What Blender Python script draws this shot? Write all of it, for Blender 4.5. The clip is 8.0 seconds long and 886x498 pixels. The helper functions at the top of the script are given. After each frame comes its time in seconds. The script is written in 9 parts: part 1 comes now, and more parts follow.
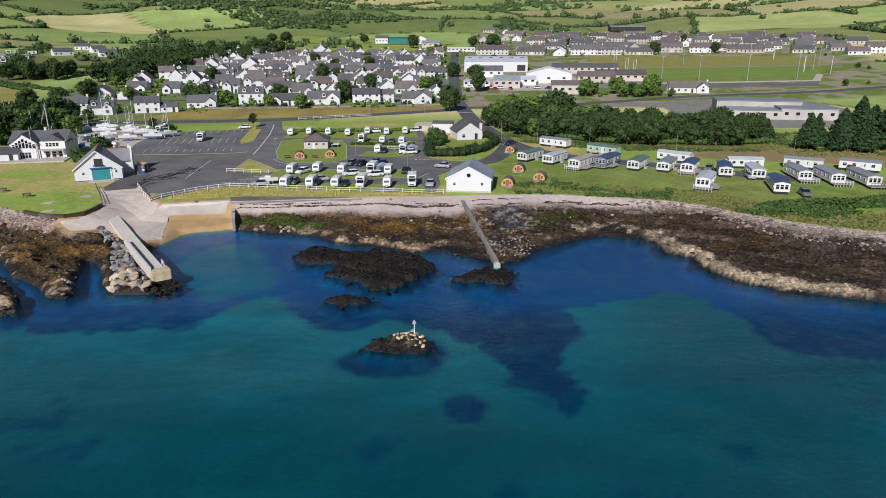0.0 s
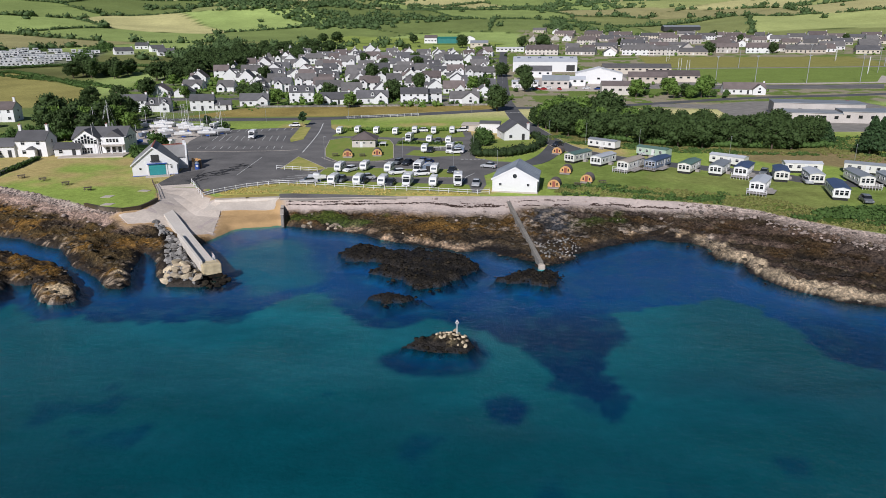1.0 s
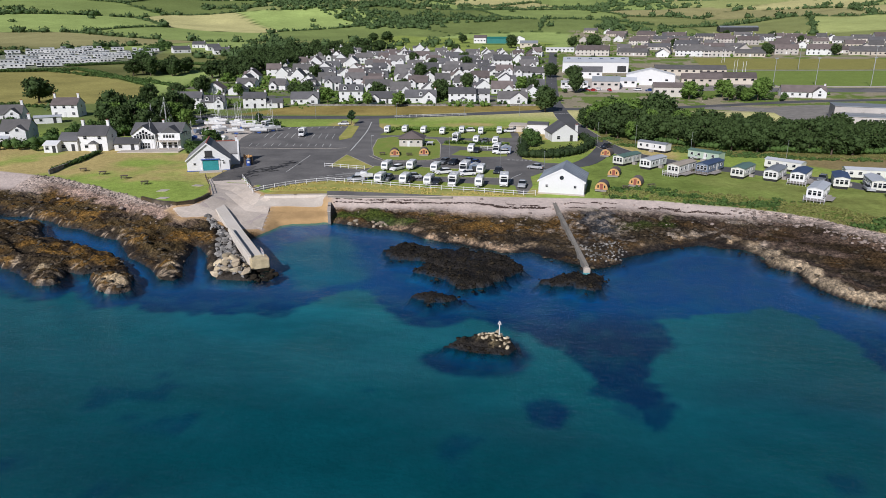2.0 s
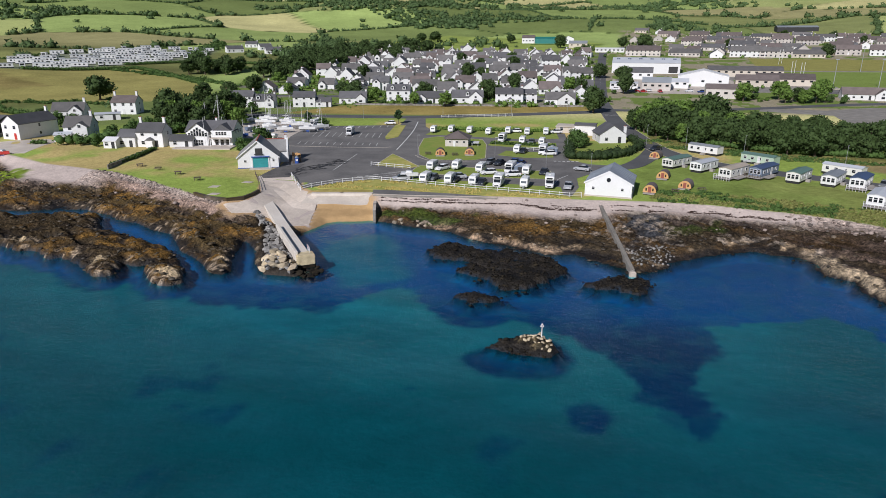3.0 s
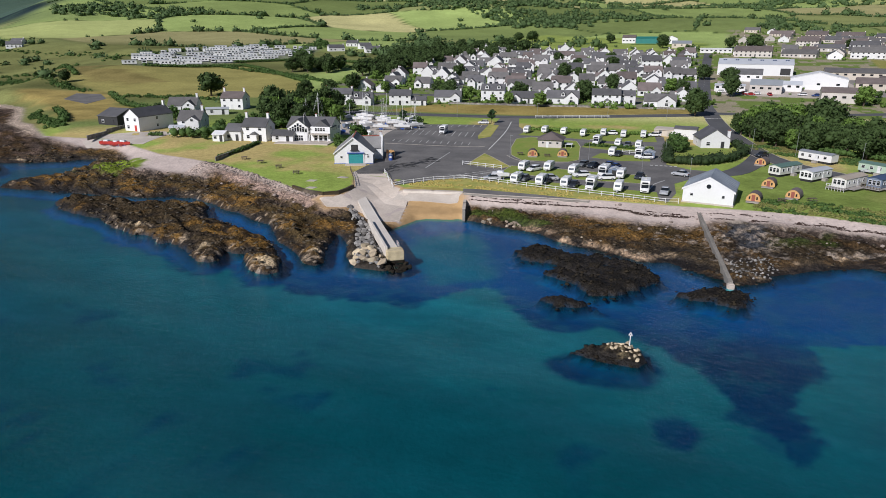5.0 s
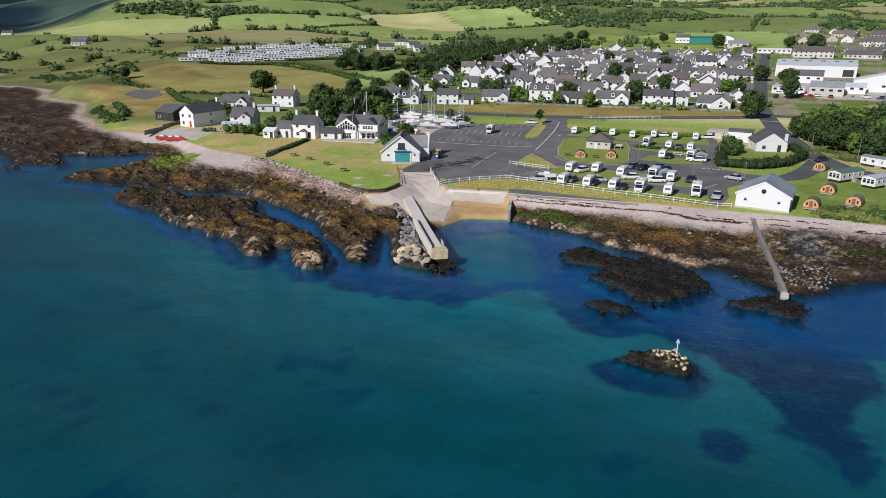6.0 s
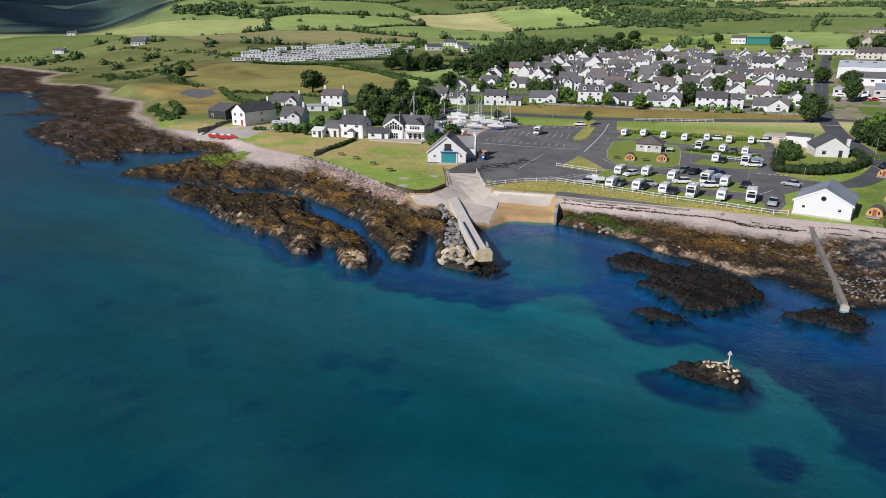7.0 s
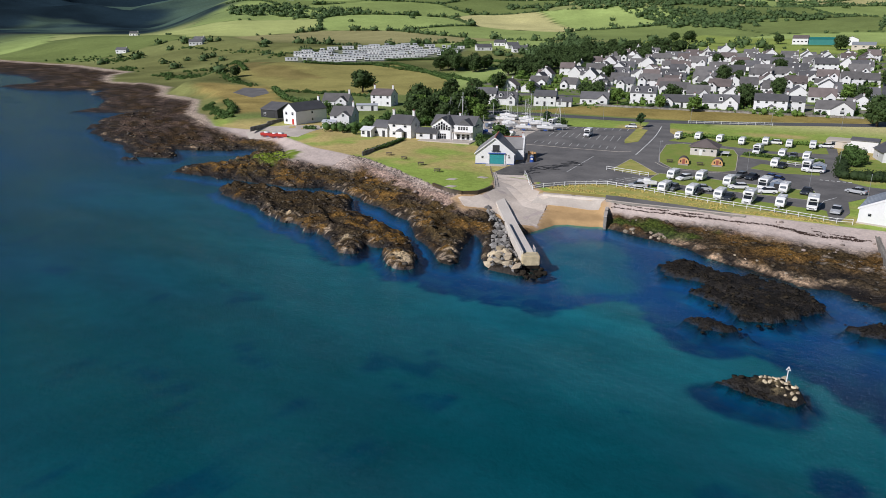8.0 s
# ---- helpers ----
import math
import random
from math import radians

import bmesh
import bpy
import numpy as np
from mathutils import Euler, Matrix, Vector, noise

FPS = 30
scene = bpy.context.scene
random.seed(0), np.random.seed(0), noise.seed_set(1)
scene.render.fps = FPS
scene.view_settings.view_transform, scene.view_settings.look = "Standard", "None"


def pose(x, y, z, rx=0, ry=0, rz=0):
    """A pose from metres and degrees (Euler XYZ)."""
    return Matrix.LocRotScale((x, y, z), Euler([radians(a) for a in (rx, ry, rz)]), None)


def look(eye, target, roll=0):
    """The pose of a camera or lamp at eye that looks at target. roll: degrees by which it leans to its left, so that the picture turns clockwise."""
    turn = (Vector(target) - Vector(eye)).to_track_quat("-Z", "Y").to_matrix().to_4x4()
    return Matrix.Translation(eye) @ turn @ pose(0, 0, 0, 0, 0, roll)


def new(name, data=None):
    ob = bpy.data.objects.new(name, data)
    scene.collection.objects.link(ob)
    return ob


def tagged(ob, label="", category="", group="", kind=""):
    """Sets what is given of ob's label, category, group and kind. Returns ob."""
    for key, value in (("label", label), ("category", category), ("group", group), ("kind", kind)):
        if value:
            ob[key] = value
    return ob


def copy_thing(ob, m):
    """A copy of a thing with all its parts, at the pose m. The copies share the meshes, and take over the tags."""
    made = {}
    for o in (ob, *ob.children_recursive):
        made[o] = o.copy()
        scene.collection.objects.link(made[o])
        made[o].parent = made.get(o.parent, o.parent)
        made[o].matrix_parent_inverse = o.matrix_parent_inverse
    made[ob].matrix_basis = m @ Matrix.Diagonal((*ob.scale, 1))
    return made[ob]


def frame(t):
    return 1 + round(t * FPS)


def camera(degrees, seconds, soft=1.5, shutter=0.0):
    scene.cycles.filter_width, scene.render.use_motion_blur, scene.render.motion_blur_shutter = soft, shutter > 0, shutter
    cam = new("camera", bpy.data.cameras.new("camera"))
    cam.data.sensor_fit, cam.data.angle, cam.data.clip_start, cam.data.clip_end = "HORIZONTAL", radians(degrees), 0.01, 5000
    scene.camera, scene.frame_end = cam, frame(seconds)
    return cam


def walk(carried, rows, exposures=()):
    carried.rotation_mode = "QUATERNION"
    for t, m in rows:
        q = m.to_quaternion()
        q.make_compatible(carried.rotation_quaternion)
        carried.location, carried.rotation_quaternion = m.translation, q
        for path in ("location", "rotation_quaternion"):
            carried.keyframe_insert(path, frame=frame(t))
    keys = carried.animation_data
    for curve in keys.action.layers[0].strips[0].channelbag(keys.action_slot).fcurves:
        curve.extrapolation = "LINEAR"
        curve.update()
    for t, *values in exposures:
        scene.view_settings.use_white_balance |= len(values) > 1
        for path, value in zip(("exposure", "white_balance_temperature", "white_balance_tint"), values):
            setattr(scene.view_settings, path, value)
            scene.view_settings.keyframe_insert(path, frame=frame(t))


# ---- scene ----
cam = camera(68.3, 8.0, soft=0.85)
PATH = [
    (0, (0.539, -0.676, 37.854), (0.532, 1.223, 37.227), -0.2),
    (0.5, (0.516, -0.678, 37.86), (0.441, 1.219, 37.233), -0.1),
    (1, (0.497, -0.696, 37.872), (0.355, 1.198, 37.245), -0.2),
    (1.5, (0.477, -0.721, 37.889), (0.268, 1.166, 37.262), -0.1),
    (3, (0.418, -0.805, 37.946), (0.012, 1.05, 37.319), -0.0),
    (3.5, (0.393, -0.842, 37.959), (-0.077, 0.998, 37.331), -0.0),
    (4, (0.378, -0.875, 37.974), (-0.157, 0.948, 37.347), 0.0),
    (4.5, (0.361, -0.868, 37.989), (-0.237, 0.934, 37.362), 0.0),
    (6, (0.145, -0.649, 38.045), (-0.64, 1.079, 37.413), 0.2),
    (6.5, (-0.054, -0.429, 38.058), (-0.897, 1.271, 37.426), 0.2),
    (7, (-0.317, -0.093, 38.079), (-1.221, 1.575, 37.448), 0.2),
    (7.5, (-0.632, 0.291, 38.095), (-1.596, 1.926, 37.464), 0.2),
    (8, (-0.956, 0.675, 38.102), (-1.979, 2.273, 37.471), 0.2),
]
walk(cam, [(t, look(eye, target, roll)) for t, eye, target, roll in PATH],
     exposures=[(0.0, -0.12, 6000.0, 15.0), (8.0, -0.12, 6000.0, 15.0)])

# ---- light ----
SUN_EL, SUN_AZ = radians(34), radians(-163)      # azimuth clockwise from +y
world = bpy.data.worlds.new("world")
scene.world = world
world.use_nodes = True
_n = world.node_tree.nodes
sky = _n.new("ShaderNodeTexSky")
sky.sky_type, sky.sun_disc = 'NISHITA', False
sky.sun_elevation, sky.sun_rotation = SUN_EL, SUN_AZ
sky.air_density, sky.dust_density, sky.ozone_density = 1.0, 0.4, 3.0
_n["Background"].inputs["Strength"].default_value = 0.05
world.node_tree.links.new(sky.outputs[0], _n["Background"].inputs["Color"])
sun = new("sun", bpy.data.lights.new("sun", 'SUN'))
sun.data.energy, sun.data.angle, sun.data.color = 5.0, radians(0.53), (1.0, 0.95, 0.87)
_s = Vector((math.sin(SUN_AZ) * math.cos(SUN_EL), math.cos(SUN_AZ) * math.cos(SUN_EL), math.sin(SUN_EL)))
sun.matrix_world = look(_s * 300, (0, 0, 0))


# ---- materials ----
def nodes_of(name):
    m = bpy.data.materials.new(name)
    m.use_nodes = True
    t = m.node_tree
    return m, t.nodes, t.links, t.nodes["Principled BSDF"]


def surf(name, col, rough=0.7, var=0.18, scale=1.5, bump=0.15, bscale=12.0, col2=None, mix=0.5, metal=0.0, rnd=0.0, spec=0.5):
    """A painted, stony or metal surface: two scales of tone, a fine relief, and a little difference from object to object."""
    m, N, K, b = nodes_of(name)
    geo = N.new("ShaderNodeNewGeometry")
    big = N.new("ShaderNodeTexNoise"); big.inputs["Scale"].default_value = scale * 0.35; big.inputs["Detail"].default_value = 5
    fine = N.new("ShaderNodeTexNoise"); fine.inputs["Scale"].default_value = scale * 4; fine.inputs["Detail"].default_value = 6
    for n in (big, fine):
        K.new(geo.outputs["Position"], n.inputs["Vector"])
    ramp = N.new("ShaderNodeValToRGB")
    c2 = col2 or tuple(c * 0.6 for c in col)
    ramp.color_ramp.elements[0].position, ramp.color_ramp.elements[1].position = mix - 0.15, mix + 0.2
    ramp.color_ramp.elements[0].color, ramp.color_ramp.elements[1].color = (*c2, 1), (*col, 1)
    K.new(big.outputs["Fac"], ramp.inputs["Fac"])
    mul = N.new("ShaderNodeMix"); mul.data_type, mul.blend_type = 'RGBA', 'MIX'
    mul.inputs[0].default_value = min(1, var * 3)
    mul.inputs[6].default_value = (*col, 1)
    K.new(ramp.outputs["Color"], mul.inputs[7])
    sc = N.new("ShaderNodeMath"); sc.operation = 'MULTIPLY_ADD'
    sc.inputs[1].default_value, sc.inputs[2].default_value = var * 2, 1 - var
    K.new(fine.outputs["Fac"], sc.inputs[0])
    last = sc.outputs[0]
    if rnd:
        info = N.new("ShaderNodeObjectInfo")
        r = N.new("ShaderNodeMath"); r.operation = 'MULTIPLY_ADD'
        r.inputs[1].default_value, r.inputs[2].default_value = rnd * 2, 1 - rnd
        K.new(info.outputs["Random"], r.inputs[0])
        mm = N.new("ShaderNodeMath"); mm.operation = 'MULTIPLY'
        K.new(r.outputs[0], mm.inputs[0]); K.new(last, mm.inputs[1])
        last = mm.outputs[0]
    v = N.new("ShaderNodeVectorMath"); v.operation = 'SCALE'
    K.new(mul.outputs[2], v.inputs[0]); K.new(last, v.inputs["Scale"])
    K.new(v.outputs[0], b.inputs["Base Color"])
    b.inputs["Roughness"].default_value, b.inputs["Metallic"].default_value = rough, metal
    b.inputs["Specular IOR Level"].default_value = spec
    if bump:
        bn = N.new("ShaderNodeTexNoise"); bn.inputs["Scale"].default_value = bscale; bn.inputs["Detail"].default_value = 6
        K.new(geo.outputs["Position"], bn.inputs["Vector"])
        bp = N.new("ShaderNodeBump"); bp.inputs["Strength"].default_value = bump; bp.inputs["Distance"].default_value = 0.05
        K.new(bn.outputs["Fac"], bp.inputs["Height"]); K.new(bp.outputs[0], b.inputs["Normal"])
    return m


def ground_material():
    """Soil, grass, rock and seabed: the tone stored on the sheet, broken up at three scales."""
    m, N, K, b = nodes_of("ground")
    geo = N.new("ShaderNodeNewGeometry")
    at = N.new("ShaderNodeAttribute"); at.attribute_name = "tone"
    kind = N.new("ShaderNodeAttribute"); kind.attribute_name = "kind"
    last = None
    for scale, amount in ((0.12, 0.2), (0.9, 0.4), (4.5, 0.45)):
        n = N.new("ShaderNodeTexNoise"); n.inputs["Scale"].default_value = scale; n.inputs["Detail"].default_value = 5
        K.new(geo.outputs["Position"], n.inputs["Vector"])
        a = N.new("ShaderNodeMath"); a.operation = 'MULTIPLY_ADD'
        a.inputs[1].default_value, a.inputs[2].default_value = amount * 2, 1 - amount
        K.new(n.outputs["Fac"], a.inputs[0])
        if last:
            mm = N.new("ShaderNodeMath"); mm.operation = 'MULTIPLY'
            K.new(a.outputs[0], mm.inputs[0]); K.new(last, mm.inputs[1])
            last = mm.outputs[0]
        else:
            last = a.outputs[0]
    even = N.new("ShaderNodeMix"); even.data_type = 'FLOAT'; even.inputs[2].default_value = 1.0
    K.new(kind.outputs["Alpha"], even.inputs[0]); K.new(last, even.inputs[3])
    v = N.new("ShaderNodeVectorMath"); v.operation = 'SCALE'
    K.new(at.outputs["Color"], v.inputs[0]); K.new(even.outputs[0], v.inputs["Scale"])
    # pale stones and dark cracks on the shore
    sep = N.new("ShaderNodeSeparateColor"); K.new(kind.outputs["Color"], sep.inputs[0])
    vor = N.new("ShaderNodeTexVoronoi"); vor.inputs["Scale"].default_value = 1.3
    K.new(geo.outputs["Position"], vor.inputs["Vector"])
    st = N.new("ShaderNodeValToRGB")
    st.color_ramp.elements[0].position, st.color_ramp.elements[1].position = 0.25, 0.75
    st.color_ramp.elements[0].color, st.color_ramp.elements[1].color = (1.45, 1.4, 1.35, 1), (0.35, 0.33, 0.3, 1)
    K.new(vor.outputs["Distance"], st.inputs["Fac"])
    mx = N.new("ShaderNodeMix"); mx.data_type, mx.blend_type = 'RGBA', 'MULTIPLY'
    K.new(sep.outputs[0], mx.inputs[0]); K.new(v.outputs[0], mx.inputs[6]); K.new(st.outputs["Color"], mx.inputs[7])
    fine = N.new("ShaderNodeTexNoise"); fine.inputs["Scale"].default_value = 1.9; fine.inputs["Detail"].default_value = 9; fine.inputs["Roughness"].default_value = 0.72
    K.new(geo.outputs["Position"], fine.inputs["Vector"])
    fr = N.new("ShaderNodeValToRGB")
    fr.color_ramp.elements[0].position, fr.color_ramp.elements[1].position = 0.40, 0.66
    fr.color_ramp.elements[0].color, fr.color_ramp.elements[1].color = (0.12, 0.12, 0.13, 1), (2.4, 2.2, 1.95, 1)
    K.new(fine.outputs["Fac"], fr.inputs["Fac"])
    mf = N.new("ShaderNodeMix"); mf.data_type, mf.blend_type = 'RGBA', 'MULTIPLY'
    K.new(sep.outputs[2], mf.inputs[0]); K.new(mx.outputs[2], mf.inputs[6]); K.new(fr.outputs["Color"], mf.inputs[7])
    K.new(mf.outputs[2], b.inputs["Base Color"])
    rr = N.new("ShaderNodeMath"); rr.operation = 'MULTIPLY_ADD'
    rr.inputs[1].default_value, rr.inputs[2].default_value = -0.4, 0.92
    K.new(sep.outputs[1], rr.inputs[0]); K.new(rr.outputs[0], b.inputs["Roughness"])
    sp = N.new("ShaderNodeMath"); sp.operation = 'MULTIPLY_ADD'
    sp.inputs[1].default_value, sp.inputs[2].default_value = 0.3, 0.03
    K.new(sep.outputs[1], sp.inputs[0]); K.new(sp.outputs[0], b.inputs["Specular IOR Level"])
    bn = N.new("ShaderNodeTexNoise"); bn.inputs["Scale"].default_value = 1.6; bn.inputs["Detail"].default_value = 10; bn.inputs["Roughness"].default_value = 0.62
    K.new(geo.outputs["Position"], bn.inputs["Vector"])
    bp = N.new("ShaderNodeBump"); bp.inputs["Distance"].default_value = 0.6
    bs = N.new("ShaderNodeMath"); bs.operation = 'MULTIPLY_ADD'
    bs.inputs[1].default_value, bs.inputs[2].default_value = 2.2, 0.2
    K.new(sep.outputs[0], bs.inputs[0]); K.new(bs.outputs[0], bp.inputs["Strength"])
    K.new(bn.outputs["Fac"], bp.inputs["Height"]); K.new(bp.outputs[0], b.inputs["Normal"])
    return m


def water_material():
    """Clear tinted sea: the bed shows through, the sky lies on it by the Fresnel law."""
    m, N, K, b = nodes_of("water")
    N.remove(b)
    out = N["Material Output"]
    geo = N.new("ShaderNodeNewGeometry")
    mp = N.new("ShaderNodeMapping"); mp.inputs["Scale"].default_value = (0.55, 1.0, 1.0); mp.inputs["Rotation"].default_value = (0, 0, radians(25))
    K.new(geo.outputs["Position"], mp.inputs["Vector"])
    n1 = N.new("ShaderNodeTexNoise"); n1.inputs["Scale"].default_value = 1.3; n1.inputs["Detail"].default_value = 6; n1.inputs["Roughness"].default_value = 0.65
    K.new(mp.outputs[0], n1.inputs["Vector"])
    n2 = N.new("ShaderNodeTexNoise"); n2.inputs["Scale"].default_value = 0.035; n2.inputs["Detail"].default_value = 3
    K.new(mp.outputs[0], n2.inputs["Vector"])
    calm = N.new("ShaderNodeMapRange"); calm.inputs[1].default_value, calm.inputs[2].default_value = 0.35, 0.65
    calm.inputs[3].default_value, calm.inputs[4].default_value = 0.25, 0.95
    K.new(n2.outputs["Fac"], calm.inputs[0])
    bp = N.new("ShaderNodeBump"); bp.inputs["Distance"].default_value = 0.25
    K.new(calm.outputs[0], bp.inputs["Strength"])
    K.new(n1.outputs["Fac"], bp.inputs["Height"])
    lw = N.new("ShaderNodeLayerWeight"); lw.inputs["Blend"].default_value = 0.5
    K.new(bp.outputs[0], lw.inputs["Normal"])
    p5 = N.new("ShaderNodeMath"); p5.operation = 'POWER'; p5.inputs[1].default_value = 5.0
    K.new(lw.outputs["Facing"], p5.inputs[0])
    fr = N.new("ShaderNodeMath"); fr.operation = 'MULTIPLY_ADD'; fr.inputs[1].default_value, fr.inputs[2].default_value = 0.9, 0.02
    K.new(p5.outputs[0], fr.inputs[0])
    n3 = N.new("ShaderNodeTexNoise"); n3.inputs["Scale"].default_value = 0.06; n3.inputs["Detail"].default_value = 5; n3.inputs["Roughness"].default_value = 0.6
    mp3 = N.new("ShaderNodeMapping"); mp3.inputs["Scale"].default_value = (0.45, 1.7, 1.0); mp3.inputs["Rotation"].default_value = (0, 0, radians(12))
    K.new(geo.outputs["Position"], mp3.inputs["Vector"]); K.new(mp3.outputs[0], n3.inputs["Vector"])
    lane = N.new("ShaderNodeMapRange"); lane.inputs[1].default_value, lane.inputs[2].default_value = 0.42, 0.72
    lane.inputs[3].default_value, lane.inputs[4].default_value = 0.01, 0.1
    K.new(n3.outputs["Fac"], lane.inputs[0]); K.new(lane.outputs[0], fr.inputs[2])
    tr = N.new("ShaderNodeBsdfTransparent"); tr.inputs["Color"].default_value = WATER_TINT
    gl = N.new("ShaderNodeBsdfGlossy"); gl.inputs["Roughness"].default_value = 0.12
    gl.inputs["Color"].default_value = (0.9, 0.95, 1.0, 1)
    K.new(bp.outputs[0], gl.inputs["Normal"])
    mx = N.new("ShaderNodeMixShader")
    K.new(fr.outputs[0], mx.inputs[0]); K.new(tr.outputs[0], mx.inputs[1]); K.new(gl.outputs[0], mx.inputs[2])
    K.new(mx.outputs[0], out.inputs["Surface"])
    return m


def foliage(name, col, var=0.5, trans=0.15):
    m, N, K, b = nodes_of(name)
    geo = N.new("ShaderNodeNewGeometry")
    n = N.new("ShaderNodeTexNoise"); n.inputs["Scale"].default_value = 0.5; n.inputs["Detail"].default_value = 4
    K.new(geo.outputs["Position"], n.inputs["Vector"])
    a = N.new("ShaderNodeMath"); a.operation = 'ADD'
    K.new(n.outputs["Fac"], a.inputs[0]); K.new(geo.outputs["Random Per Island"], a.inputs[1])
    info = N.new("ShaderNodeObjectInfo")
    a2 = N.new("ShaderNodeMath"); a2.operation = 'MULTIPLY_ADD'; a2.inputs[1].default_value = 0.5
    K.new(info.outputs["Random"], a2.inputs[0]); K.new(a.outputs[0], a2.inputs[2])
    ramp = N.new("ShaderNodeValToRGB")
    ramp.color_ramp.elements[0].position, ramp.color_ramp.elements[1].position = 0.5, 1.5 / 1.6
    ramp.color_ramp.elements[0].color = (*(c * (1 - var) for c in col), 1)
    ramp.color_ramp.elements[1].color = (*(c * (1 + var) for c in col), 1)
    K.new(a2.outputs[0], ramp.inputs["Fac"])
    K.new(ramp.outputs["Color"], b.inputs["Base Color"])
    b.inputs["Roughness"].default_value, b.inputs["Specular IOR Level"].default_value = 0.75, 0.2
    return m


WATER_TINT = (0.17, 0.80, 0.92, 1)
M_GROUND, M_WATER = ground_material(), None
M_ASPHALT = surf("asphalt", (0.175, 0.166, 0.156), 0.9, 0.3, 0.45, 0.25, 30, col2=(0.105, 0.1, 0.096))
M_TARMAC = surf("patched_tarmac", (0.12, 0.112, 0.105), 0.9, 0.35, 0.9, 0.3, 20, col2=(0.07, 0.066, 0.064))
M_PALE = surf("pale_concrete", (0.66, 0.61, 0.54), 0.85, 0.15, 0.8, 0.2, 9, col2=(0.5, 0.44, 0.37))
M_HALL_ROOF = surf("weathered_sheet_roof", (0.27, 0.30, 0.34), 0.55, 0.25, 0.5, 0.15, 5, col2=(0.17, 0.19, 0.22))
M_ACRYLIC = surf("smoked_acrylic", (0.11, 0.125, 0.14), 0.12, 0.05, 1.0, 0.0)
M_TAR = surf("tar", (0.035, 0.035, 0.037), 0.8, 0.25, 1.0, 0.2, 30)
M_ROAD = surf("road_asphalt", (0.1, 0.1, 0.103), 0.9, 0.2, 0.4, 0.2, 30)
M_CONC = surf("concrete", (0.52, 0.465, 0.4), 0.85, 0.2, 0.8, 0.25, 9, col2=(0.36, 0.31, 0.265))
M_CONC_D = surf("old_concrete", (0.27, 0.25, 0.22), 0.9, 0.25, 1.0, 0.3, 9)
M_YELLOW = surf("yellow_concrete", (0.68, 0.58, 0.36), 0.8, 0.3, 2.0, 0.2, 9, col2=(0.36, 0.29, 0.18))
M_GRASS = surf("mown_grass", (0.185, 0.262, 0.05), 0.95, 0.3, 1.2, 0.6, 9, col2=(0.25, 0.27, 0.07), spec=0.1)
M_VERGE = surf("dry_grass", (0.44, 0.38, 0.125), 0.95, 0.35, 1.0, 0.6, 9, col2=(0.27, 0.29, 0.07), spec=0.1)
M_WHITE = surf("white_paint", (0.66, 0.662, 0.66), 0.6, 0.08, 0.8, 0.05, 8, col2=(0.58, 0.575, 0.56))
M_RENDER = surf("white_render", (0.69, 0.69, 0.685), 0.85, 0.1, 0.5, 0.15, 10, col2=(0.55, 0.54, 0.52), rnd=0.08)
M_PEBBLE = surf("pebble_dash", (0.54, 0.5, 0.46), 0.9, 0.15, 0.5, 0.2, 12, rnd=0.15)
M_CREAM = surf("cream_render", (0.55, 0.49, 0.41), 0.85, 0.1, 0.5, 0.15, 10, rnd=0.1)
M_LINE = surf("road_marking", (0.74, 0.74, 0.71), 0.8, 0.25, 3.0, 0.05)
M_SLATE = surf("slate_roof", (0.112, 0.11, 0.114), 0.65, 0.2, 1.0, 0.35, 5, rnd=0.25)
M_TILE_D = surf("grey_tiles", (0.145, 0.138, 0.134), 0.75, 0.2, 1.0, 0.35, 5, rnd=0.25)
M_TILE_B = surf("brown_tiles", (0.15, 0.122, 0.114), 0.8, 0.2, 1.0, 0.35, 5, rnd=0.25)
M_RIDGE = surf("red_ridge_tiles", (0.3, 0.09, 0.06), 0.8)
M_SHEET = surf("pale_metal_roof", (0.5, 0.52, 0.55), 0.5, 0.1, 0.6, 0.1, 5, metal=0.0, rnd=0.1)
M_SHEET_D = surf("grey_metal_roof", (0.26, 0.28, 0.3), 0.5, 0.12, 0.6, 0.1, 5, rnd=0.15)
M_ROOF_GREEN = surf("green_roof_sheet", (0.12, 0.2, 0.165), 0.5, 0.12, 0.8, 0.1)
M_ROOF_BLUE = surf("blue_roof_sheet", (0.06, 0.09, 0.17), 0.5, 0.12, 0.8, 0.1)
M_ROOF_TAN = surf("tan_roof_sheet", (0.42, 0.36, 0.29), 0.6, 0.12, 0.8, 0.1)
M_GLASS = surf("dark_glass", (0.015, 0.018, 0.022), 0.08, 0.05, 1.0, 0.0)
M_TEAL = surf("teal_door", (0.03, 0.26, 0.27), 0.5, 0.1, 2.0)
M_TEAL_ROOF = surf("teal_sheet", (0.02, 0.18, 0.16), 0.5, 0.1, 1.0)
M_RED = surf("red_paint", (0.5, 0.04, 0.03), 0.5, 0.1)
M_BLUE = surf("blue_paint", (0.03, 0.08, 0.32), 0.4, 0.1)
M_ORANGE = surf("orange_paint", (0.6, 0.16, 0.04), 0.5, 0.1)
M_BLACK = surf("black_rubber", (0.02, 0.02, 0.02), 0.8, 0.1)
M_DARKPAINT = surf("dark_cladding", (0.03, 0.03, 0.032), 0.7, 0.15)
M_METAL = surf("galvanised_steel", (0.45, 0.46, 0.47), 0.45, 0.1, metal=0.6)
M_WOOD = surf("larch_boards", (0.56, 0.33, 0.13), 0.7, 0.2, 3.0, 0.2, 14, col2=(0.42, 0.22, 0.08))
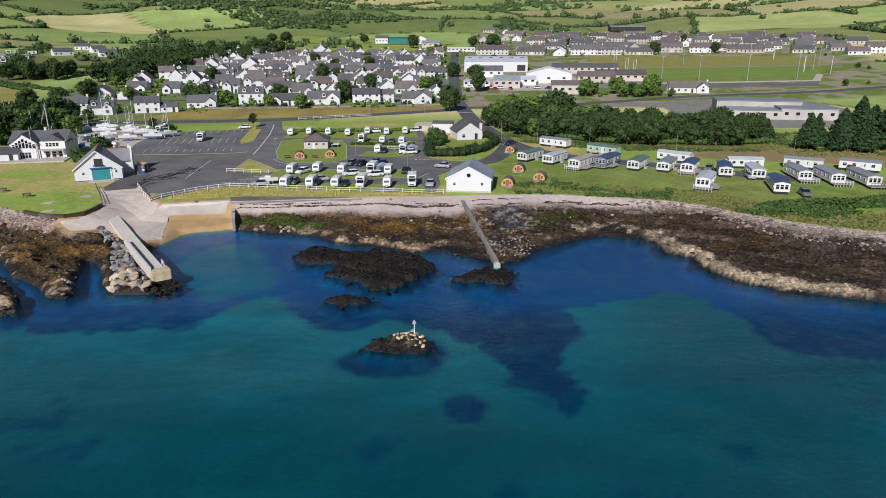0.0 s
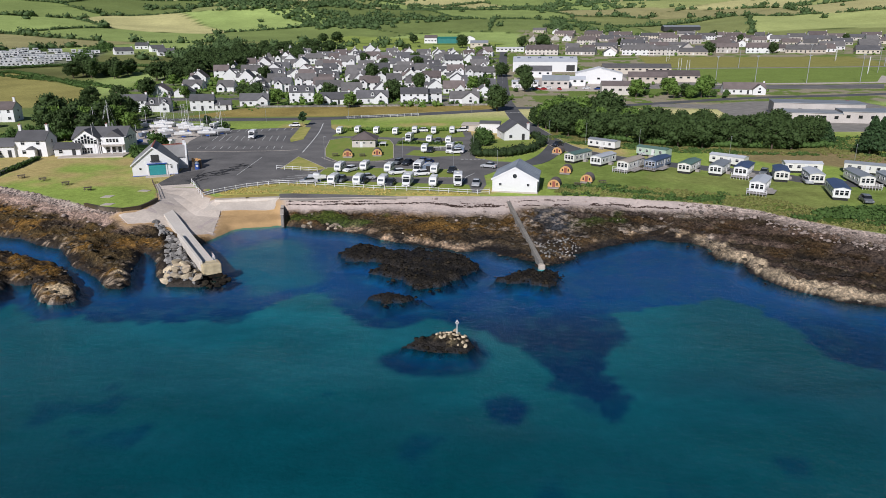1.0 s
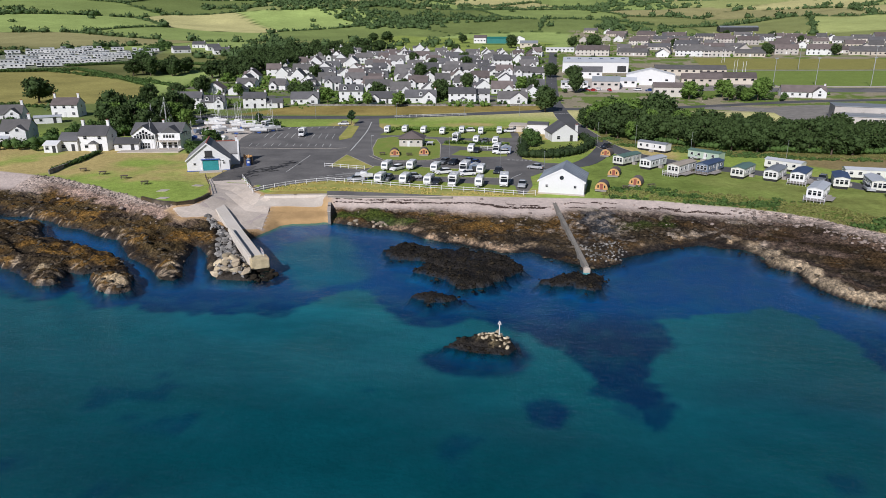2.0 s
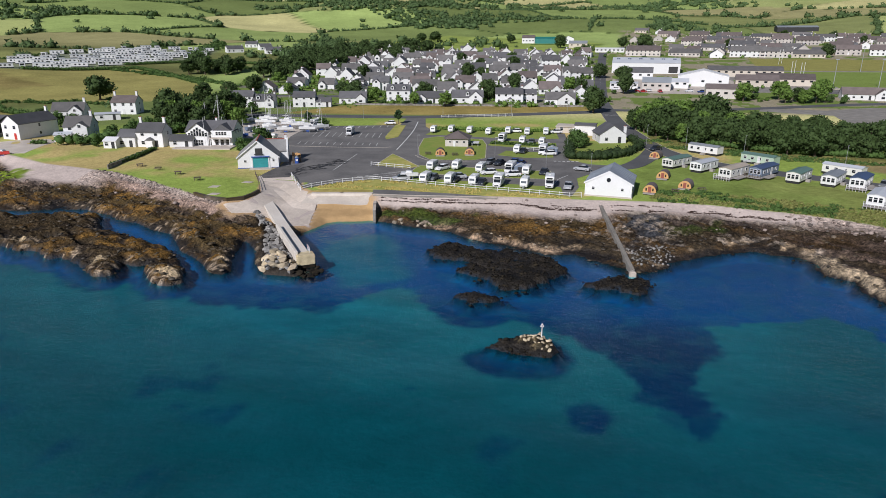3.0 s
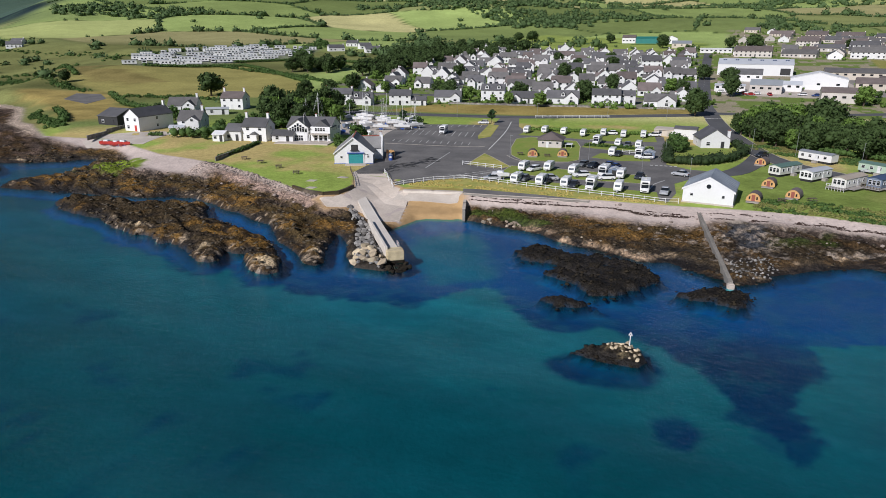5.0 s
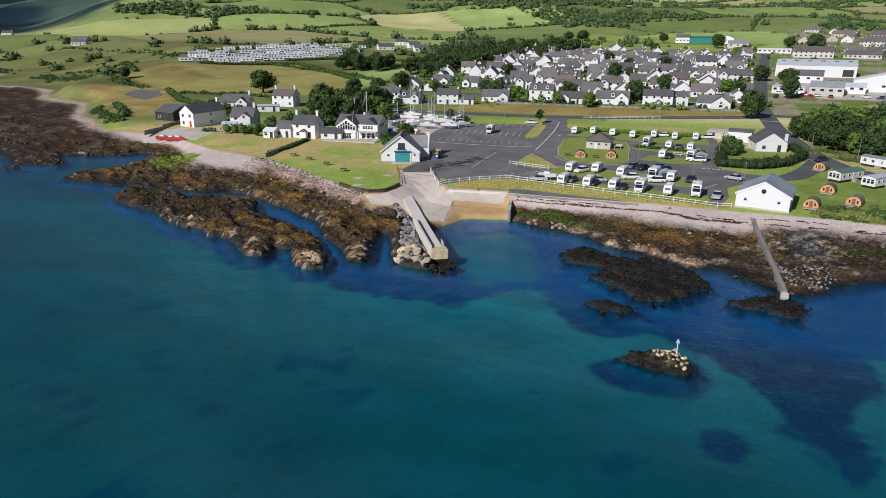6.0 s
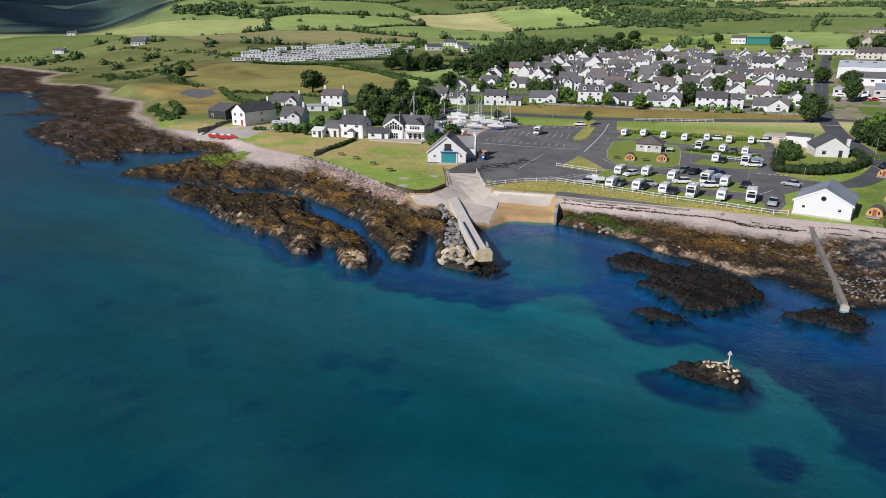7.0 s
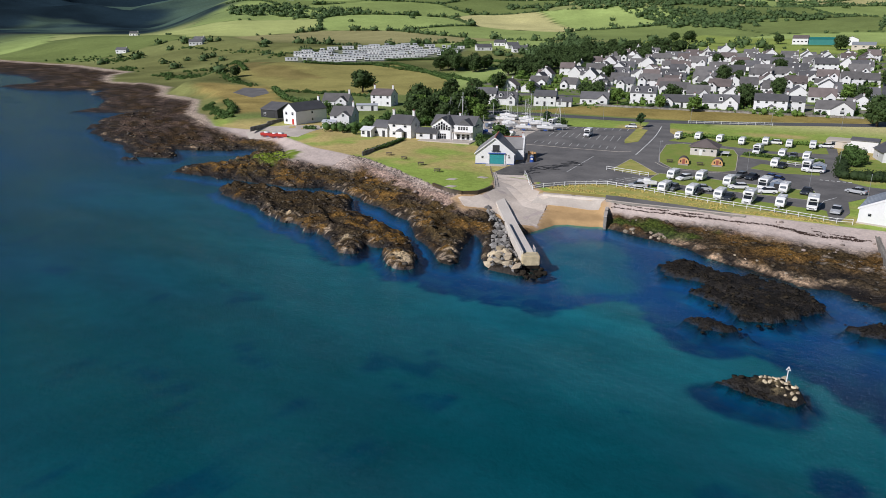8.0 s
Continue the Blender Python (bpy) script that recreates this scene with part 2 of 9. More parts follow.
M_WOOD_G = surf("weathered_wood", (0.13, 0.1, 0.075), 0.85, 0.25, 3.0, 0.3, 14)
M_DECK = surf("grey_decking", (0.36, 0.33, 0.3), 0.85, 0.2, 2.0, 0.2, 14)
M_GEL = surf("caravan_white", (0.7, 0.7, 0.69), 0.3, 0.04, 0.6, 0.0, rnd=0.04)
M_STATIC = surf("static_cream", (0.66, 0.65, 0.6), 0.45, 0.06, 0.6, 0.05, rnd=0.08)
M_STATIC_G = surf("static_green", (0.4, 0.5, 0.4), 0.45, 0.06, 0.6, 0.05)
M_STATIC_B = surf("static_blue_grey", (0.16, 0.2, 0.27), 0.45, 0.06, 0.6, 0.05)
M_STONE = surf("field_stone", (0.3, 0.285, 0.26), 0.9, 0.35, 2.5, 0.6, 4, col2=(0.13, 0.115, 0.1), rnd=0.35)
M_ARMOUR = surf("armour_stone", (0.29, 0.275, 0.255), 0.9, 0.3, 1.5, 0.6, 4, col2=(0.12, 0.115, 0.11), rnd=0.4)
M_STONE_P = surf("pale_rock", (0.36, 0.3, 0.22), 0.9, 0.3, 1.5, 0.6, 4, col2=(0.25, 0.2, 0.15), rnd=0.3)
M_LICHEN = surf("lichen_rock", (0.6, 0.5, 0.33), 0.9, 0.3, 1.5, 0.5, 4, col2=(0.34, 0.27, 0.19), rnd=0.3)
M_BARK = surf("bark", (0.12, 0.09, 0.065), 0.95, 0.25, 3.0, 0.5, 8)
M_LEAF = foliage("leaves", (0.029, 0.048, 0.0135))
M_FAR = foliage("hill_trees", (0.046, 0.074, 0.026))
M_LEAF_L = foliage("light_leaves", (0.07, 0.115, 0.022))
M_LEAF_D = foliage("conifer_needles", (0.026, 0.05, 0.018))
M_WRACK = foliage("dried_weed", (0.05, 0.032, 0.026), 0.5)
M_CLIP = foliage("clipped_hedge", (0.02, 0.034, 0.011), 0.4)
M_TUFT = foliage("rough_grass", (0.13, 0.135, 0.04), 0.45)
M_HEDGE = foliage("hedge_leaves", (0.042, 0.075, 0.018))
M_CAR = {k: surf(k + "_car_paint", c, 0.25, 0.03, 1.0, 0.0) for k, c in
         (("white", (0.75, 0.75, 0.75)), ("silver", (0.4, 0.41, 0.43)), ("dark", (0.03, 0.035, 0.045)),
          ("blue", (0.03, 0.06, 0.2)), ("red", (0.4, 0.03, 0.03)), ("grey", (0.15, 0.16, 0.17)))}
M_WATER = water_material()
M_WEEDY = surf("black_weed_rock", (0.035, 0.028, 0.018), 0.9, 0.4, 2.5, 0.6, 4, col2=(0.012, 0.011, 0.01), rnd=0.3, spec=0.1)
M_RUBBLE = surf("dark_rubble", (0.2, 0.17, 0.15), 0.9, 0.4, 1.2, 0.6, 5, col2=(0.07, 0.06, 0.055))
M_SLIP = surf("slipway_concrete", (0.62, 0.54, 0.46), 0.85, 0.22, 0.5, 0.2, 9, col2=(0.46, 0.39, 0.32))


# ---- plan mathematics ----
def hashed(ix, iy, s):
    n = (ix.astype(np.int64) * 374761393 + iy.astype(np.int64) * 668265263 + s * 974711) & 0xffffffff
    n = ((n ^ (n >> 13)) * 1274126177) & 0xffffffff
    return ((n ^ (n >> 16)) & 0xffff) / 65535.0


def vnoise(x, y, s=0):
    x, y = np.asarray(x, float), np.asarray(y, float)
    ix, iy = np.floor(x), np.floor(y)
    u, v = x - ix, y - iy
    u, v = u * u * (3 - 2 * u), v * v * (3 - 2 * v)
    a, b = hashed(ix, iy, s), hashed(ix + 1, iy, s)
    c, d = hashed(ix, iy + 1, s), hashed(ix + 1, iy + 1, s)
    return (a * (1 - u) + b * u) * (1 - v) + (c * (1 - u) + d * u) * v


def fbm(x, y, s=0, octaves=4):
    total, amp, size = 0, 0.5, 1.0
    for o in range(octaves):
        total = total + amp * vnoise(x * size, y * size, s + o * 17)
        amp, size = amp * 0.5, size * 2.03
    return total / (1 - 0.5 ** octaves)


def inside(poly, x, y):
    """The signed distance from a polygon's edge, positive inside it."""
    best = np.full(np.shape(x), 1e9)
    odd = np.zeros(np.shape(x), bool)
    for (ax, ay), (bx, by) in zip(poly, poly[1:] + poly[:1]):
        dx, dy = bx - ax, by - ay
        k = np.clip(((x - ax) * dx + (y - ay) * dy) / (dx * dx + dy * dy + 1e-9), 0, 1)
        best = np.minimum(best, (x - ax - k * dx) ** 2 + (y - ay - k * dy) ** 2)
        if ay != by:
            odd ^= ((ay > y) != (by > y)) & (x < (bx - ax) * (y - ay) / (by - ay) + ax)
    return np.where(odd, 1, -1) * np.sqrt(best)


def step(a, b, v):
    k = np.clip((v - a) / (b - a), 0, 1)
    return k * k * (3 - 2 * k)


# the water's edge of the mainland, and the edge of the turf above the beach
SHORE = [(900, 30), (140, 72), (65.4, 88.3), (57.3, 91.4), (52.2, 92.3), (47.0, 97.4), (43.2, 103.3), (43.6, 108.2), (39.9, 110.8), (40.9, 117.4),
         (38.0, 120.5), (30.7, 121.9), (23.2, 117.5), (18.0, 114.2), (15.8, 109.4), (11.5, 105.8), (8.5, 105.0), (5.8, 109.4), (-0.3, 114.3),
         (-4.9, 111.1), (-12.9, 114.4), (-18.6, 117.9), (-27.3, 123.0), (-39.4, 126.0), (-43.6, 127.5), (-52.0, 123.5), (-54.5, 113.0),
         (-46.5, 97.0), (-44.9, 92.6), (-51.4, 93.6), (-54.0, 96.8), (-57.2, 102.8), (-60.6, 107.0), (-63.1, 108.6), (-61.2, 103.0), (-59.2, 97.4), (-56.9, 92.2), (-57.2, 90.7), (-59.6, 91.1),
         (-62.5, 94.0), (-67.0, 97.6), (-71.4, 100.5), (-74.8, 104.5), (-78.9, 109.0), (-85.0, 111.3), (-90.8, 114.6), (-95.5, 115.8), (-101.2, 118.9), (-109.7, 121.9), (-125.3, 117.7), (-144, 115.1), (-165.1, 114.0), (-169.5, 121.0),
         (-164, 131.8), (-166, 143), (-173, 153)]
SHORE_W = [(-181, 146), (-186.3, 141), (-196, 137.2), (-187, 131), (-184.1, 126.4), (-194.7, 121.7), (-206.9, 126), (-217.7, 132.4), (-228.6, 134), (-242.8, 138.8), (-257, 143.2), (-266, 150.7), (-291.8, 168),
           (-299, 178.4), (-301.4, 190.2), (-318, 183), (-333, 177), (-333.2, 190), (-366, 214.7), (-394, 228), (-412, 233.5), (-434.8, 256), (-458, 236.8), (-485, 228.7), (-528, 234), (-536, 266), (-630, 299), (-700, 305),
           (-1200, 380), (-5200, 600), (-5200, 6000), (6000, 6000), (6000, -200)]
TURF = [(900, 62), (140, 86), (88, 107), (70.1, 115.5), (64.5, 119.5), (59.5, 124.5), (54.5, 130.5), (49.0, 134.5), (41.0, 137.2), (33.8, 138.6), (25.5, 140.8), (14.7, 141.0), (0.8, 139.6),
        (-22.7, 138.3), (-26.5, 137.3), (-37.5, 135.8), (-45.6, 135.2), (-46.4, 136.4), (-52.5, 135.4), (-59.5, 134.0), (-64.5, 139), (-66, 144), (-75.5, 144), (-74.0, 138), (-71.0, 131), (-71.0, 126), (-73.8, 122.4), (-85.5, 126.7), (-102.5, 136.1), (-118.2, 143.8),
        (-131.5, 147.2), (-145.4, 150), (-162.5, 158), (-185, 166), (-208.4, 164), (-241, 184.3), (-252.4, 189), (-297, 225.4), (-320, 231.8), (-340, 235), (-381.7, 268.6),
        (-423, 281), (-460, 276), (-527, 320), (-550, 352), (-622, 368), (-718, 394), (-800, 395), (-1200, 440), (-5200, 720), (-5200, 6000), (6000, 6000), (6000, -100)]
FINGER = [(-61.2, 85.4), (-61.6, 84.0), (-64.0, 83.5), (-67.8, 85.8), (-70.4, 88.5), (-72.1, 91.4), (-74.1, 90.5), (-75.9, 91.0), (-74.8, 85.8), (-76.6, 84.6),
          (-81.0, 87.5), (-85.5, 90.2), (-89.5, 92.3), (-90.7, 90.6), (-93.6, 92.4), (-97.8, 94.7), (-100.1, 93.5), (-108.1, 96.0), (-115.3, 100.1), (-131.2, 102.7), (-136.7, 106.3),
          (-133.8, 112.1), (-125.3, 113.8), (-117.1, 113.0), (-108.7, 116.4), (-102.6, 116.6), (-100.5, 116.2), (-98.6, 112.5), (-93.2, 107.4), (-90.1, 106.4), (-86.8, 105.3),
          (-81.8, 103.1), (-77.8, 101.7), (-74.2, 100.3), (-71.1, 97.8), (-67.3, 93.9), (-64.0, 90.1)]
ARMOUR = [(-69.0, 122.6), (-66.4, 121.8), (-63.6, 118.6), (-58.9, 113.0), (-53.0, 105.6), (-48.0, 98.6), (-46.0, 94.5), (-45.0, 92.4), (-50.2, 92.2), (-53.0, 97.3), (-56.7, 104.9), (-58.4, 109.3), (-62.6, 115.2), (-67.2, 121.7)]
STRAW = [(-62, 133.5), (-60, 135.7), (-54.5, 141.7), (-50.2, 145), (-46.5, 142), (-46.2, 136), (-52.5, 135), (-59.5, 133.6)]
REEFS = [[(-26.2, 110.2), (-23.5, 114.4), (-18.9, 112.3), (-14.7, 111.6), (-9.5, 110.6), (-4.3, 109.0), (-1.4, 103.6), (-4.3, 98.2), (-7.2, 94.6), (-11.6, 94),
          (-13.8, 97.0), (-18.8, 99.9), (-17.8, 104.6), (-21.9, 106.2), (-24.7, 105.9)],
         [(1.9, 98.0), (5.4, 101.2), (11.6, 101.6), (11.2, 98.1), (9.6, 95.3), (7.0, 97.2), (3.4, 96.6)],
         [(-17.1, 88.9), (-16.0, 90.6), (-12.1, 90.2), (-9.3, 89.6), (-11.8, 88.2), (-15.0, 87.6)],
         [(-274, 153), (-270, 156), (-264, 151), (-268, 148)], [(-196, 117.5), (-190, 119), (-192, 116)]]
ISLAND = [(-10.6, 73.4), (-7.0, 76.6), (-3.1, 77.0), (-1.4, 74.6), (-1.9, 72.6), (-5.7, 72.2)]
SLIP = [(-71.0, 148.2), (-78.8, 148.2), (-79.2, 146.2), (-75.4, 140.2), (-70.6, 131.5), (-70.3, 126.6), (-71.8, 123.2), (-74.2, 121.2), (-71.1, 118.9), (-66.9, 121.5), (-63, 119.5), (-57.5, 115.5), (-53.6, 118), (-57.5, 132.5), (-62.8, 136.2)]
SAND = [(-57.5, 133), (-52, 113), (-45, 120), (-42.5, 127), (-45, 134.5), (-52, 135.5)]
WEED = [[(-1, 87), (10, 90), (17, 90), (21, 80), (15, 75.3), (15.4, 72.2), (16, 65.4), (15.2, 60.2), (13.1, 58.8), (12, 64.2), (8.8, 69.4), (5.7, 74.5), (3.0, 79.5)],
        [(0.4, 62.8), (1.0, 64.6), (2.6, 65.4), (4.0, 64.6), (4.4, 62.8), (3.6, 60.6), (2.4, 60.0), (1.0, 60.9)],
        [(-120, 98), (-64, 84), (-53, 82), (-38, 83.3), (-32, 89.2), (-27.8, 96), (-23.8, 89.2), (-21, 84.1), (-14, 82.2), (-8, 84.1), (-1, 83.1), (10, 89),
         (18.5, 90), (27.6, 92.2), (36.5, 95.6), (43, 94.4), (43, 82.0), (46, 77), (56, 73), (70, 66), (140, 40), (120, 140), (-40, 140), (-120, 140)],
        [(-12.5, 71.5), (-10, 69.5), (-5, 69.2), (-1.5, 70.8), (-0.6, 73), (-3, 76), (-9, 75)]]

POOLS = [(53.6, 108.2, 1.7, 0.8), (50.4, 104.5, 1.1, 0.6), (51.8, 102.6, 0.9, 0.6), (57.6, 101.6, 1.2, 0.7), (61.6, 104.0, 1.6, 1.0), (66.2, 107.0, 2.4, 1.1), (60.2, 111.0, 2.2, 0.5), (-98.4, 99.8, 2.4, 1.0),
         (-87.7, 96.0, 1.3, 0.7), (-101.8, 96.6, 1.0, 0.7), (-6.6, 121.8, 1.4, 0.7)]

KR = [0, 200, 260, 330, 450, 600, 800, 950, 1150, 1600, 2400, 3500, 4800]
KZ = [4, 4.2, 5, 6.5, 11, 19, 31, 39.5, 57, 102, 172, 252, 340]


def shelf(x, y):
    """The lie of the land above the beach: level by the sea, then rising to the hills."""
    r, a = np.hypot(x, y), np.arctan2(x, y)
    z = np.interp(r, KR, KZ)
    roll = step(550, 1100, r) * (1 - 0.7 * step(radians(-46), radians(-54), a))
    z = z + roll * (fbm(x / 420, y / 420, 5, 3) - 0.5) * 44 * np.minimum(r / 1000, 2.5)
    west = step(radians(-48), radians(-57), a)
    z = z * (1 - west * step(780, 1000, r)) + west * step(780, 1000, r) * np.interp(r, [780, 1000, 1900, 2600, 3400, 4800], [30, 31, 34, 120, 340, 560])
    z = z + 10 * np.exp(-(((x + 640) / 130) ** 2 + ((y - 385) / 70) ** 2))
    gully = step(-400, -470, x) * step(-900, -800, x) * step(266, 300, y) * step(520, 450, y)
    z = z - gully * np.abs(fbm(x / 60, y / 90, 7, 3) - 0.5) * 22
    z = z + west * step(1400, 2600, r) * (0.5 - np.abs(fbm(x / 520, y / 520, 79, 5) - 0.5) * 2) * 150
    z = z + 5 * np.exp(-(((x + 345) / 45) ** 2 + ((y - 330) / 35) ** 2))
    return z


def near_poly(poly, x, y, pad):
    xs, ys = [p[0] for p in poly], [p[1] for p in poly]
    return (x > min(xs) - pad) & (x < max(xs) + pad) & (y > min(ys) - pad) & (y < max(ys) + pad)


def land(x, y, full=False):
    """Height of the ground sheet; with full, also the masks that colour it."""
    x, y = np.asarray(x, float), np.asarray(y, float)
    wob = (fbm(x / 5, y / 5, 3, 3) - 0.5) * 2.6
    calm = step(-50, -54, x) * step(-116, -108, x)
    sw, st = inside(SHORE + SHORE_W, x, y) + wob * (1 - 0.65 * calm), inside(TURF, x, y) + wob * 0.25
    z = shelf(x, y)
    u = np.where(st > 0, 1.0, np.clip(sw / np.maximum(sw - st, 0.5), 0, 1))
    beach = np.interp(u, [0, 0.12, 0.5, 0.68, 0.9, 1], [0, 0.75, 1.3, 1.9, 3.2, 3.8])
    z = np.where(st > 0, 3.8 + (z - 3.8) * step(0, 12 + 150 * step(-330, -480, x), st), beach)
    z = np.where(sw < 0, np.maximum(-1.5, (0.4 + 0.7 * step(-0.5, 0.5, -inside(SAND, x, y) - 2)) * sw), z)
    z = np.where((x > 41) & (sw > 0) & (st < 0), np.maximum(z, np.interp(sw, [0, 0.4, 0.8, 3.5, 5], [0, 0.3, 1.05, 1.1, 0.75])), z)
    z = np.where((sw > -0.3) & (st < 0), np.maximum(z, calm * np.interp(sw, [-0.3, 0, 0.4, 2, 5], [0, 0.2, 0.7, 1.05, 1.45])), z)
    pile = inside(ARMOUR, x, y)
    z = np.where(pile > -0.4, np.maximum(z, np.interp(pile, [-0.4, 0.3, 2], [0, 0.7, 1.5])), z)
    slip = inside(SLIP, x, y)
    smooth = np.maximum(step(-2.5, 0, slip), step(-2, 1, inside(SAND, x, y)))
    top_u = np.interp(x, [-230, -205, -188, -130, -60, -20, 3, 8, 38, 55], [1.02, 0.96, 0.7, 0.66, 0.62, 0.68, 0.66, 0.8, 0.76, 0.9])
    rock = step(top_u + 0.1, top_u - 0.1, u) * step(-5, 0.5, sw) * (1 - smooth)
    west = step(-52, -58, x)
    rock = np.maximum(rock, west * step(0.97, 0.8, u) * step(-5, 0.5, sw) * (1 - smooth) * step(-124, -112, x))
    rock = rock * (st < 0.4) * step(0.6, -0.2, pile)
    reef, edge = np.zeros_like(z), sw.copy()
    for poly in REEFS + [FINGER]:
        m = near_poly(poly, x, y, 14)
        s = np.full_like(z, -14.0)
        s[m] = inside(poly, x[m], y[m]) + wob[m] * 0.4 + (fbm(x[m] / 1.5, y[m] / 1.1, 13, 3) - 0.5) * (2.6 if poly is not FINGER else 1.4)
        edge = np.maximum(edge, s)
        top = 1.25 if poly is FINGER else 0.6
        z = np.maximum(z, np.where(s > -2.2, np.interp(s, [-1.3, -0.2, 0, 0.45, 3], [-1.5, -0.6, 0.15, 0.65, top]), -9))
        reef = np.maximum(reef, step(-2.2, 0.1, s))
    m = near_poly(ISLAND, x, y, 14)
    s = np.full_like(z, -14.0)
    s[m] = inside(ISLAND, x[m], y[m]) + wob[m] * 0.2
    edge = np.maximum(edge, s)
    z = np.maximum(z, np.where(s > -2.2, np.interp(s, [-1.2, -0.2, 0, 0.5, 1.2, 2.4], [-1.5, -0.6, 0.12, 0.6, 0.95, 1.25]), -9))
    reef = np.maximum(reef, step(-2.2, 0.1, s))
    rock = np.maximum(rock, reef)
    # strata run along the coast; ridges and gullies in them
    ax, ay = x * 0.86 - y * 0.5, x * 0.5 + y * 0.86
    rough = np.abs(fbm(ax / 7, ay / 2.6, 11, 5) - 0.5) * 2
    lump = (fbm(x / 2.4, y / 1.8, 23, 5) - 0.5) + 0.55 * (0.5 - np.abs(vnoise(x / 0.95, y / 0.8, 27) - 0.5) * 2)
    fing = west * step(-175, -150, x)
    facet = np.abs(vnoise(ax / 1.7, ay / 0.85, 41) - 0.5) * 2 + 0.5 * np.abs(vnoise(ax / 0.8, ay / 0.6, 43) - 0.5) * 2
    z = z + rock * ((0.32 - rough) * 1.5 * (1 + 0.3 * fing) + lump * (0.7 + 0.15 * fing) + (facet - 0.7) * 0.42) * (0.12 + 0.33 * reef * (1 - west) + (0.88 - 0.33 * reef * (1 - west)) * step(-0.6, 2.0, edge))
    z = z + (fbm(x / 1.2, y / 1.2, 31, 3) - 0.5) * 0.22 * step(0.5, 0.7, u) * step(1, 0.95, u) * (1 - smooth)
    for px, py, pa, pb in POOLS:
        q = ((x - px) / pa) ** 2 + ((y - py) / pb) ** 2 + wob * 0.25
        z = np.where(q < 1.6, np.minimum(z, -0.18 + 0.5 * step(0.7, 1.6, q)), z)
    if not full:
        return z
    return z, dict(sw=sw, st=st, u=u, rock=rock, reef=reef, smooth=smooth, rough=rough, lump=lump, west=west, slip=slip, edge=edge)


def ground_at(x, y):
    return float(land(np.array([x]), np.array([y]))[0])


# ---- the ground, one sheet ----
def graded(lo, a, b, hi, fine, grow_lo, grow_hi):
    mid = np.arange(a, b + fine / 2, fine)
    def side(limit, start, grow):
        v, s, out = start, fine, []
        while v < limit:
            s *= grow
            v += s
            out.append(v)
        return np.array(out)
    return np.concatenate([-side(-lo, -a, grow_lo)[::-1], mid, side(hi, mid[-1], grow_hi)])


random.seed(4)
PARCELS = []
for _i in range(-14, 12):
    for _j in range(1, 15):
        PARCELS.append((_i * 215 + (_j % 2) * 100 + random.uniform(-75, 75), _j * 210 + random.uniform(-75, 75), random.random(), random.random()))
PX, PY = np.array([p[0] for p in PARCELS]), np.array([p[1] for p in PARCELS])
PA, PB = np.array([p[2] for p in PARCELS]), np.array([p[3] for p in PARCELS])


def parcel(x, y):
    """Which field a place lies in, and how far it is from the field's hedge."""
    ids, gap = np.zeros(len(x), int), np.zeros(len(x))
    for k in range(0, len(x), 20000):
        d = (x[k:k + 20000, None] - PX) ** 2 + (y[k:k + 20000, None] - PY) ** 2
        two = np.partition(d, 1, axis=1)[:, :2]
        ids[k:k + 20000] = d.argmin(axis=1)
        gap[k:k + 20000] = np.sqrt(two[:, 1]) - np.sqrt(two[:, 0])
    return ids, gap


TOWN_W = [(-178, 268), (8, 300), (4, 640), (-30, 650), (-200, 600), (-210, 400)]
TOWN_E = [(8, 300), (100, 300), (230, 330), (340, 560), (400, 760), (260, 930), (40, 980), (30, 640), (8, 640)]
VANS = [(-382, 376), (-354, 372), (-326, 437), (-310, 497), (-342, 579), (-420, 570), (-440, 488), (-426, 430)]
PITCH = [(123, 587), (279, 550), (277, 496), (219, 391), (122, 392), (112, 489)]
BIGFIELD = [(-343, 291), (-272, 258), (-227, 270), (-186, 290), (-216, 347), (-308, 413), (-352, 361)]


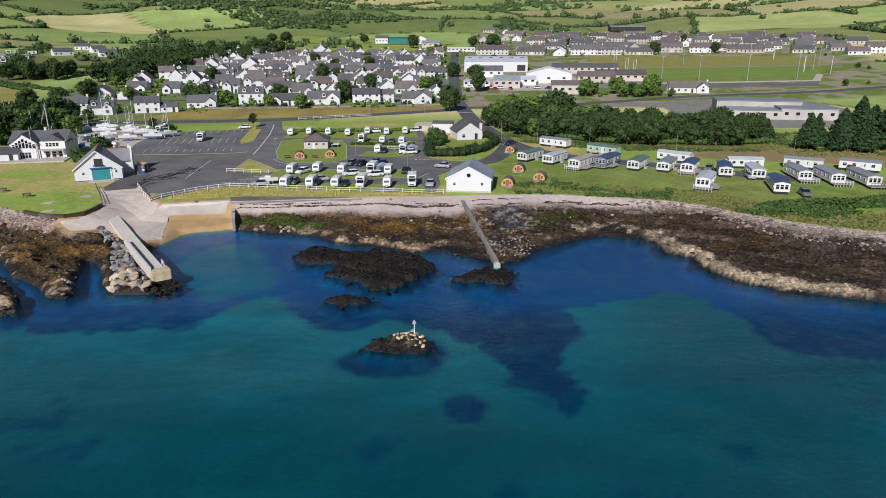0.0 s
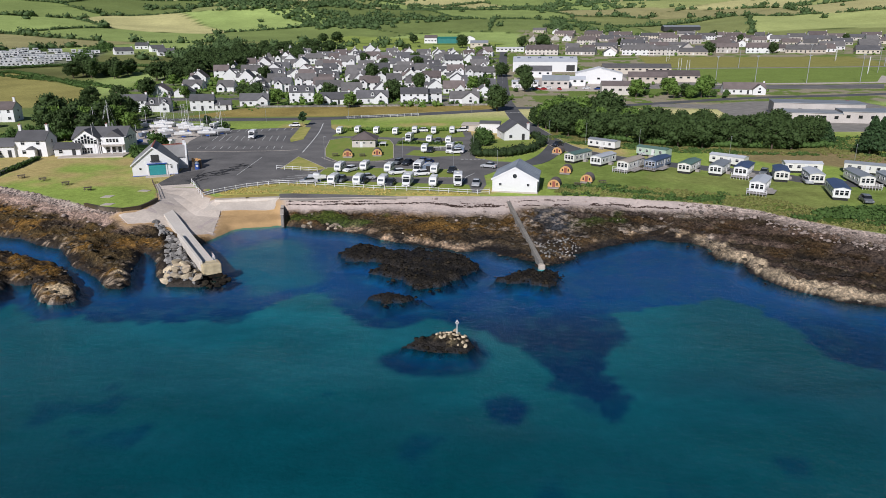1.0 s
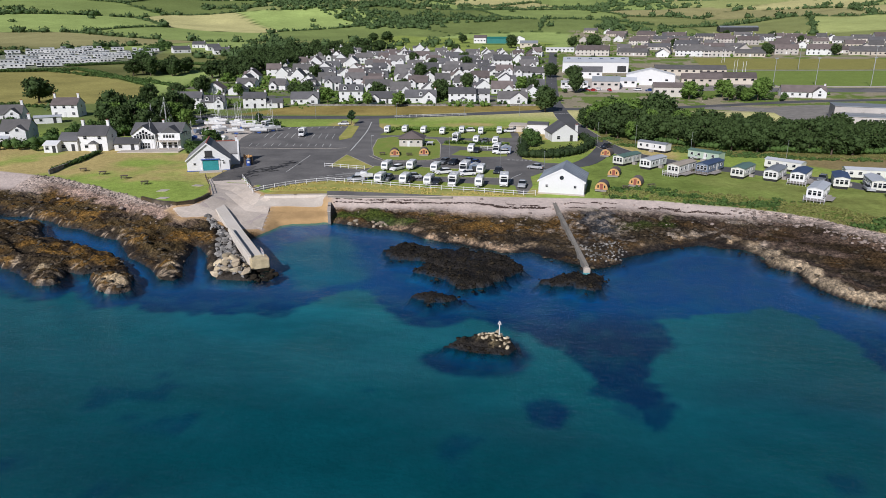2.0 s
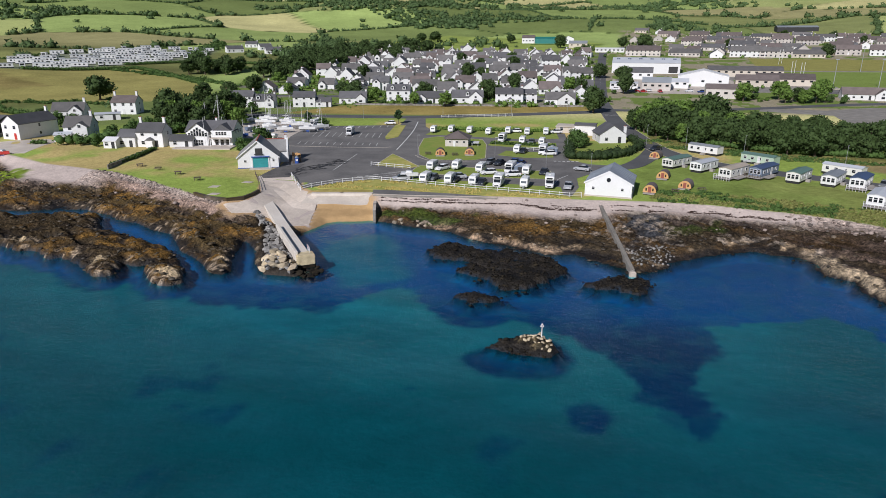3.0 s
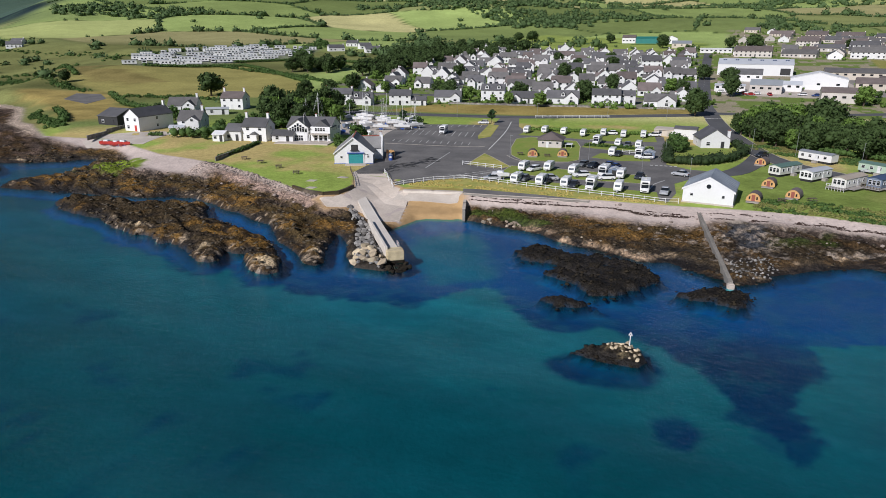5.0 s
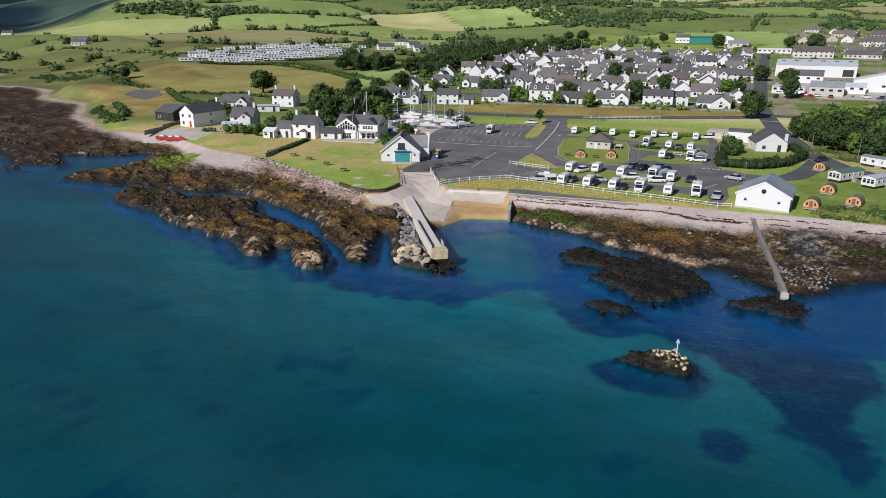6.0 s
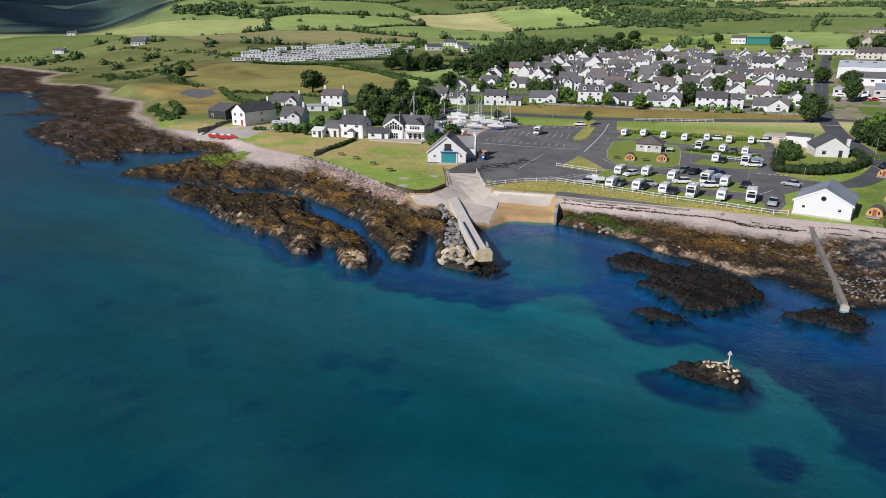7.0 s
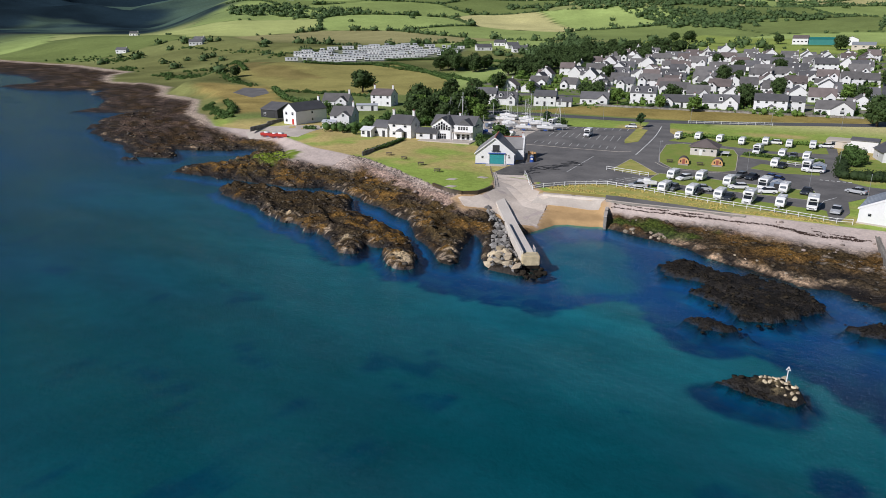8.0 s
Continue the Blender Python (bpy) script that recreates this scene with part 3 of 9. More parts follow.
def build_ground():
    xs = graded(-5000, -150, 92, 4200, 0.55, 1.016, 1.03)
    ys = graded(-900, 66, 150, 4990, 0.5, 1.09, 1.0165)
    gx, gy = np.meshgrid(xs, ys)
    x, y = gx.ravel(), gy.ravel()
    z, k = land(x, y, True)
    n = len(x)
    col = np.zeros((n, 3))
    def put(mask, c):
        nonlocal col
        col = col * (1 - mask[:, None]) + np.array(c)[None, :] * mask[:, None] if np.ndim(c) == 1 else col * (1 - mask[:, None]) + c * mask[:, None]
    # turf and fields
    dry = fbm(x / 22, y / 22, 51, 4)
    near = np.array((0.27, 0.355, 0.075))[None, :] * (1 - step(0.5, 0.68, dry)[:, None]) + np.array((0.45, 0.36, 0.145))[None, :] * step(0.5, 0.68, dry)[:, None]
    put(np.ones(n), near)
    put(step(-205, -240, x) * 0.85, np.array((0.2, 0.185, 0.075))[None, :] * (0.6 + 0.8 * fbm(x / 14, y / 14, 52, 4)[:, None]))
    r = np.hypot(x, y)
    far = step(255, 285, r) * (k["st"] > 6)
    ids, gap = parcel(x, y)
    a, b = PA[ids], PB[ids]
    lush, ripe, rough_p = np.array((0.25, 0.315, 0.1)), np.array((0.43, 0.4, 0.18)), np.array((0.3, 0.33, 0.12))
    fields = np.where(a[:, None] < 0.45, lush, np.where(a[:, None] < 0.75, rough_p, ripe)) * (0.6 + 0.75 * b[:, None])
    fields = fields * (0.8 + 0.4 * fbm(x / 35, y / 35, 61, 3)[:, None])
    put(far, fields)
    put(step(3, 0, gap - 1.5) * far * 0.8, (0.035, 0.06, 0.015))
    heath = step(-222, -262, x) * step(640, 520, y) * step(860, 700, r) * (k["st"] > 0)
    put(heath, np.array((0.175, 0.185, 0.066))[None, :] * (0.45 + 0.9 * fbm(x / 30, y / 30, 66, 4)[:, None]))
    glebe = inside([(-200, 655), (2, 660), (12, 760), (-20, 830), (-190, 900), (-230, 760)], x, y)
    put(step(-6, 4, glebe), np.where((np.abs(y - 742 + x * 0.15) < 7)[:, None], np.array((0.1, 0.15, 0.035)), np.array((0.27, 0.33, 0.08))) * (0.75 + 0.5 * fbm(x / 30, y / 30, 63, 3)[:, None]))
    yard = (step(-10, 4, inside(TOWN_W, x, y)) + step(-10, 4, inside(TOWN_E, x, y))).clip(0, 1)
    plots = fbm(x / 9, y / 9, 71, 3)
    put(yard, np.where((plots > np.where(x < 8, 0.4, 0.52))[:, None], np.array((0.15, 0.205, 0.05)), np.where((x < 8)[:, None], np.array((0.2, 0.19, 0.15)), np.array((0.3, 0.265, 0.18)))))
    put(step(-2, 1, inside([(-125, 262), (-60, 271), (2, 296), (2, 309), (-35, 307), (-75, 301), (-112, 290)], x, y)), np.array((0.3, 0.235, 0.075))[None, :] * (0.7 + 0.6 * fbm(x / 8, y / 8, 65, 3)[:, None]))
    put(step(-4, 2, inside(BIGFIELD, x, y)), np.array((0.3, 0.27, 0.09))[None, :] * (0.75 + 0.5 * fbm(x / 18, y / 18, 64, 3)[:, None]))
    knoll = inside([(-375, 318), (-366, 346), (-350, 322), (-318, 327), (-290, 311), (-297, 290), (-345, 303)], x, y) + (fbm(x / 14, y / 14, 69, 3) - 0.5) * 26
    put(step(-6, 6, knoll) * 0.8, np.array((0.2, 0.16, 0.06))[None, :] * (0.5 + fbm(x / 7, y / 7, 70, 3)[:, None]))
    put(step(-3, 3, inside(VANS, x, y)), (0.2, 0.22, 0.14))
    pi = step(-1, 1, inside(PITCH, x, y))
    put(pi, np.where((y > 492 - (x - 112) * 0.11)[:, None], np.array((0.26, 0.245, 0.075)), np.array((0.185, 0.245, 0.06))))
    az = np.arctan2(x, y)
    # cloud shadow over the far western hill is put into its ground tone
    cloud_shade = step(radians(-46), radians(-52), az + (fbm(x / 300, y / 300, 77, 3) - 0.5) * 0.3) * step(1000, 1500, r)
    put(cloud_shade, np.array((0.013, 0.026, 0.036))[None, :] * (0.4 + 1.2 * fbm(x / 90, y / 90, 80, 4)[:, None]) + np.array((0.05, 0.075, 0.04))[None, :] * step(0.5, 0.68, fbm(x / 260, y / 260, 78, 5))[:, None])
    meadow = inside([(-335, 252), (-286, 224), (-250, 204), (-224, 183), (-214, 196), (-238, 226), (-285, 264)], x, y) + (fbm(x / 12, y / 12, 67, 3) - 0.5) * 14
    put(step(-5, 5, meadow), np.array((0.32, 0.25, 0.085))[None, :] * (0.65 + 0.7 * fbm(x / 9, y / 9, 68, 4)[:, None]))
    # the bank in front of the static caravans
    bank = step(40, 55, x + y * 0 + 18) * step(0, 2, k["st"]) * step(13, 7, k["st"]) * step(14, 22, x)
    put(bank, np.where((fbm(x / 3, y / 3, 81, 3) > 0.5)[:, None], np.array((0.06, 0.10, 0.02)), np.array((0.17, 0.15, 0.06))))
    camp = step(-6, 4, inside([(14, 150), (14, 196), (40, 186), (70, 160), (140, 142), (140, 112), (86, 126), (52, 138), (28, 144)], x, y) + (fbm(x / 8, y / 8, 84, 3) - 0.5) * 12)
    put(camp * 0.85, np.array((0.19, 0.25, 0.06))[None, :] * (0.6 + 0.7 * fbm(x / 5, y / 5, 85, 3)[:, None]))
    fringe = inside([(19, 226), (28, 212), (55, 199), (90, 193), (110, 199), (106, 209), (88, 207), (56, 210), (34, 222), (22, 236)], x, y) + (fbm(x / 5, y / 5, 82, 3) - 0.5) * 6
    put(step(-1.5, 1.5, fringe) * 0.9, np.array((0.19, 0.165, 0.062))[None, :] * (0.4 + fbm(x / 3, y / 3, 81, 3)[:, None]))
    earth = step(-3, 2, inside([(66, 186), (98, 174), (134, 164), (150, 176), (128, 190), (100, 197), (78, 197)], x, y) + (fbm(x / 7, y / 7, 83, 3) - 0.5) * 9)
    put(earth * 0.85, (0.27, 0.19, 0.105))
    # the shore
    below = step(0.6, 0.0, k["st"])
    sh = fbm(x / 2.5, y / 2.5, 91, 4)
    put(below, np.array((0.49, 0.415, 0.375))[None, :] * (0.85 + 0.3 * sh[:, None]))
    weed = fbm(x / 9, y / 6, 95, 4)
    ax, ay = x * 0.86 - y * 0.5, x * 0.5 + y * 0.86
    gold, olive, black, grey = np.array((0.15, 0.09, 0.028)), np.array((0.075, 0.056, 0.028)), np.array((0.024, 0.02, 0.017)), np.array((0.16, 0.13, 0.125))
    tuft = fbm(x / 3.6, y / 2.2, 96, 4)
    g1 = step(0.47, 0.6, weed * 0.65 + tuft * 0.35)[:, None]
    brown = olive * (1 - g1) + gold * g1
    # the weed thins to bare purple-grey rock high up, and turns black towards the water and eastwards
    bare = (step(0.5, 0.62, fbm(ax / 12, ay / 4, 92, 4)) * step(0.35, 0.7, k["u"]) * 0.8)[:, None]
    brown = brown * (1 - bare) + grey * bare
    centre = np.exp(-((x + 11) / 13) ** 2) * step(0.2, 0.5, k["u"])
    dim = np.clip(step(-48, -40, x) * (0.6 - 0.6 * centre + 0.15 * step(10, 40, x)) + 0.78 * step(-178, -205, x), 0, 0.9)
    dim = np.maximum(dim, 0.55 * step(-1, 1, inside(FINGER, x, y)) * step(0.62, 0.45, weed))
    dim = np.maximum(dim, step(0.46, 0.32, tuft) * 0.85)[:, None]
    brown = brown * (1 - dim) + black * dim * (0.4 + 1.4 * sh[:, None])
    seam = (step(0.46, 0.6, fbm(ax / 15, ay / 1.6, 98, 4)) * step(30, 44, x) + step(0.5, 0.62, fbm(ax / 16, ay / 2.0, 98, 4)) * step(-175, -195, x))[:, None]
    brown = brown * (1 - 0.5 * seam) + 0.5 * seam * np.array((0.13, 0.098, 0.085)) * (0.4 + 1.2 * sh[:, None])
    # shade of the gullies is put into the rock colour through the relief
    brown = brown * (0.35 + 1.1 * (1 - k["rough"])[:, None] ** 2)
    green = step(0.6, 0.7, fbm(x / 11, y / 8, 97, 3)) * step(0.3, 0.55, k["u"]) * (x > -50) * (x < 38)
    brown = brown * (1 - 0.7 * green[:, None]) + 0.7 * green[:, None] * np.array((0.045, 0.08, 0.014))
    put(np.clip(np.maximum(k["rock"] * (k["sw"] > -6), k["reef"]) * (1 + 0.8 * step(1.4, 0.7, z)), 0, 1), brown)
    put(k["reef"] * (1 - k["west"]), np.array((0.019, 0.017, 0.014))[None, :] * (0.3 + 1.4 * sh[:, None]))
    slate = inside([(9.8, 134.5), (15.6, 135.5), (16.2, 124), (9.8, 118.5)], x, y) + (tuft - 0.5) * 6
    put(step(-0.6, 0.8, slate) * k["rock"] * 0.9, np.array((0.055, 0.062, 0.075))[None, :] * (0.4 + 1.2 * fbm(x / 0.9, y / 0.9, 89, 2)[:, None]))
    cobble = step(0.56, 0.62, fbm(x / 1.0, y / 0.8, 88, 2)) * step(0.46, 0.56, fbm(x / 7, y / 4, 87, 3)) * (x > -4) * (x < 44) * (k["u"] > 0.12) * k["rock"] * (1 - k["reef"])
    put(cobble * 0.8, np.array((0.33, 0.29, 0.25))[None, :] * (0.5 + sh[:, None]))
    wet = step(1.0 + 0.35 * k["west"], 0.35 + 0.35 * k["west"], z + (tuft - 0.5) * 0.8) * np.maximum(k["rock"], 0.3 * (1 - k["smooth"]))
    put(wet * 0.8 * (z > -0.6), np.array((0.016, 0.014, 0.013))[None, :] * (0.4 + 1.4 * sh[:, None]))
    col *= (1 - 0.35 * step(0.5, 0.05, z))[:, None]
    pink = k["west"] * k["rock"] * (x > -172) * step(0.62, 0.8, k["u"] + (sh - 0.5) * 0.3)
    put(pink, np.array((0.3, 0.23, 0.2))[None, :] * (0.5 + sh[:, None]))
    strand = step(0.86, 0.93, k["u"] + (sh - 0.5) * 0.1) * step(-212, -226, x) * below
    put(strand, np.array((0.46, 0.39, 0.33))[None, :] * (0.7 + 0.5 * sh[:, None]))
    pale = step(0.62, 0.72, fbm(x / 3.4, y / 2.2, 99, 4)) * step(0.25, 0.6, z) * k["rock"] * step(4.5, 0.5, np.abs(k["sw"] - 1.2))
    put(pale * 0.85 * (1 - k["reef"]) * (1 - 0.9 * k["west"] * (x > -125)), (0.36, 0.28, 0.19))
    lip = step(-31, -27, x) * step(-2, -5, x) * step(2.6, 1.6, k["sw"]) * step(0.05, 0.4, z) * k["rock"] * (1 - k["reef"]) * step(0.4, 0.5, fbm(x / 5, y / 3, 102, 3))
    put(lip, np.array((0.44, 0.33, 0.23))[None, :] * (0.5 + sh[:, None]))
    lip = step(38, 44, x) * step(3.0, 2.4, k["sw"]) * step(0.35, 0.6, k["sw"]) * k["rock"] * step(0.3, 0.38, fbm(x / 6, y / 6, 101, 3))
    put(lip, np.array((0.46, 0.385, 0.28))[None, :] * (0.5 + 0.9 * sh[:, None]))
    for cx, cy, ca, cb in [(-64.4, 86.9, 2.3, 1.2), (-79.6, 89.4, 1.2, 1.1), (-59.2, 94.4, 0.6, 1.3), (-102.5, 97.0, 2.0, 1.0), (-54.2, 97.4, 0.8, 1.2)]:
        cap = ((x - cx) / ca) ** 2 + ((y - cy) / cb) ** 2 + (fbm(x / 1.3, y / 1.3, 105, 3) - 0.5) * 2.4
        put(step(1.1, 0.7, cap) * step(0.15, 0.45, z) * 0.95, np.array((0.5, 0.41, 0.27))[None, :] * (0.6 + 0.7 * sh[:, None]))
    speck = step(0.7, 0.76, vnoise(x / 0.55, y / 0.5, 106)) * k["west"] * k["rock"] * (x > -125) * step(0.2, 0.4, z) * step(4, 1, np.maximum(k["edge"], 0)) * (fbm(x / 5, y / 5, 109, 2) > 0.47)
    put(speck * 0.8, (0.4, 0.33, 0.25))
    pile = inside(ARMOUR, x, y)
    put(step(-1.2, -0.4, pile) * (k["slip"] < -0.3), np.array((0.03, 0.026, 0.022))[None, :] * (0.5 + sh[:, None]))
    put(step(-0.5, 0.8, inside(STRAW, x, y)) * 0.9, np.array((0.34, 0.27, 0.09))[None, :] * (0.5 + sh[:, None]))
    algae = inside([(-160, 134), (-163, 146), (-154, 148), (-143, 143), (-144, 132)], x, y) + (fbm(x / 4, y / 4, 107, 3) - 0.5) * 9
    put(step(-1, 1.5, algae) * (z > 0.1), np.array((0.15, 0.21, 0.03))[None, :] * (0.5 + sh[:, None]))
    moss = inside([(-43, 127), (-41, 132), (-33, 131.5), (-24, 126), (-28, 124.5), (-36, 127)], x, y) + (fbm(x / 3, y / 3, 108, 3) - 0.5) * 6
    put(step(-0.5, 1.2, moss) * (z > 0.05) * 0.85, np.array((0.05, 0.08, 0.016))[None, :] * (0.4 + 1.2 * sh[:, None]))
    crown = step(0.15, 0.6, inside(ISLAND, x, y) - 0.4) * (fbm(x / 1.1, y / 1.1, 103, 3) > 0.52) * (z > 0.9) * (x > -7.5)
    put(crown * 0.5, (0.3, 0.25, 0.15))
    put(k["smooth"] * (k["st"] < 0.5) * (k["slip"] < 0), np.array((0.44, 0.29, 0.14))[None, :] * (0.8 + 0.4 * sh[:, None]))
    # the sea bed
    sea = step(-0.05, -0.45, z)
    bedw = (fbm(x / 7, y / 6, 111, 5) - 0.5) * 10 + (vnoise(x / 1.3, y / 1.1, 112) - 0.5) * 1.4
    dark = np.zeros(n)
    for poly in WEED:
        dark = np.maximum(dark, step(-0.8, 0.6, inside(poly, x, y) + bedw * (0.35 if len(poly) < 10 else 0.8)))
    dark = np.maximum(dark, step(-3.6, -1.8, k["edge"] + bedw * 0.3))
    sandy = inside([(-51, 117), (-45, 99), (-36, 92), (-27, 99), (-33, 116), (-40, 123)], x, y) + bedw * 0.6
    dark = dark * (1 - 0.7 * step(-1.5, 3, sandy))
    spots = step(0.66, 0.78, fbm(x / 6, y / 5, 117, 4)) * step(72, 62, y) * 0.5
    dark = np.maximum(dark, spots)
    bed = np.array((0.094, 0.104, 0.1))[None, :] * ((0.72 + 0.5 * fbm(x / 12, y / 5, 119, 4)) * (1 + 0.85 * 0.75 * step(52, 80, y) * step(-130, -60, x) * step(40, 10, x) + 0.25 * step(70, 90, y)))[:, None] * (1 + 0.25 * (fbm(x / 2.2, y / 0.9, 120, 3) - 0.5))[:, None]
    inshore = step(76, 96, y + (fbm(x / 16, y / 16, 122, 3) - 0.5) * 18)[:, None]
    dark = dark * (0.78 + 0.22 * step(0.3, 0.6, fbm(x / 2.2, y / 2, 118, 3)))
    # dark weed, with the blue of the reflected sky put into its colour
    bed = bed * (1 - dark[:, None]) + dark[:, None] * (np.array((0.005, 0.082, 0.215)) * inshore + np.array((0.008, 0.036, 0.085)) * (1 - inshore))
    skirt = (step(-1.5, -0.5, k["edge"] + bedw * 0.12) * (1 - k["smooth"]) * (1 - step(-1.5, 3, sandy)))[:, None]
    deep = step(-95, -230, x + (fbm(x / 60, y / 60, 121, 3) - 0.5) * 90)
    bed = bed * (1 - 0.75 * deep[:, None]) + 0.75 * deep[:, None] * np.array((0.034, 0.068, 0.135))[None, :]
    bed = bed * (1 - skirt) + np.array((0.006, 0.03, 0.068)) * skirt
    put(sea, bed)
    me = bpy.data.meshes.new("ground")
    nx, ny = len(xs), len(ys)
    i = np.arange(nx * ny).reshape(ny, nx)
    quads = np.stack([i[:-1, :-1], i[:-1, 1:], i[1:, 1:], i[1:, :-1]], -1).reshape(-1, 4)
    me.vertices.add(n); me.vertices.foreach_set("co", np.stack([x, y, z], -1).ravel())
    me.loops.add(quads.size); me.loops.foreach_set("vertex_index", quads.ravel())
    me.polygons.add(len(quads)); me.polygons.foreach_set("loop_start", np.arange(0, quads.size, 4))
    me.update(calc_edges=True)
    me.polygons.foreach_set("use_smooth", np.ones(len(quads), bool))
    tone = me.color_attributes.new("tone", 'FLOAT_COLOR', 'POINT')
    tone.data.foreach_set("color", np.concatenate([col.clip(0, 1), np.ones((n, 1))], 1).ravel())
    stony = np.maximum(k["rock"] * 0.35 * (z > -0.6), below * (z > 0.3) * (1 - k["smooth"]) * np.where(((x > -48) & (x < 45)) | (x < -126), 0.06, 0.35))
    kind = me.color_attributes.new("kind", 'FLOAT_COLOR', 'POINT')
    kind.data.foreach_set("color", np.stack([stony, k["rock"] * step(1.6, 0.2, z), np.maximum(k["rock"] * 0.62 * (z > -0.3), np.where((x < -126) | ((x > -48) & (x < 45)), 0.1, 0.4) * below * (z > 0.3) * (1 - k["smooth"])), 1 - 0.72 * below * (1 - k["rock"]) * ((x < 45) | (x < -75))], -1).ravel())
    me.materials.append(M_GROUND)
    tagged(new("ground", me), "grassy coast with weed-covered rocks, shingle beach and fields", "ground", kind="structure")


build_ground()


# ---- building helpers ----
def linked(name, me, parent=None, label=""):
    ob = new(name, me)
    if parent is not None:
        ob.parent = parent
    if label:
        ob["label"] = label
    return ob


def to_mesh(name, bm, material, smooth=False):
    me = bpy.data.meshes.new(name)
    bm.to_mesh(me)
    bm.free()
    for m in (material if isinstance(material, (list, tuple)) else [material]):
        me.materials.append(m)
    if smooth:
        me.polygons.foreach_set("use_smooth", np.ones(len(me.polygons), bool))
    return me


def part(name, bm, material, parent, label="", smooth=False):
    return linked(name, to_mesh(name, bm, material, smooth), parent, label)


def thing(name, x, y, z, yaw, label, category, group="", kind=""):
    ob = new(name)
    ob.empty_display_size = 0.5
    ob.matrix_basis = pose(x, y, z, 0, 0, yaw)
    return tagged(ob, label, category, group, kind)


def box(bm, c, s, rz=0.0, bevel=0.0):
    """A block with its centre and size, turned about the upright."""
    m = Matrix.Translation(c) @ Matrix.Rotation(radians(rz), 4, 'Z') @ Matrix.Diagonal((*s, 1))
    vs = bmesh.ops.create_cube(bm, size=1, matrix=m)["verts"]
    if bevel:
        es = list({e for v in vs for e in v.link_edges})
        bmesh.ops.bevel(bm, geom=es, offset=bevel, segments=2, affect='EDGES')
    return bm


def prism(bm, outline, axis, a, b):
    """An outline of (across, up) points pushed from a to b along x or y."""
    def at(p, d):
        return (d, p[0], p[1]) if axis == 'x' else (p[0], d, p[1])
    lo, hi = [bm.verts.new(at(p, a)) for p in outline], [bm.verts.new(at(p, b)) for p in outline]
    n = len(outline)
    fs = [bm.faces.new(lo), bm.faces.new(hi[::-1])] + [bm.faces.new((lo[i], hi[i], hi[(i + 1) % n], lo[(i + 1) % n])) for i in range(n)]
    bmesh.ops.recalc_face_normals(bm, faces=fs)
    return bm


def cyl(bm, p, q, r0, r1=None, n=8):
    p, q = Vector(p), Vector(q)
    d = q - p
    m = Matrix.Translation((p + q) / 2) @ d.to_track_quat('Z', 'Y').to_matrix().to_4x4()
    bmesh.ops.create_cone(bm, cap_ends=True, segments=n, radius1=r0, radius2=r0 if r1 is None else r1, depth=d.length, matrix=m)
    return bm


def B():
    return bmesh.new()


SHARED = {}


def shared(key, make):
    if key not in SHARED:
        SHARED[key] = make()
    return SHARED[key]


def sheet(name, poly, lift, material, label, category, thick=0.12, cell=8.0, kind="structure"):
    """A slab laid over the ground, with a real edge."""
    bm = B()
    vs = [bm.verts.new((x, y, 0)) for x, y in poly]
    f = bm.faces.new(vs)
    f.normal_update()
    if f.normal.z < 0:
        f.normal_flip()
    for axis in (0, 1):
        lo, hi = min(p[axis] for p in poly), max(p[axis] for p in poly)
        v = lo + cell
        while v < hi:
            co, no = ((v, 0, 0), (1, 0, 0)) if axis == 0 else ((0, v, 0), (0, 1, 0))
            bmesh.ops.bisect_plane(bm, geom=bm.verts[:] + bm.edges[:] + bm.faces[:], plane_co=co, plane_no=no)
            v += cell
    bmesh.ops.triangulate(bm, faces=[f for f in bm.faces if len(f.verts) > 4])
    rim = [e for e in bm.edges if e.is_boundary]
    ext = bmesh.ops.extrude_edge_only(bm, edges=rim)["geom"]
    low = {g for g in ext if isinstance(g, bmesh.types.BMVert)}
    bm.verts.ensure_lookup_table()
    zs = land(np.array([v.co.x for v in bm.verts]), np.array([v.co.y for v in bm.verts]))
    for v, z in zip(bm.verts, zs):
        v.co.z = z + lift - (thick if v in low else 0)
    bmesh.ops.recalc_face_normals(bm, faces=bm.faces)
    me = to_mesh(name, bm, material)
    return tagged(new(name, me), label, category, kind=kind)


def ribbon_poly(pts, width):
    """The outline of a strip of that width along a line."""
    left, right = [], []
    for i, (x, y) in enumerate(pts):
        a, b = pts[max(i - 1, 0)], pts[min(i + 1, len(pts) - 1)]
        d = Vector((b[0] - a[0], b[1] - a[1])).normalized()
        left.append((x - d.y * width / 2, y + d.x * width / 2))
        right.append((x + d.y * width / 2, y - d.x * width / 2))
    return left + right[::-1]


def curve_pts(pts, step_len=6.0):
    """A smooth line through the points."""
    out = []
    P4 = [pts[0]] + list(pts) + [pts[-1]]
    for i in range(1, len(P4) - 2):
        p0, p1, p2, p3 = (Vector(p) for p in P4[i - 1:i + 3])
        n = max(2, int((p2 - p1).length / step_len))
        for j in range(n):
            t = j / n
            out.append(tuple(0.5 * ((2 * p1) + (p2 - p0) * t + (2 * p0 - 5 * p1 + 4 * p2 - p3) * t * t + (3 * p1 - p0 - 3 * p2 + p3) * t ** 3)))
    return out + [tuple(pts[-1])]


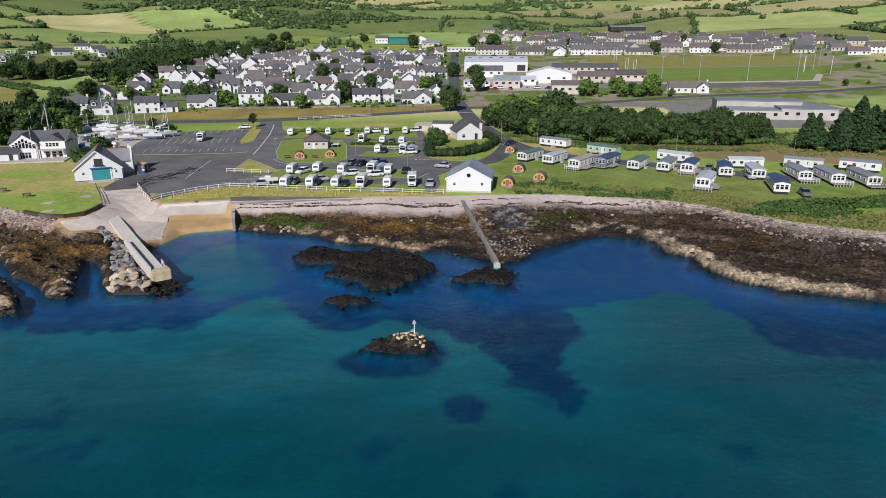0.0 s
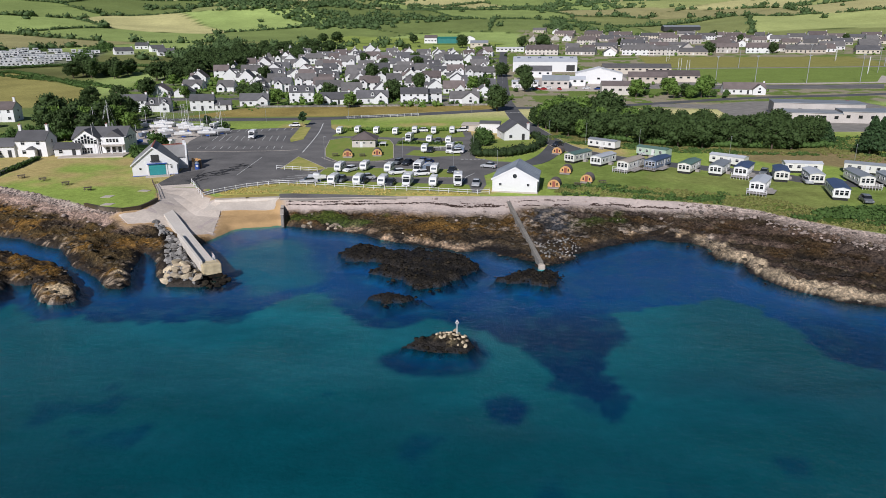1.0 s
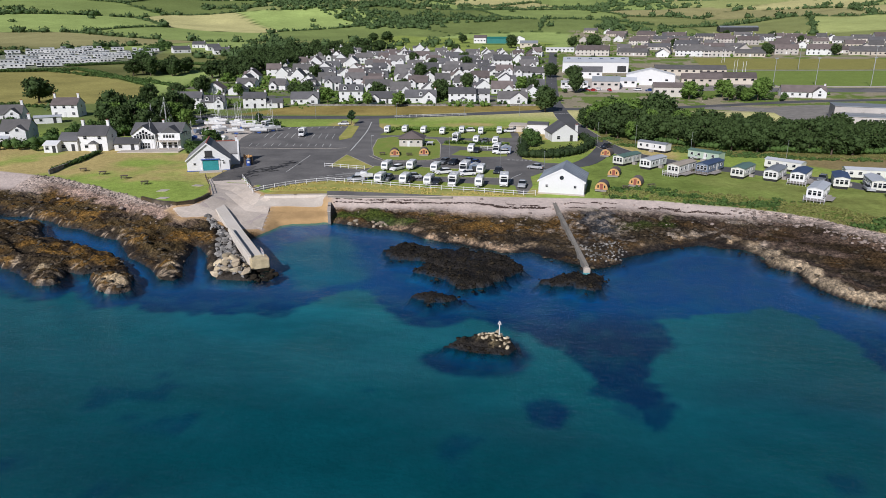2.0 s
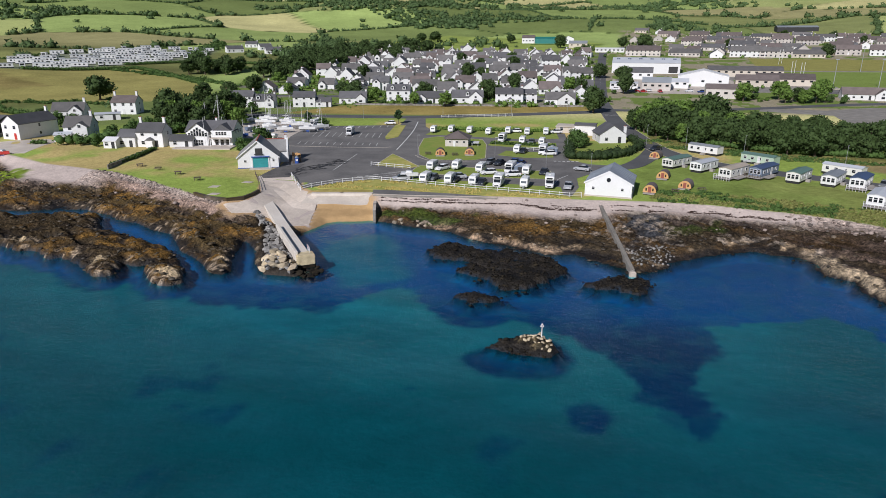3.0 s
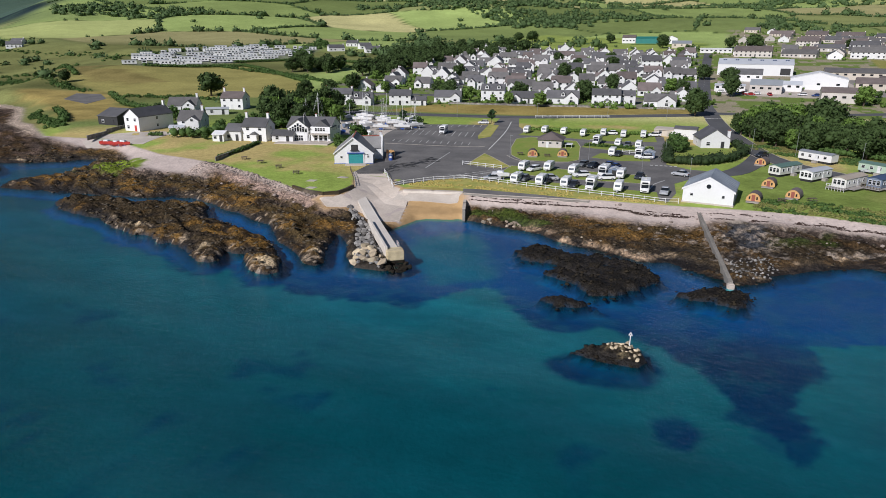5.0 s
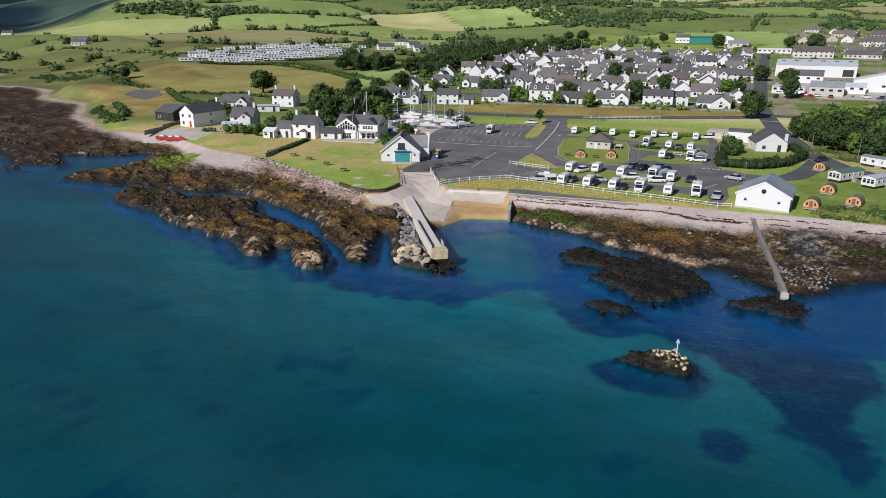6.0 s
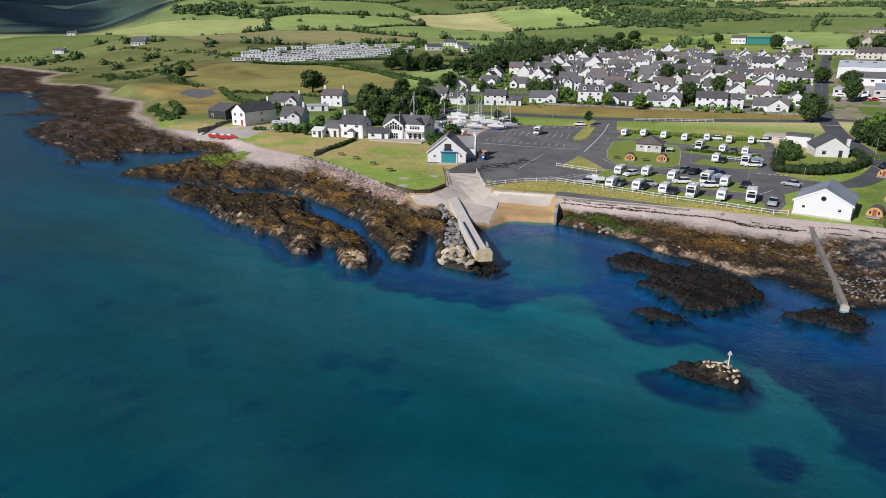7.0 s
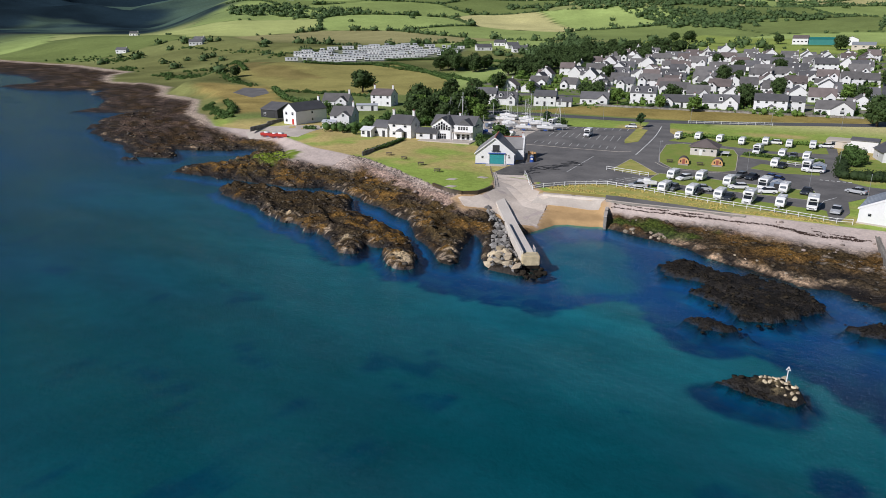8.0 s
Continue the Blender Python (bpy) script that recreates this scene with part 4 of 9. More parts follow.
# ---- water ----
def build_water():
    bm = B()
    ring = [(-4900, -900), (4200, -900), (4200, 150), (600, 260), (-400, 300), (-4900, 900)]
    f = bm.faces.new([bm.verts.new((x, y, 0)) for x, y in ring])
    f.normal_update()
    if f.normal.z < 0:
        f.normal_flip()
    ob = part("water", bm, M_WATER, None)
    tagged(ob, "clear teal and deep blue sea over sand and weed", "water", kind="structure")


build_water()

# ---- roads and hard ground ----
CARPARK = [(-70.6, 148.8), (-62.9, 137.2), (-55.5, 144.0), (-49, 147.8), (-40, 146.5), (-26, 144.2), (-13, 143.4), (-2, 141.8), (-0.5, 150), (-1.2, 160), (3, 168), (10, 172),
           (10.5, 178), (2, 179), (-4, 184), (-5.4, 214), (-7, 232), (-54, 230), (-58.7, 239), (-65.4, 266), (-72, 264), (-69, 240), (-101, 229.5), (-98, 206), (-91, 184), (-82, 170), (-79, 158), (-74, 150)]
sheet("pavement", CARPARK, 0.06, M_ASPHALT, "worn dark asphalt of a seaside car park and camping lanes", "car park", cell=3.5)
ROAD_MAIN = curve_pts([(10, 640), (8.5, 560), (6.5, 430), (6.5, 336), (8, 305), (11.5, 262), (16.5, 232), (20.5, 212), (26, 197), (37, 184), (50, 176), (62, 169.5), (72, 163), (80, 155), (92, 157), (104, 158)], 8)
sheet("road", ribbon_poly(ROAD_MAIN, 6.6), 0.07, M_ROAD, "grey asphalt road running down from the town", "road", cell=12)
sheet("road", ribbon_poly(curve_pts([(21, 207), (17, 190), (12, 178), (5, 173)], 4), 5.5), 0.09, M_ROAD, "asphalt lane behind the white hall", "road")
sheet("road", ribbon_poly(curve_pts([(-150, 250), (-82, 260), (-58, 266), (-6, 288.5), (7, 294)], 8), 7.5), 0.09, M_ROAD, "asphalt road along the front of the housing estate", "road", cell=9)
sheet("road", ribbon_poly(curve_pts([(9, 300), (40, 302), (90, 322), (130, 335), (200, 345), (300, 380)], 10), 6.5), 0.09, M_ROAD, "asphalt road past the works yard", "road", cell=12)
for _pts in ([(6, 345), (-60, 340), (-120, 325), (-165, 318)], [(6, 382), (-60, 378), (-140, 372)], [(6, 425), (-70, 442), (-160, 452)], [(6, 500), (-80, 505), (-150, 500)], [(8, 575), (-60, 575), (-130, 560)]):
    sheet("road", ribbon_poly(curve_pts(_pts, 10), 5.0), 0.08, M_ROAD, "narrow asphalt estate road between houses", "road", cell=14)

GREENS = [
    ([(-54.6, 165.1), (-55, 183), (-51.5, 178.5), (-42.5, 166), (-45.1, 162.6)], M_VERGE),
    ([(-70.6, 240), (-66.4, 239), (-62.0, 213), (-64.6, 207.5), (-66.5, 213)], M_VERGE),
    ([(-50.3, 195.6), (-52.8, 212), (-49, 217), (-33.2, 214), (-30.5, 205), (-27.2, 182), (-29.5, 178.3), (-34, 176.8), (-42.2, 176.4), (-47, 183.2)], M_GRASS),
    ([(-54, 219.8), (-53.4, 231.5), (-10, 233), (-8.5, 221), (-24, 217.5), (-44, 220.5)], M_GRASS),
    ([(-30, 204), (-29, 213.5), (-9, 212), (-8.2, 202.5), (-20, 201.5)], M_GRASS),
    ([(-24.5, 187.5), (-23, 195.5), (-9, 194), (-8.4, 187.2), (-16, 185)], M_GRASS),
    ([(-43, 157.5), (-43, 167.5), (-34, 168.2), (-22, 167), (-8, 167), (-6.5, 157.2), (-24, 156.3)], M_GRASS),
    ([(-47, 147.5), (-44, 152), (-26, 150.8), (-12, 149.6), (-4.6, 149.2), (-3.6, 142.6), (-13, 143.9), (-26, 144.7), (-40, 147.2)], M_GRASS),
    ([(-61, 138.6), (-55.2, 144.4), (-49, 148.4), (-39.8, 147), (-26, 144.9), (-2, 142.2), (-1.8, 139.9), (-22.7, 138.9), (-46.2, 139.2), (-59, 137.3)], M_VERGE),
]
for _poly, _m in GREENS:
    sheet("grass_verge", _poly, 0.11, _m, "mown grass plot between asphalt lanes" if _m is M_GRASS else "dry yellowing grass verge", "grass", cell=5)
sheet("slipway", SLIP, 0.06, M_SLIP, "pale worn concrete slipway running into the sea", "slipway", thick=0.5, cell=3)


def strip(name, pts, w, lift, material, label):
    sheet(name, ribbon_poly(pts, w), lift, material, label, "road marking", thick=0.02, cell=6)


def markings():
    """Bay lines, edge lines and dashes, flat paint."""
    for i in range(12):
        x, y = -91.0 + i * 2.3, 208.0 + i * 0.25
        strip("bay_line", [(x, y), (x - 2.0, y + 9.6)], 0.14, 0.075, M_LINE, "faded white parking bay line")
    for i in range(12):
        x, y = -89.5 + i * 2.3, 193.0 + i * 0.26
        strip("bay_line", [(x, y), (x - 0.9, y + 4.4)], 0.14, 0.075, M_LINE, "faded white parking bay line")
    for i in range(11):
        x, y = -95 + i * 2.55, 226 + i * 0.8
        strip("bay_line", [(x, y), (x - 0.7, y + 4.4)], 0.18, 0.075, M_LINE, "faded white parking bay line")
    strip("edge_line", [(-91.5, 189), (-74.4, 190.6), (-62, 192.6), (-58.5, 194.5)], 0.4, 0.08, M_CONC, "pale concrete kerb line across the car park")
    for i in range(7):
        x, y = -54.5 + i * 1.5, 150.5 + i * 1.7
        strip("bay_line", [(x, y), (x + 4.2, y - 0.6)], 0.12, 0.075, M_LINE, "faded white parking bay line")
    strip("joint_line", [(-63.2, 156.6), (-65.2, 181)], 0.15, 0.075, M_LINE, "faded white parking bay line")
    strip("edge_line", curve_pts([(-55.8, 190), (-57.5, 205), (-60.5, 228), (-64.5, 250)], 6), 0.3, 0.09, M_LINE, "white line along the access road")
    strip("kerb_line", curve_pts([(-48, 182.3), (-42.2, 175.4), (-34, 175.8), (-28, 177.4)], 3), 0.25, 0.09, M_CONC, "pale concrete kerb round the grass")
    strip("kerb_line", [(-6.3, 152), (-5.6, 158), (-3.5, 163)], 0.15, 0.08, M_LINE, "white edge line")
    for i in range(9):
        a, b = Vector(ROAD_MAIN[20 + i]), Vector(ROAD_MAIN[21 + i])
        d = (b - a).normalized()
        c = (a + b) / 2
        strip("lane_dash", [tuple(c - d * 1.2), tuple(c + d * 1.2)], 0.15, 0.1, M_LINE, "white dash on the road's middle")
    for i in range(6):
        strip("lane_dash", [(-8 + i * 1.2, 181.5 + i * 0.1), (-7.3 + i * 1.2, 181.6 + i * 0.1)], 0.5, 0.08, M_LINE, "worn white lettering bar on the lane")
    strip("give_way_line", [(6.2, 283.5), (13.4, 284.2)], 0.4, 0.1, M_LINE, "white give-way line across the road")


markings()
for _s in (-1, 1):
    _line = []
    for _a, _b in zip(ROAD_MAIN, ROAD_MAIN[1:]):
        _d = (Vector(_b) - Vector(_a)).normalized()
        if 176 < _a[1] < 285:
            _line.append((_a[0] - _d.y * 3.45 * _s, _a[1] + _d.x * 3.45 * _s))
    strip("kerb", _line, 0.22, 0.14, M_CONC, "pale concrete kerb along the road")
sheet("grass_verge", [(-3, 188), (5, 189), (11, 196), (14.6, 208), (13, 218), (-2, 218)], 0.11, M_GRASS, "shaded garden lawn inside the hedge", "grass", cell=5)
for _poly in (GREENS[2][0], GREENS[6][0], GREENS[0][0]):
    strip("kerb", _poly + _poly[:1], 0.18, 0.13, M_CONC, "pale kerb round a grass plot")


# ---- sea walls, pier and ramp ----
def wall_run(name, pts, height, thick, material, label, sink=0.6, base=None):
    """A wall along a line, its top following the ground."""
    for a, b in zip(pts, pts[1:]):
        a, b = Vector(a), Vector(b)
        d = b - a
        c = (a + b) / 2
        z = max(ground_at(*a), ground_at(*b)) if base is None else base
        ob = thing(name, c.x, c.y, z, math.degrees(math.atan2(d.y, d.x)), label, "wall", name + "s", "structure")
        bm = B()
        box(bm, (0, 0, (height - sink) / 2), (d.length + thick, thick, height + sink), bevel=0.06)
        part("wall_body", bm, material, ob)
        bm = B()
        box(bm, (0, 0, height + 0.06), (d.length + thick, thick + 0.1, 0.12), bevel=0.03)
        part("coping", bm, material if material in (M_STONE, M_RUBBLE) else M_CONC, ob)


wall_run("sea_wall", [(-58.8, 133.2), (-52.5, 134.7), (-46.0, 136.0)], 1.0, 0.7, M_PALE, "pale concrete sea wall above the sand", 2.0, 2.85)
sheet("pavement", [(-60.5, 129.6), (-53, 131.6), (-46.0, 132.8), (-45.6, 135.5), (-52.5, 134.3), (-60.0, 132.7)], 0.07, M_CONC, "pale concrete apron at the head of the sand", "apron", thick=0.4, cell=3)
wall_run("groyne", [(-45.0, 135.8), (-43.6, 130.8), (-42.2, 126.2)], 1.1, 0.6, M_CONC_D, "dark stained concrete end wall of the beach", 1.6, 1.5)
wall_run("garden_wall", [(-107 + _i * 15, 294.6 + _i * 2.1) for _i in range(8)], 0.7, 0.3, M_STONE, "low stone garden wall along the estate front")
wall_run("sea_wall", [(-45.0, 134.9), (-37.5, 135.4), (-26.5, 136.9), (-18, 137.7)], 0.22, 0.4, M_CONC_D, "low grey wall at the top of the shingle", 1.2, 3.6)
sheet("pavement", [(-45.6, 135.3), (-46.6, 138.9), (-38.6, 139.6), (-27, 138.9), (-20, 138.5), (-26.5, 137.3), (-37.5, 135.9)], 0.1, M_ASPHALT, "grey asphalt promenade above the shingle", "promenade", cell=3)
sheet("pavement", [(-79.0, 147.6), (-77.2, 145.2), (-71.2, 147.4), (-72.2, 150.5), (-74.0, 163), (-79.0, 157.5)], 0.1, M_TARMAC, "dark patched tarmac at the head of the slipway", "tarmac", cell=3)


def pier():
    """Level with the slipway at its root; the parapet stands on the outer half of the sea side."""
    p, q = Vector((-66.7, 129.0)), Vector((-43.9, 97.2))
    d = q - p
    n = d.length
    ob = thing("pier", p.x, p.y, 0, math.degrees(math.atan2(d.y, d.x)), "narrow pale concrete pier with a parapet and a yellow end", "pier", kind="structure")
    z0 = ground_at(p.x, p.y) + 0.14
    bm = B()
    prism(bm, [(-1.5, 0.5), (n - 2.0, -2.0), (n - 2.0, 1.95), (n * 0.5, 2.05), (-1.5, z0)], 'y', -2.35, 0)
    bmesh.ops.bevel(bm, geom=bm.edges[:], offset=0.05, segments=1, affect='EDGES')
    part("deck", bm, M_PALE, ob)
    bm = B()
    prism(bm, [(20.2, 1.0), (n - 1.0, 1.0), (n - 1.0, 2.75), (20.2, 2.85)], 'y', -2.65, -2.12)
    bmesh.ops.bevel(bm, geom=bm.edges[:], offset=0.05, segments=1, affect='EDGES')
    part("parapet", bm, M_PALE, ob, "pale concrete parapet along the sea side")
    bm = B()
    box(bm, (n - 0.95, -0.95, 1.35), (2.3, 3.0, 1.8), bevel=0.12)
    part("pier_head", bm, M_YELLOW, ob, "yellow-stained pier head")
    bm = B()
    box(bm, (n - 0.9, -0.95, -0.4), (2.5, 3.2, 2.0), bevel=0.3)
    part("pier_foot", bm, M_WEEDY, ob, "black weedy base of the pier head")
    for i in range(3):
        bm = B()
        cyl(bm, (n - 2.9 + i * 0.9, -0.1, 2.1), (n - 2.9 + i * 0.9, -0.1, 3.2), 0.04)
        part("rail_post", bm, M_WHITE, ob)
    for h in (2.7, 3.2):
        bm = B()
        cyl(bm, (n - 2.95, -0.1, h), (n - 1.05, -0.1, h), 0.035)
        part("handrail", bm, M_WHITE, ob)


pier()


def ramp():
    p, q = Vector((4.3, 137.5)), Vector((9.3, 104.3))
    d = q - p
    n = d.length
    ob = thing("outfall_ramp", p.x, p.y, 0, math.degrees(math.atan2(d.y, d.x)), "long narrow concrete ramp running down over the rocks", "ramp", kind="structure")
    bm = B()
    prism(bm, [(0, 0.5), (n, -0.8), (n, 0.95), (0, 3.3)], 'y', -0.29, 0.29)
    part("ramp_slab", bm, M_CONC_D, ob)
    for s in (-0.25, 0.25):
        bm = B()
        prism(bm, [(0, 3.2), (n, 0.9), (n, 1.15), (0, 3.5)], 'y', s - 0.07, s + 0.07)
        part("kerb", bm, M_CONC_D, ob)
    bm = B()
    box(bm, (n + 0.2, 0, -0.1), (0.9, 1.1, 1.9), bevel=0.15)
    part("ramp_end", bm, M_CONC, ob, "pale concrete block at the ramp's foot")


ramp()


# ---- houses ----
def window_mesh(kind):
    bm = B()
    if kind == "frame":
        for x, y, sx, sz in ((-0.47, 0, 0.07, 1), (0.47, 0, 0.07, 1), (0, 0.47, 1, 0.07), (0, -0.47, 1, 0.07), (0, 0.1, 0.9, 0.05)):
            box(bm, (x, 0, y), (sx, 1, sz))
        return to_mesh("window", bm, M_WHITE)
    if kind == "sill":
        box(bm, (0, 0, 0), (1, 1, 1))
        return to_mesh("sill", bm, M_CONC)
    box(bm, (0, 0, 0), (1, 1, 1))
    return to_mesh("pane", bm, M_GLASS)


def window(parent, x, y, z, w, h, yaw=0.0, detail=True, name="window"):
    """A window in a wall that faces -y before it is turned by yaw."""
    turn = pose(x, y, z, 0, 0, yaw)
    if not detail:
        ob = linked(name, shared("pane", lambda: window_mesh("pane")), parent)
        ob.matrix_basis = turn @ Matrix.Diagonal((w, 0.1, h, 1))
        return ob
    ob = linked(name, shared("frame", lambda: window_mesh("frame")), parent)
    ob.matrix_basis = turn @ Matrix.Diagonal((w, 0.12, h, 1))
    pane = linked("pane", shared("pane", lambda: window_mesh("pane")), ob)
    pane.matrix_basis = Matrix.Translation((0, 0.25, 0)) @ Matrix.Diagonal((0.95, 0.6, 0.95, 1))
    return ob


def gable_walls(bm, w, d, eaves, ridge, z0=-1.0):
    """Walls of a house whose ridge runs along x."""
    prism(bm, [(-d / 2, z0), (d / 2, z0), (d / 2, eaves), (0, ridge), (-d / 2, eaves)], 'x', -w / 2, w / 2)


def gable_roof(bm, w, d, eaves, ridge, over=0.3, thick=0.18):
    k = (ridge - eaves) / (d / 2)
    e, t = d / 2 + over, thick
    prism(bm, [(-e, eaves - k * over), (0, ridge), (e, eaves - k * over), (e, eaves - k * over + t), (0, ridge + t * 1.15), (-e, eaves - k * over + t)], 'x', -w / 2 - over * 0.6, w / 2 + over * 0.6)


def chimney(parent, x, y, top, material=M_RENDER, size=0.75, label=""):
    bm = B()
    box(bm, (x, y, top - 1.0), (size, size * 0.85, 2.2))
    box(bm, (x, y, top + 0.12), (size + 0.16, size * 0.85 + 0.16, 0.16))
    ob = part("chimney", bm, material, parent, label)
    for s in ((-0.18, 0.18) if parent.matrix_basis.translation.y < 330 else (0,)):
        bm = B()
        cyl(bm, (x + s, y, top + 0.2), (x + s, y, top + 0.55), 0.11, 0.09, 8)
        part("chimney_pot", bm, M_RIDGE, ob)


def house(x, y, yaw, w, d, eaves, ridge, roof=M_SLATE, walls=M_RENDER, wing=0, chim=1, detail=False, storeys=1, dormers=0, turned=False, label="", group="houses of the estate", porch=False):
    """A rendered house, its front towards -y before it is turned. wing: width of a gabled wing on the front; its side by sign."""
    eaves, ridge = eaves * 0.92, ridge * 0.9
    lab = label or ("white rendered %s house with a grey %s roof" % ("two-storey" if storeys > 1 else "single-storey", "slate" if roof is M_SLATE else "tiled"))
    ob = thing("house", x, y, ground_at(x, y), yaw, lab, "house", group)
    if turned:
        w, d = d, w
    spin = 90 if turned else 0
    R = Matrix.Rotation(radians(spin), 4, 'Z')
    bm = B(); gable_walls(bm, w, d, eaves, ridge); bm.transform(R)
    part("wall", bm, walls, ob)
    bm = B(); gable_roof(bm, w, d, eaves, ridge); bm.transform(R)
    part("roof", bm, roof, ob)
    fw, fd = (d, w) if turned else (w, d)          # width seen from the front, depth
    if wing:
        ww, px = abs(wing), math.copysign(fw / 2 - abs(wing) / 2 - 0.4, wing)
        wr = eaves + (ridge - eaves) * min(0.95, ww / d * 1.1)
        bm = B()
        prism(bm, [(px - ww / 2, -1), (px + ww / 2, -1), (px + ww / 2, eaves), (px, wr), (px - ww / 2, eaves)], 'y', -fd / 2 - 1.8, 0)
        part("wing", bm, walls, ob)
        bm = B()
        k, o, t = (wr - eaves) / (ww / 2), 0.25, 0.16
        prism(bm, [(px - ww / 2 - o, eaves - k * o), (px, wr), (px + ww / 2 + o, eaves - k * o), (px + ww / 2 + o, eaves - k * o + t), (px, wr + t), (px - ww / 2 - o, eaves - k * o + t)], 'y', -fd / 2 - 2.0, 0)
        part("wing_roof", bm, roof, ob)
        window(ob, px, -fd / 2 - 1.83, 1.3, min(1.6, ww * 0.4), 1.2, 0, detail)
        if storeys > 1 or wr > 4.6:
            window(ob, px, -fd / 2 - 1.83, eaves + 0.3, 1.0, 1.0, 0, detail)
    n = max(2, int(fw / 3.2))
    for lev in range(storeys):
        for i in range(n):
            wx = -fw / 2 + (i + 0.5) * fw / n
            if wing and abs(wx - px) < ww / 2 + 0.5:
                continue
            if lev == 0 and i == n // 2:
                bm = B(); box(bm, (wx, -fd / 2 - 0.03, 1.02), (0.95, 0.12, 2.05))
                part("door", bm, M_RED if "red doors" in label else M_DARKPAINT if int(x * 7) % 3 else M_WHITE, ob)
                continue
            window(ob, wx, -fd / 2 - 0.03, 1.35 + lev * 2.6, 1.15, 1.15, 0, detail)
    for s in ((-1, 1) if detail else (-1,) if x > 60 else (1,) if math.hypot(x, y) < 480 else ()):
        for lev in range(storeys):
            window(ob, s * (fw / 2 + 0.03), 0.3, 1.35 + lev * 2.6, 0.9, 1.05, 90 * s, detail)
    for c in range(chim):
        cx = (w / 2 - 0.5) * (1 if c == 0 else -1)
        v = R @ Vector((cx, 0, 0))
        chimney(ob, v.x, v.y, ridge + (1.5 if group == "shore cottages" else 0.7), walls)
    for i in range(dormers):
        dx = -fw / 2 + (i + 0.5) * fw / dormers
        zc = (eaves + ridge) / 2
        bm = B(); prism(bm, [(dx - 0.8, zc - 0.9), (dx + 0.8, zc - 0.9), (dx + 0.8, zc + 0.5), (dx, zc + 1.1), (dx - 0.8, zc + 0.5)], 'y', -fd / 2 + 0.5, -0.4)
        dm = part("dormer", bm, walls, ob)
        bm = B(); prism(bm, [(dx - 1.0, zc + 0.36), (dx, zc + 1.12), (dx + 1.0, zc + 0.36), (dx + 1.0, zc + 0.5), (dx, zc + 1.27), (dx - 1.0, zc + 0.5)], 'y', -fd / 2 + 0.3, -0.2)
        part("dormer_roof", bm, roof, dm)
        window(dm, dx, -fd / 2 + 0.47, zc, 0.9, 0.9, 0, False)
    if porch:
        bm = B(); box(bm, (0.4, -fd / 2 - 0.7, 1.1), (2.2, 1.5, 2.2), bevel=0.03)
        pr = part("porch", bm, walls, ob)
        bm = B(); prism(bm, [(-0.9, 2.2), (0.4, 3.1), (1.7, 2.2)], 'y', -fd / 2 - 1.6, -fd / 2)
        part("porch_roof", bm, roof, pr)
    return ob


# front row of the estate, facing the green
house(-155, 277, 16, 13, 7.5, 5.2, 7.8, chim=2, storeys=2, detail=True, label="long white two-storey house with chimneys at both ends")
house(-144, 279, 18, 10, 7, 3.2, 6.2, wing=4, detail=True, dormers=2)
house(-127, 285, 16, 10, 7.5, 4.8, 7.4, storeys=2, detail=True)
house(-118.5, 286.5, 16, 7, 5, 2.6, 4.4, chim=0, detail=True)
house(-110, 303, 14, 13, 7.5, 2.8, 5.9, wing=4.6, detail=True)
house(-91, 316, 10, 11.5, 8.5, 5.6, 8.6, storeys=2, dormers=2, detail=True, label="tall white house with two dormers in its slate roof")
house(-74, 312, 10, 14, 8, 2.7, 5.8, wing=-4.6, detail=True)
house(-57, 317, 10, 15, 8, 2.9, 6.4, wing=6.5, dormers=1, detail=True)
house(-37, 318, 8, 13, 7.5, 5.0, 7.8, storeys=2, porch=True, detail=True)
house(-28, 322, 8, 7.5, 7, 4.6, 6.8, storeys=2, chim=0, detail=True)
house(-13, 319, 6, 14, 8.5, 2.7, 6.0, wing=8, detail=True, roof=M_TILE_D)
ROWS = [
    [(-169, 331, 8), (-156, 330, 9), (-144, 356, 9), (-124, 349, 12), (-113, 358, 9), (-107, 382, 12), (-88, 360, 15), (-67, 366, 11), (-12, 378, 10), (-2, 372, 8), (-48, 398, 14)],
    [(-168, 369, 9), (-171, 384, 9), (-178, 396, 9), (-164, 416, 13), (-150, 404, 10), (-138, 423, 12), (-126, 428, 13), (-111, 432, 13), (-86, 416, 11), (-68, 408, 10), (-58, 396, 9), (-36, 400, 11), (-12, 436, 11)],
    [(-162, 440, 11), (-147, 462, 13), (-128, 456, 12), (-110, 460, 12), (-92, 450, 12), (-77, 468, 11), (-61, 458, 13), (-47, 466, 13), (-34, 470, 13), (-10, 474, 11), (-24, 440, 11), (-100, 410, 11)],
    [(-181, 490, 13), (-163, 477, 13), (-138, 486, 14), (-122, 492, 13), (-108, 500, 12), (-30, 516, 14), (-10, 508, 11), (-92, 490, 12), (-74, 502, 12), (-56, 508, 13), (-44, 494, 12)],
    [(-97, 546, 12), (-85, 530, 12), (-70, 536, 12), (-120, 522, 14), (-138, 520, 13), (-56, 545, 13), (-40, 540, 12), (-19, 540, 11), (-8, 560, 11), (-31, 570, 12)],
    [(-157, 586, 14), (-112, 618, 14), (-90, 618, 12), (-75, 608, 12), (-60, 590, 12), (-47, 588, 12), (-50, 612, 13), (-36, 600, 12), (-22, 612, 13), (-140, 560, 13), (-100, 585, 13)],
]
random.seed(11)
